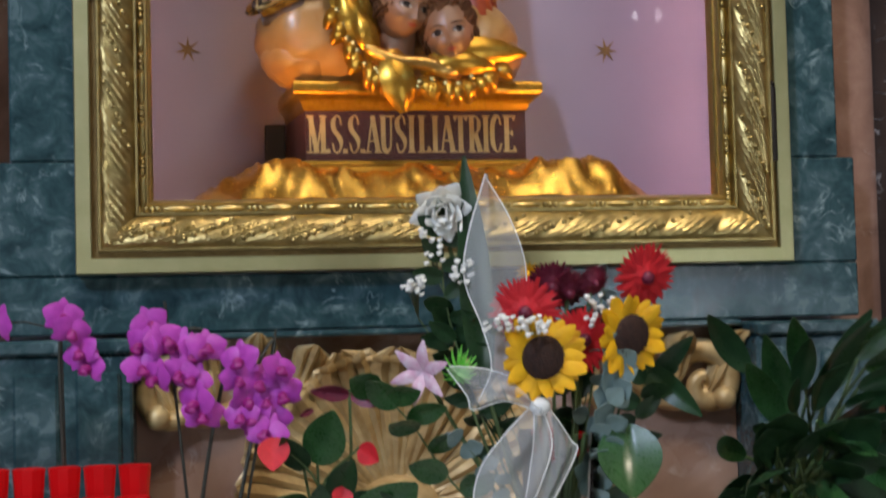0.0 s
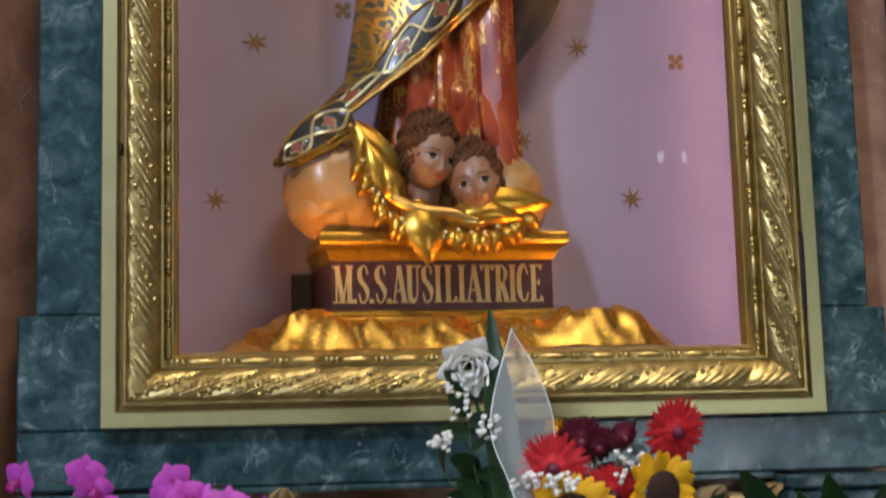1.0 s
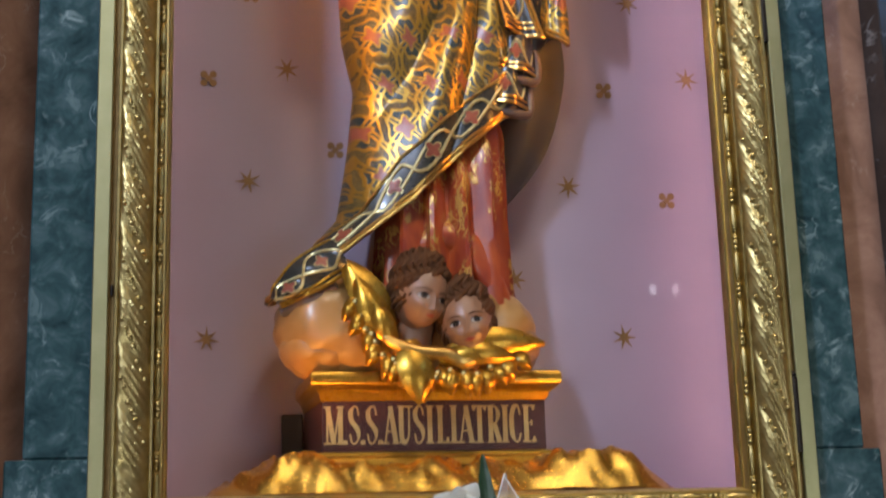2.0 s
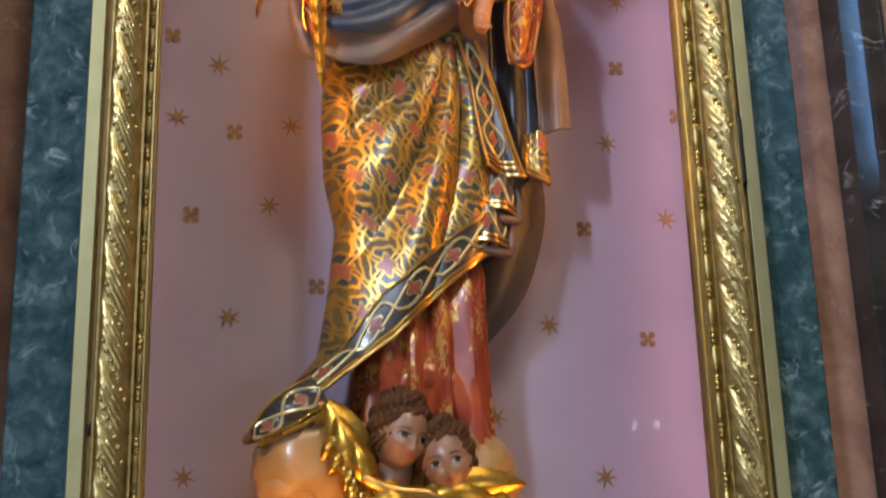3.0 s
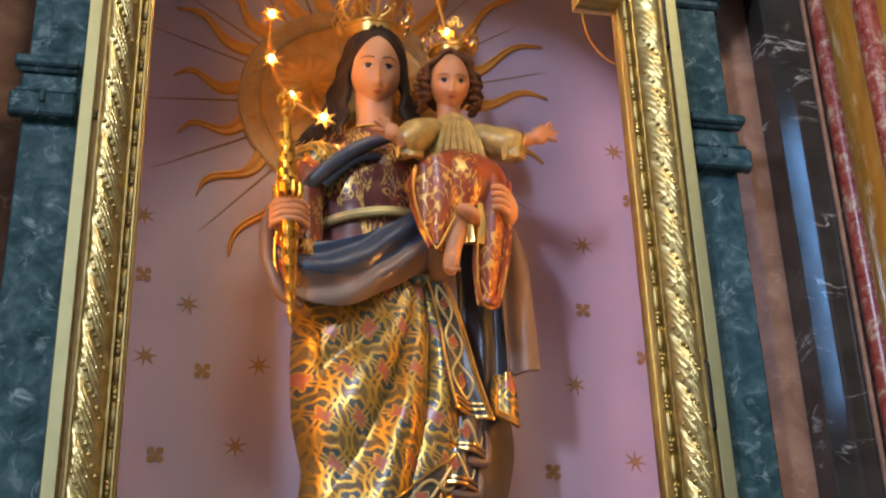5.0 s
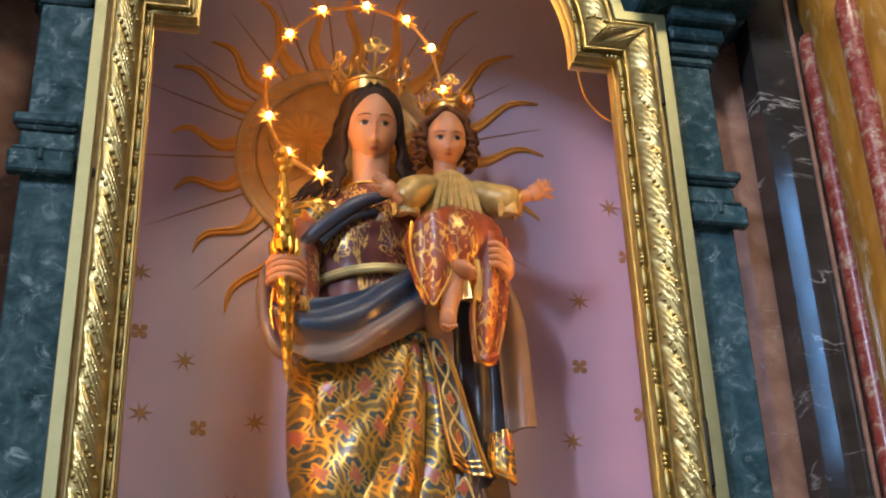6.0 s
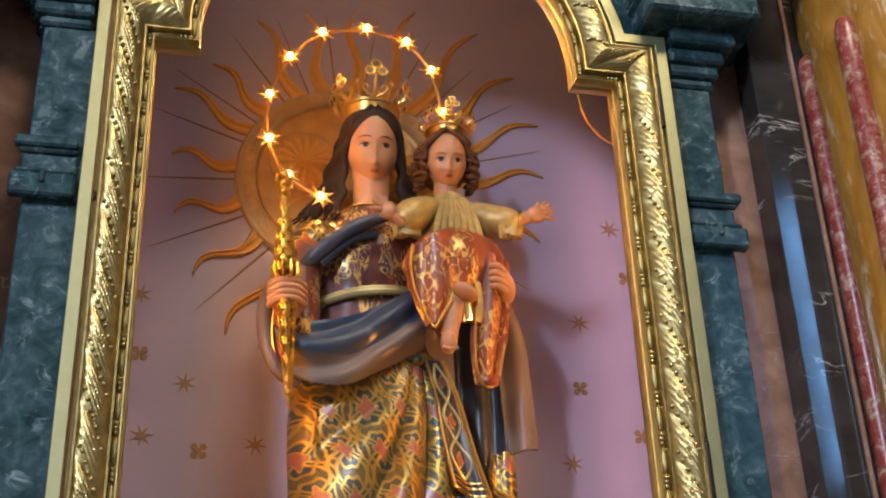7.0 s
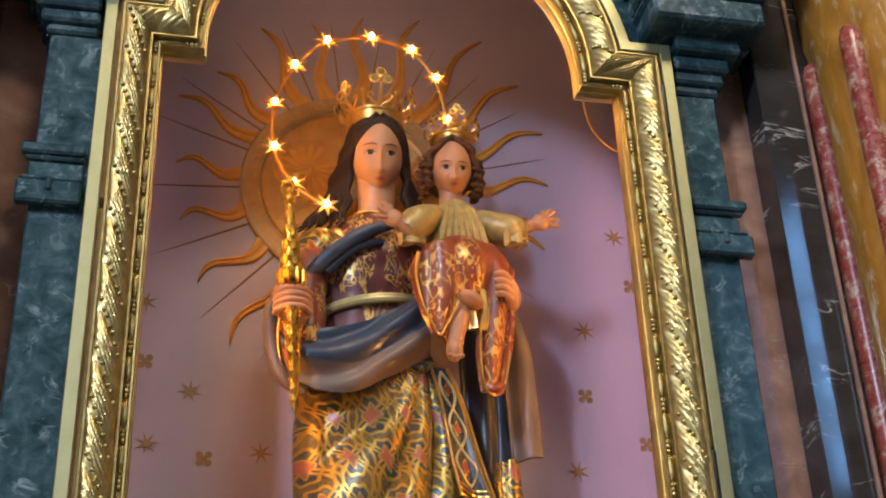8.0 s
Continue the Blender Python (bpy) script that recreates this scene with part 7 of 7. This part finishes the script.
def rnd_blooms(centres):
    return [(x, y + random.uniform(-0.015, 0.015), z, random.uniform(-45, 45), random.uniform(-25, 25), random.uniform(0.92, 1.12)) for x, y, z in centres]
orchid([(-0.80, -0.26, 1.14), (-0.806, -0.27, 1.35), (-0.808, -0.29, 1.56), (-0.79, -0.31, 1.62), (-0.76, -0.33, 1.56)],
       rnd_blooms([(-0.800, -0.31, 1.615), (-0.785, -0.33, 1.588), (-0.764, -0.335, 1.545), (-0.748, -0.335, 1.520), (-0.915, -0.31, 1.606)]), (-0.80, -0.26, TOP), "magenta orchid with few blooms on a dark stem", [(-0.80, -0.255, 1.1), (-0.81, -0.265, 1.64)])
orchid([(-0.565, -0.26, 1.14), (-0.53, -0.28, 1.36), (-0.50, -0.29, 1.53), (-0.55, -0.31, 1.585), (-0.63, -0.32, 1.56), (-0.64, -0.33, 1.50)],
       rnd_blooms([(-0.640, -0.32, 1.598), (-0.652, -0.33, 1.560), (-0.615, -0.325, 1.565), (-0.655, -0.34, 1.515), (-0.625, -0.345, 1.498), (-0.590, -0.335, 1.555), (-0.570, -0.33, 1.535), (-0.585, -0.34, 1.505), (-0.555, -0.34, 1.545), (-0.560, -0.345, 1.490), (-0.552, -0.35, 1.450), (-0.543, -0.35, 1.425), (-0.535, -0.33, 1.55)]),
       (-0.57, -0.26, TOP), "magenta orchid thick with blooms beside the rack", [(-0.56, -0.255, 1.1), (-0.612, -0.27, 1.64)])
orchid([(-0.50, -0.32, 1.14), (-0.45, -0.33, 1.38), (-0.405, -0.33, 1.55), (-0.43, -0.34, 1.53), (-0.46, -0.35, 1.45)],
       rnd_blooms([(-0.470, -0.35, 1.525), (-0.478, -0.36, 1.492), (-0.402, -0.35, 1.505), (-0.440, -0.36, 1.480), (-0.465, -0.36, 1.450), (-0.425, -0.365, 1.445), (-0.445, -0.37, 1.415), (-0.410, -0.365, 1.415), (-0.470, -0.365, 1.420), (-0.425, -0.37, 1.388), (-0.395, -0.355, 1.46)]),
       (-0.49, -0.32, TOP), "magenta orchid drooping before the gilded relief", [(-0.49, -0.31, 1.1), (-0.402, -0.325, 1.58)])

# anthurium with red spathes
ant = thing("anthurium", "potted anthurium with dark leaves and red spathes", "potted plant")
spathe = leaf_mesh("spathe", SCARLET, 0.06, 0.055, 0.1, 0.2)
for f, t in (((-0.415, -0.46, 1.385), (-0.420, -0.48, 1.325)), ((-0.26, -0.45, 1.36), (-0.225, -0.47, 1.335)), ((-0.29, -0.46, 1.29), (-0.30, -0.47, 1.25))):
    leaf_at(ant, spathe, f, t, 0.2, "spathe")
    part("stem", B(STEM).tube(lerp_path([f, (-0.33, -0.42, 1.28), (-0.33, -0.40, 1.12)], 12), 0.0025, 6), ant)
dry = leaf_mesh("spathe", WINE, 0.09, 0.035, 0.25, 0.5)
for f, t in (((-0.27, -0.40, 1.455), (-0.345, -0.40, 1.47)), ((-0.27, -0.40, 1.455), (-0.215, -0.41, 1.435)), ((-0.34, -0.41, 1.43), (-0.37, -0.42, 1.42))):
    leaf_at(ant, dry, f, t, 0.2, "faded_spathe")
part("stem", B(STEM).tube(lerp_path([(-0.27, -0.40, 1.465), (-0.275, -0.40, 1.30), (-0.33, -0.40, 1.12)], 14), 0.003, 6), ant)
for f, t, me2 in (((-0.335, -0.42, 1.33), (-0.30, -0.46, 1.44), broad), ((-0.36, -0.42, 1.32), (-0.40, -0.47, 1.40), deep), ((-0.31, -0.44, 1.26), (-0.27, -0.48, 1.35), deep), ((-0.36, -0.45, 1.25), (-0.44, -0.5, 1.29), broad), ((-0.30, -0.44, 1.24), (-0.20, -0.48, 1.28), deep), ((-0.38, -0.44, 1.24), (-0.47, -0.47, 1.24), broad), ((-0.34, -0.47, 1.20), (-0.33, -0.5, 1.31), deep), ((-0.27, -0.46, 1.20), (-0.16, -0.48, 1.30), broad), ((-0.40, -0.44, 1.20), (-0.36, -0.5, 1.27), deep)):
    leaf_at(ant, me2, f, t, 0.3)
    part("stem", B(STEM).tube([f, (-0.33, -0.41, 1.15)], 0.0028, 6), ant)
part("pot", B(CLAY).lathe((-0.33, -0.40, TOP), [(0.05, 0), (0.065, 0.13), (0.07, 0.13), (0.07, 0.145), (0.062, 0.145), (0.06, 0.12)], 24), ant, "dark plastic pot")

# peace lily with long arching leaves
pl = thing("peace_lily", "leafy green peace lily in a dark pot", "potted plant")
PX, PY = 0.66, -0.32
part("pot", B(CLAY).lathe((PX, PY, TOP), [(0.08, 0), (0.105, 0.17), (0.112, 0.17), (0.112, 0.19), (0.1, 0.19), (0.098, 0.15)], 28), pl, "dark plastic pot")
random.seed(31)
TIPS = [(0.445, -0.33, 1.60, 1.50), (0.62, -0.40, 1.60, 1.50), (0.70, -0.45, 1.60, 1.45), (0.78, -0.42, 1.60, 1.52), (0.88, -0.38, 1.60, 1.55), (0.98, -0.36, 1.54, 1.53), (0.56, -0.45, 1.48, 1.42), (0.50, -0.42, 1.40, 1.40),
        (0.70, -0.50, 1.36, 1.46), (0.62, -0.50, 1.34, 1.40), (0.82, -0.46, 1.44, 1.47), (0.86, -0.44, 1.36, 1.42), (0.94, -0.36, 1.42, 1.44), (0.54, -0.46, 1.26, 1.32), (0.46, -0.42, 1.28, 1.33), (0.74, -0.50, 1.28, 1.38), (0.67, -0.46, 1.52, 1.48), (0.60, -0.30, 1.55, 1.42), (0.80, -0.30, 1.58, 1.45), (0.40, -0.40, 1.36, 1.36), (0.58, -0.52, 1.22, 1.30), (0.80, -0.50, 1.24, 1.34), (0.38, -0.44, 1.25, 1.28), (0.48, -0.48, 1.22, 1.26), (0.64, -0.44, 1.56, 1.46), (0.74, -0.40, 1.56, 1.50), (0.58, -0.42, 1.38, 1.36), (0.66, -0.52, 1.28, 1.36), (0.78, -0.48, 1.38, 1.40), (0.70, -0.52, 1.20, 1.30), (0.90, -0.42, 1.50, 1.46), (0.52, -0.38, 1.52, 1.42), (0.86, -0.46, 1.26, 1.34), (0.62, -0.54, 1.24, 1.28)]
for k, (x, y, zt, zk) in enumerate(TIPS):
    tip = Vector((x, y, zt))
    foot = Vector((PX + 0.03 * math.sin(k * 2.3), PY + 0.03 * math.cos(k * 2.3), TOP + 0.17))
    knee = foot.lerp(tip, 0.48)
    knee.z = min(zk, zt + 0.02) - 0.06 if k % 3 else zk - 0.03
    part("stalk", B(STEM).tube(lerp_path([foot, foot.lerp(knee, 0.55) + Vector((0, 0, 0.03)), knee], 10), 0.0035, 6), pl)
    leaf_at(pl, narrow if k % 2 else narrow_deep, knee, tip, 0.5 * math.sin(k * 1.9))
wide_deep = leaf_mesh("leaf", DEEPLEAF, 0.22, 0.13, 0.30, 0.3, 14)
for k in range(22):
    a = 2.39996 * k
    foot = Vector((PX - 0.05 + 0.04 * math.cos(a), PY - 0.02, TOP + 0.18))
    tip = Vector((0.42 + 0.46 * ((k * 7) % 22) / 21, -0.40 - 0.14 * ((k * 5) % 9) / 8, 1.24 + 0.20 * ((k * 3) % 11) / 10))
    knee = foot.lerp(tip, 0.45) + Vector((0, 0, 0.03))
    part("stalk", B(STEM).tube([foot, foot.lerp(knee, 0.5) + Vector((0, 0, 0.015)), knee], 0.0035, 6), pl)
    leaf_at(pl, wide_deep, knee, tip, 0.6 * math.sin(k * 1.3))
lone = thing("long_leaf", "long dark leaf arching behind the bouquet", "leaf")
leaf_at(lone, narrow_deep, (0.30, -0.36, 1.50), (0.425, -0.40, 1.40), 0.2)
leaf_at(lone, narrow_deep, (0.33, -0.36, 1.45), (0.40, -0.40, 1.56), 0.2)
part("stem", B(STEM).tube([(VX, VY, 1.1), (0.24, -0.38, 1.35), (0.30, -0.36, 1.50)], 0.003, 6), lone)

# two hall lamps far behind the camera, seen in the glass
for x in (2.36, 2.52):
    l = thing("hall_lamp", "frosted globe lamp hanging in the hall", "lamp", (x, -5.9, 3.56), "hall lamps")
    part("globe", B(LAMP).ball((0, 0, 0), (0.022, 0.022, 0.04), 14, 10), l)
    part("rod", B(IRON).tube([(0, 0, 0.038), (0, 0, 5.44)], 0.006, 6), l)
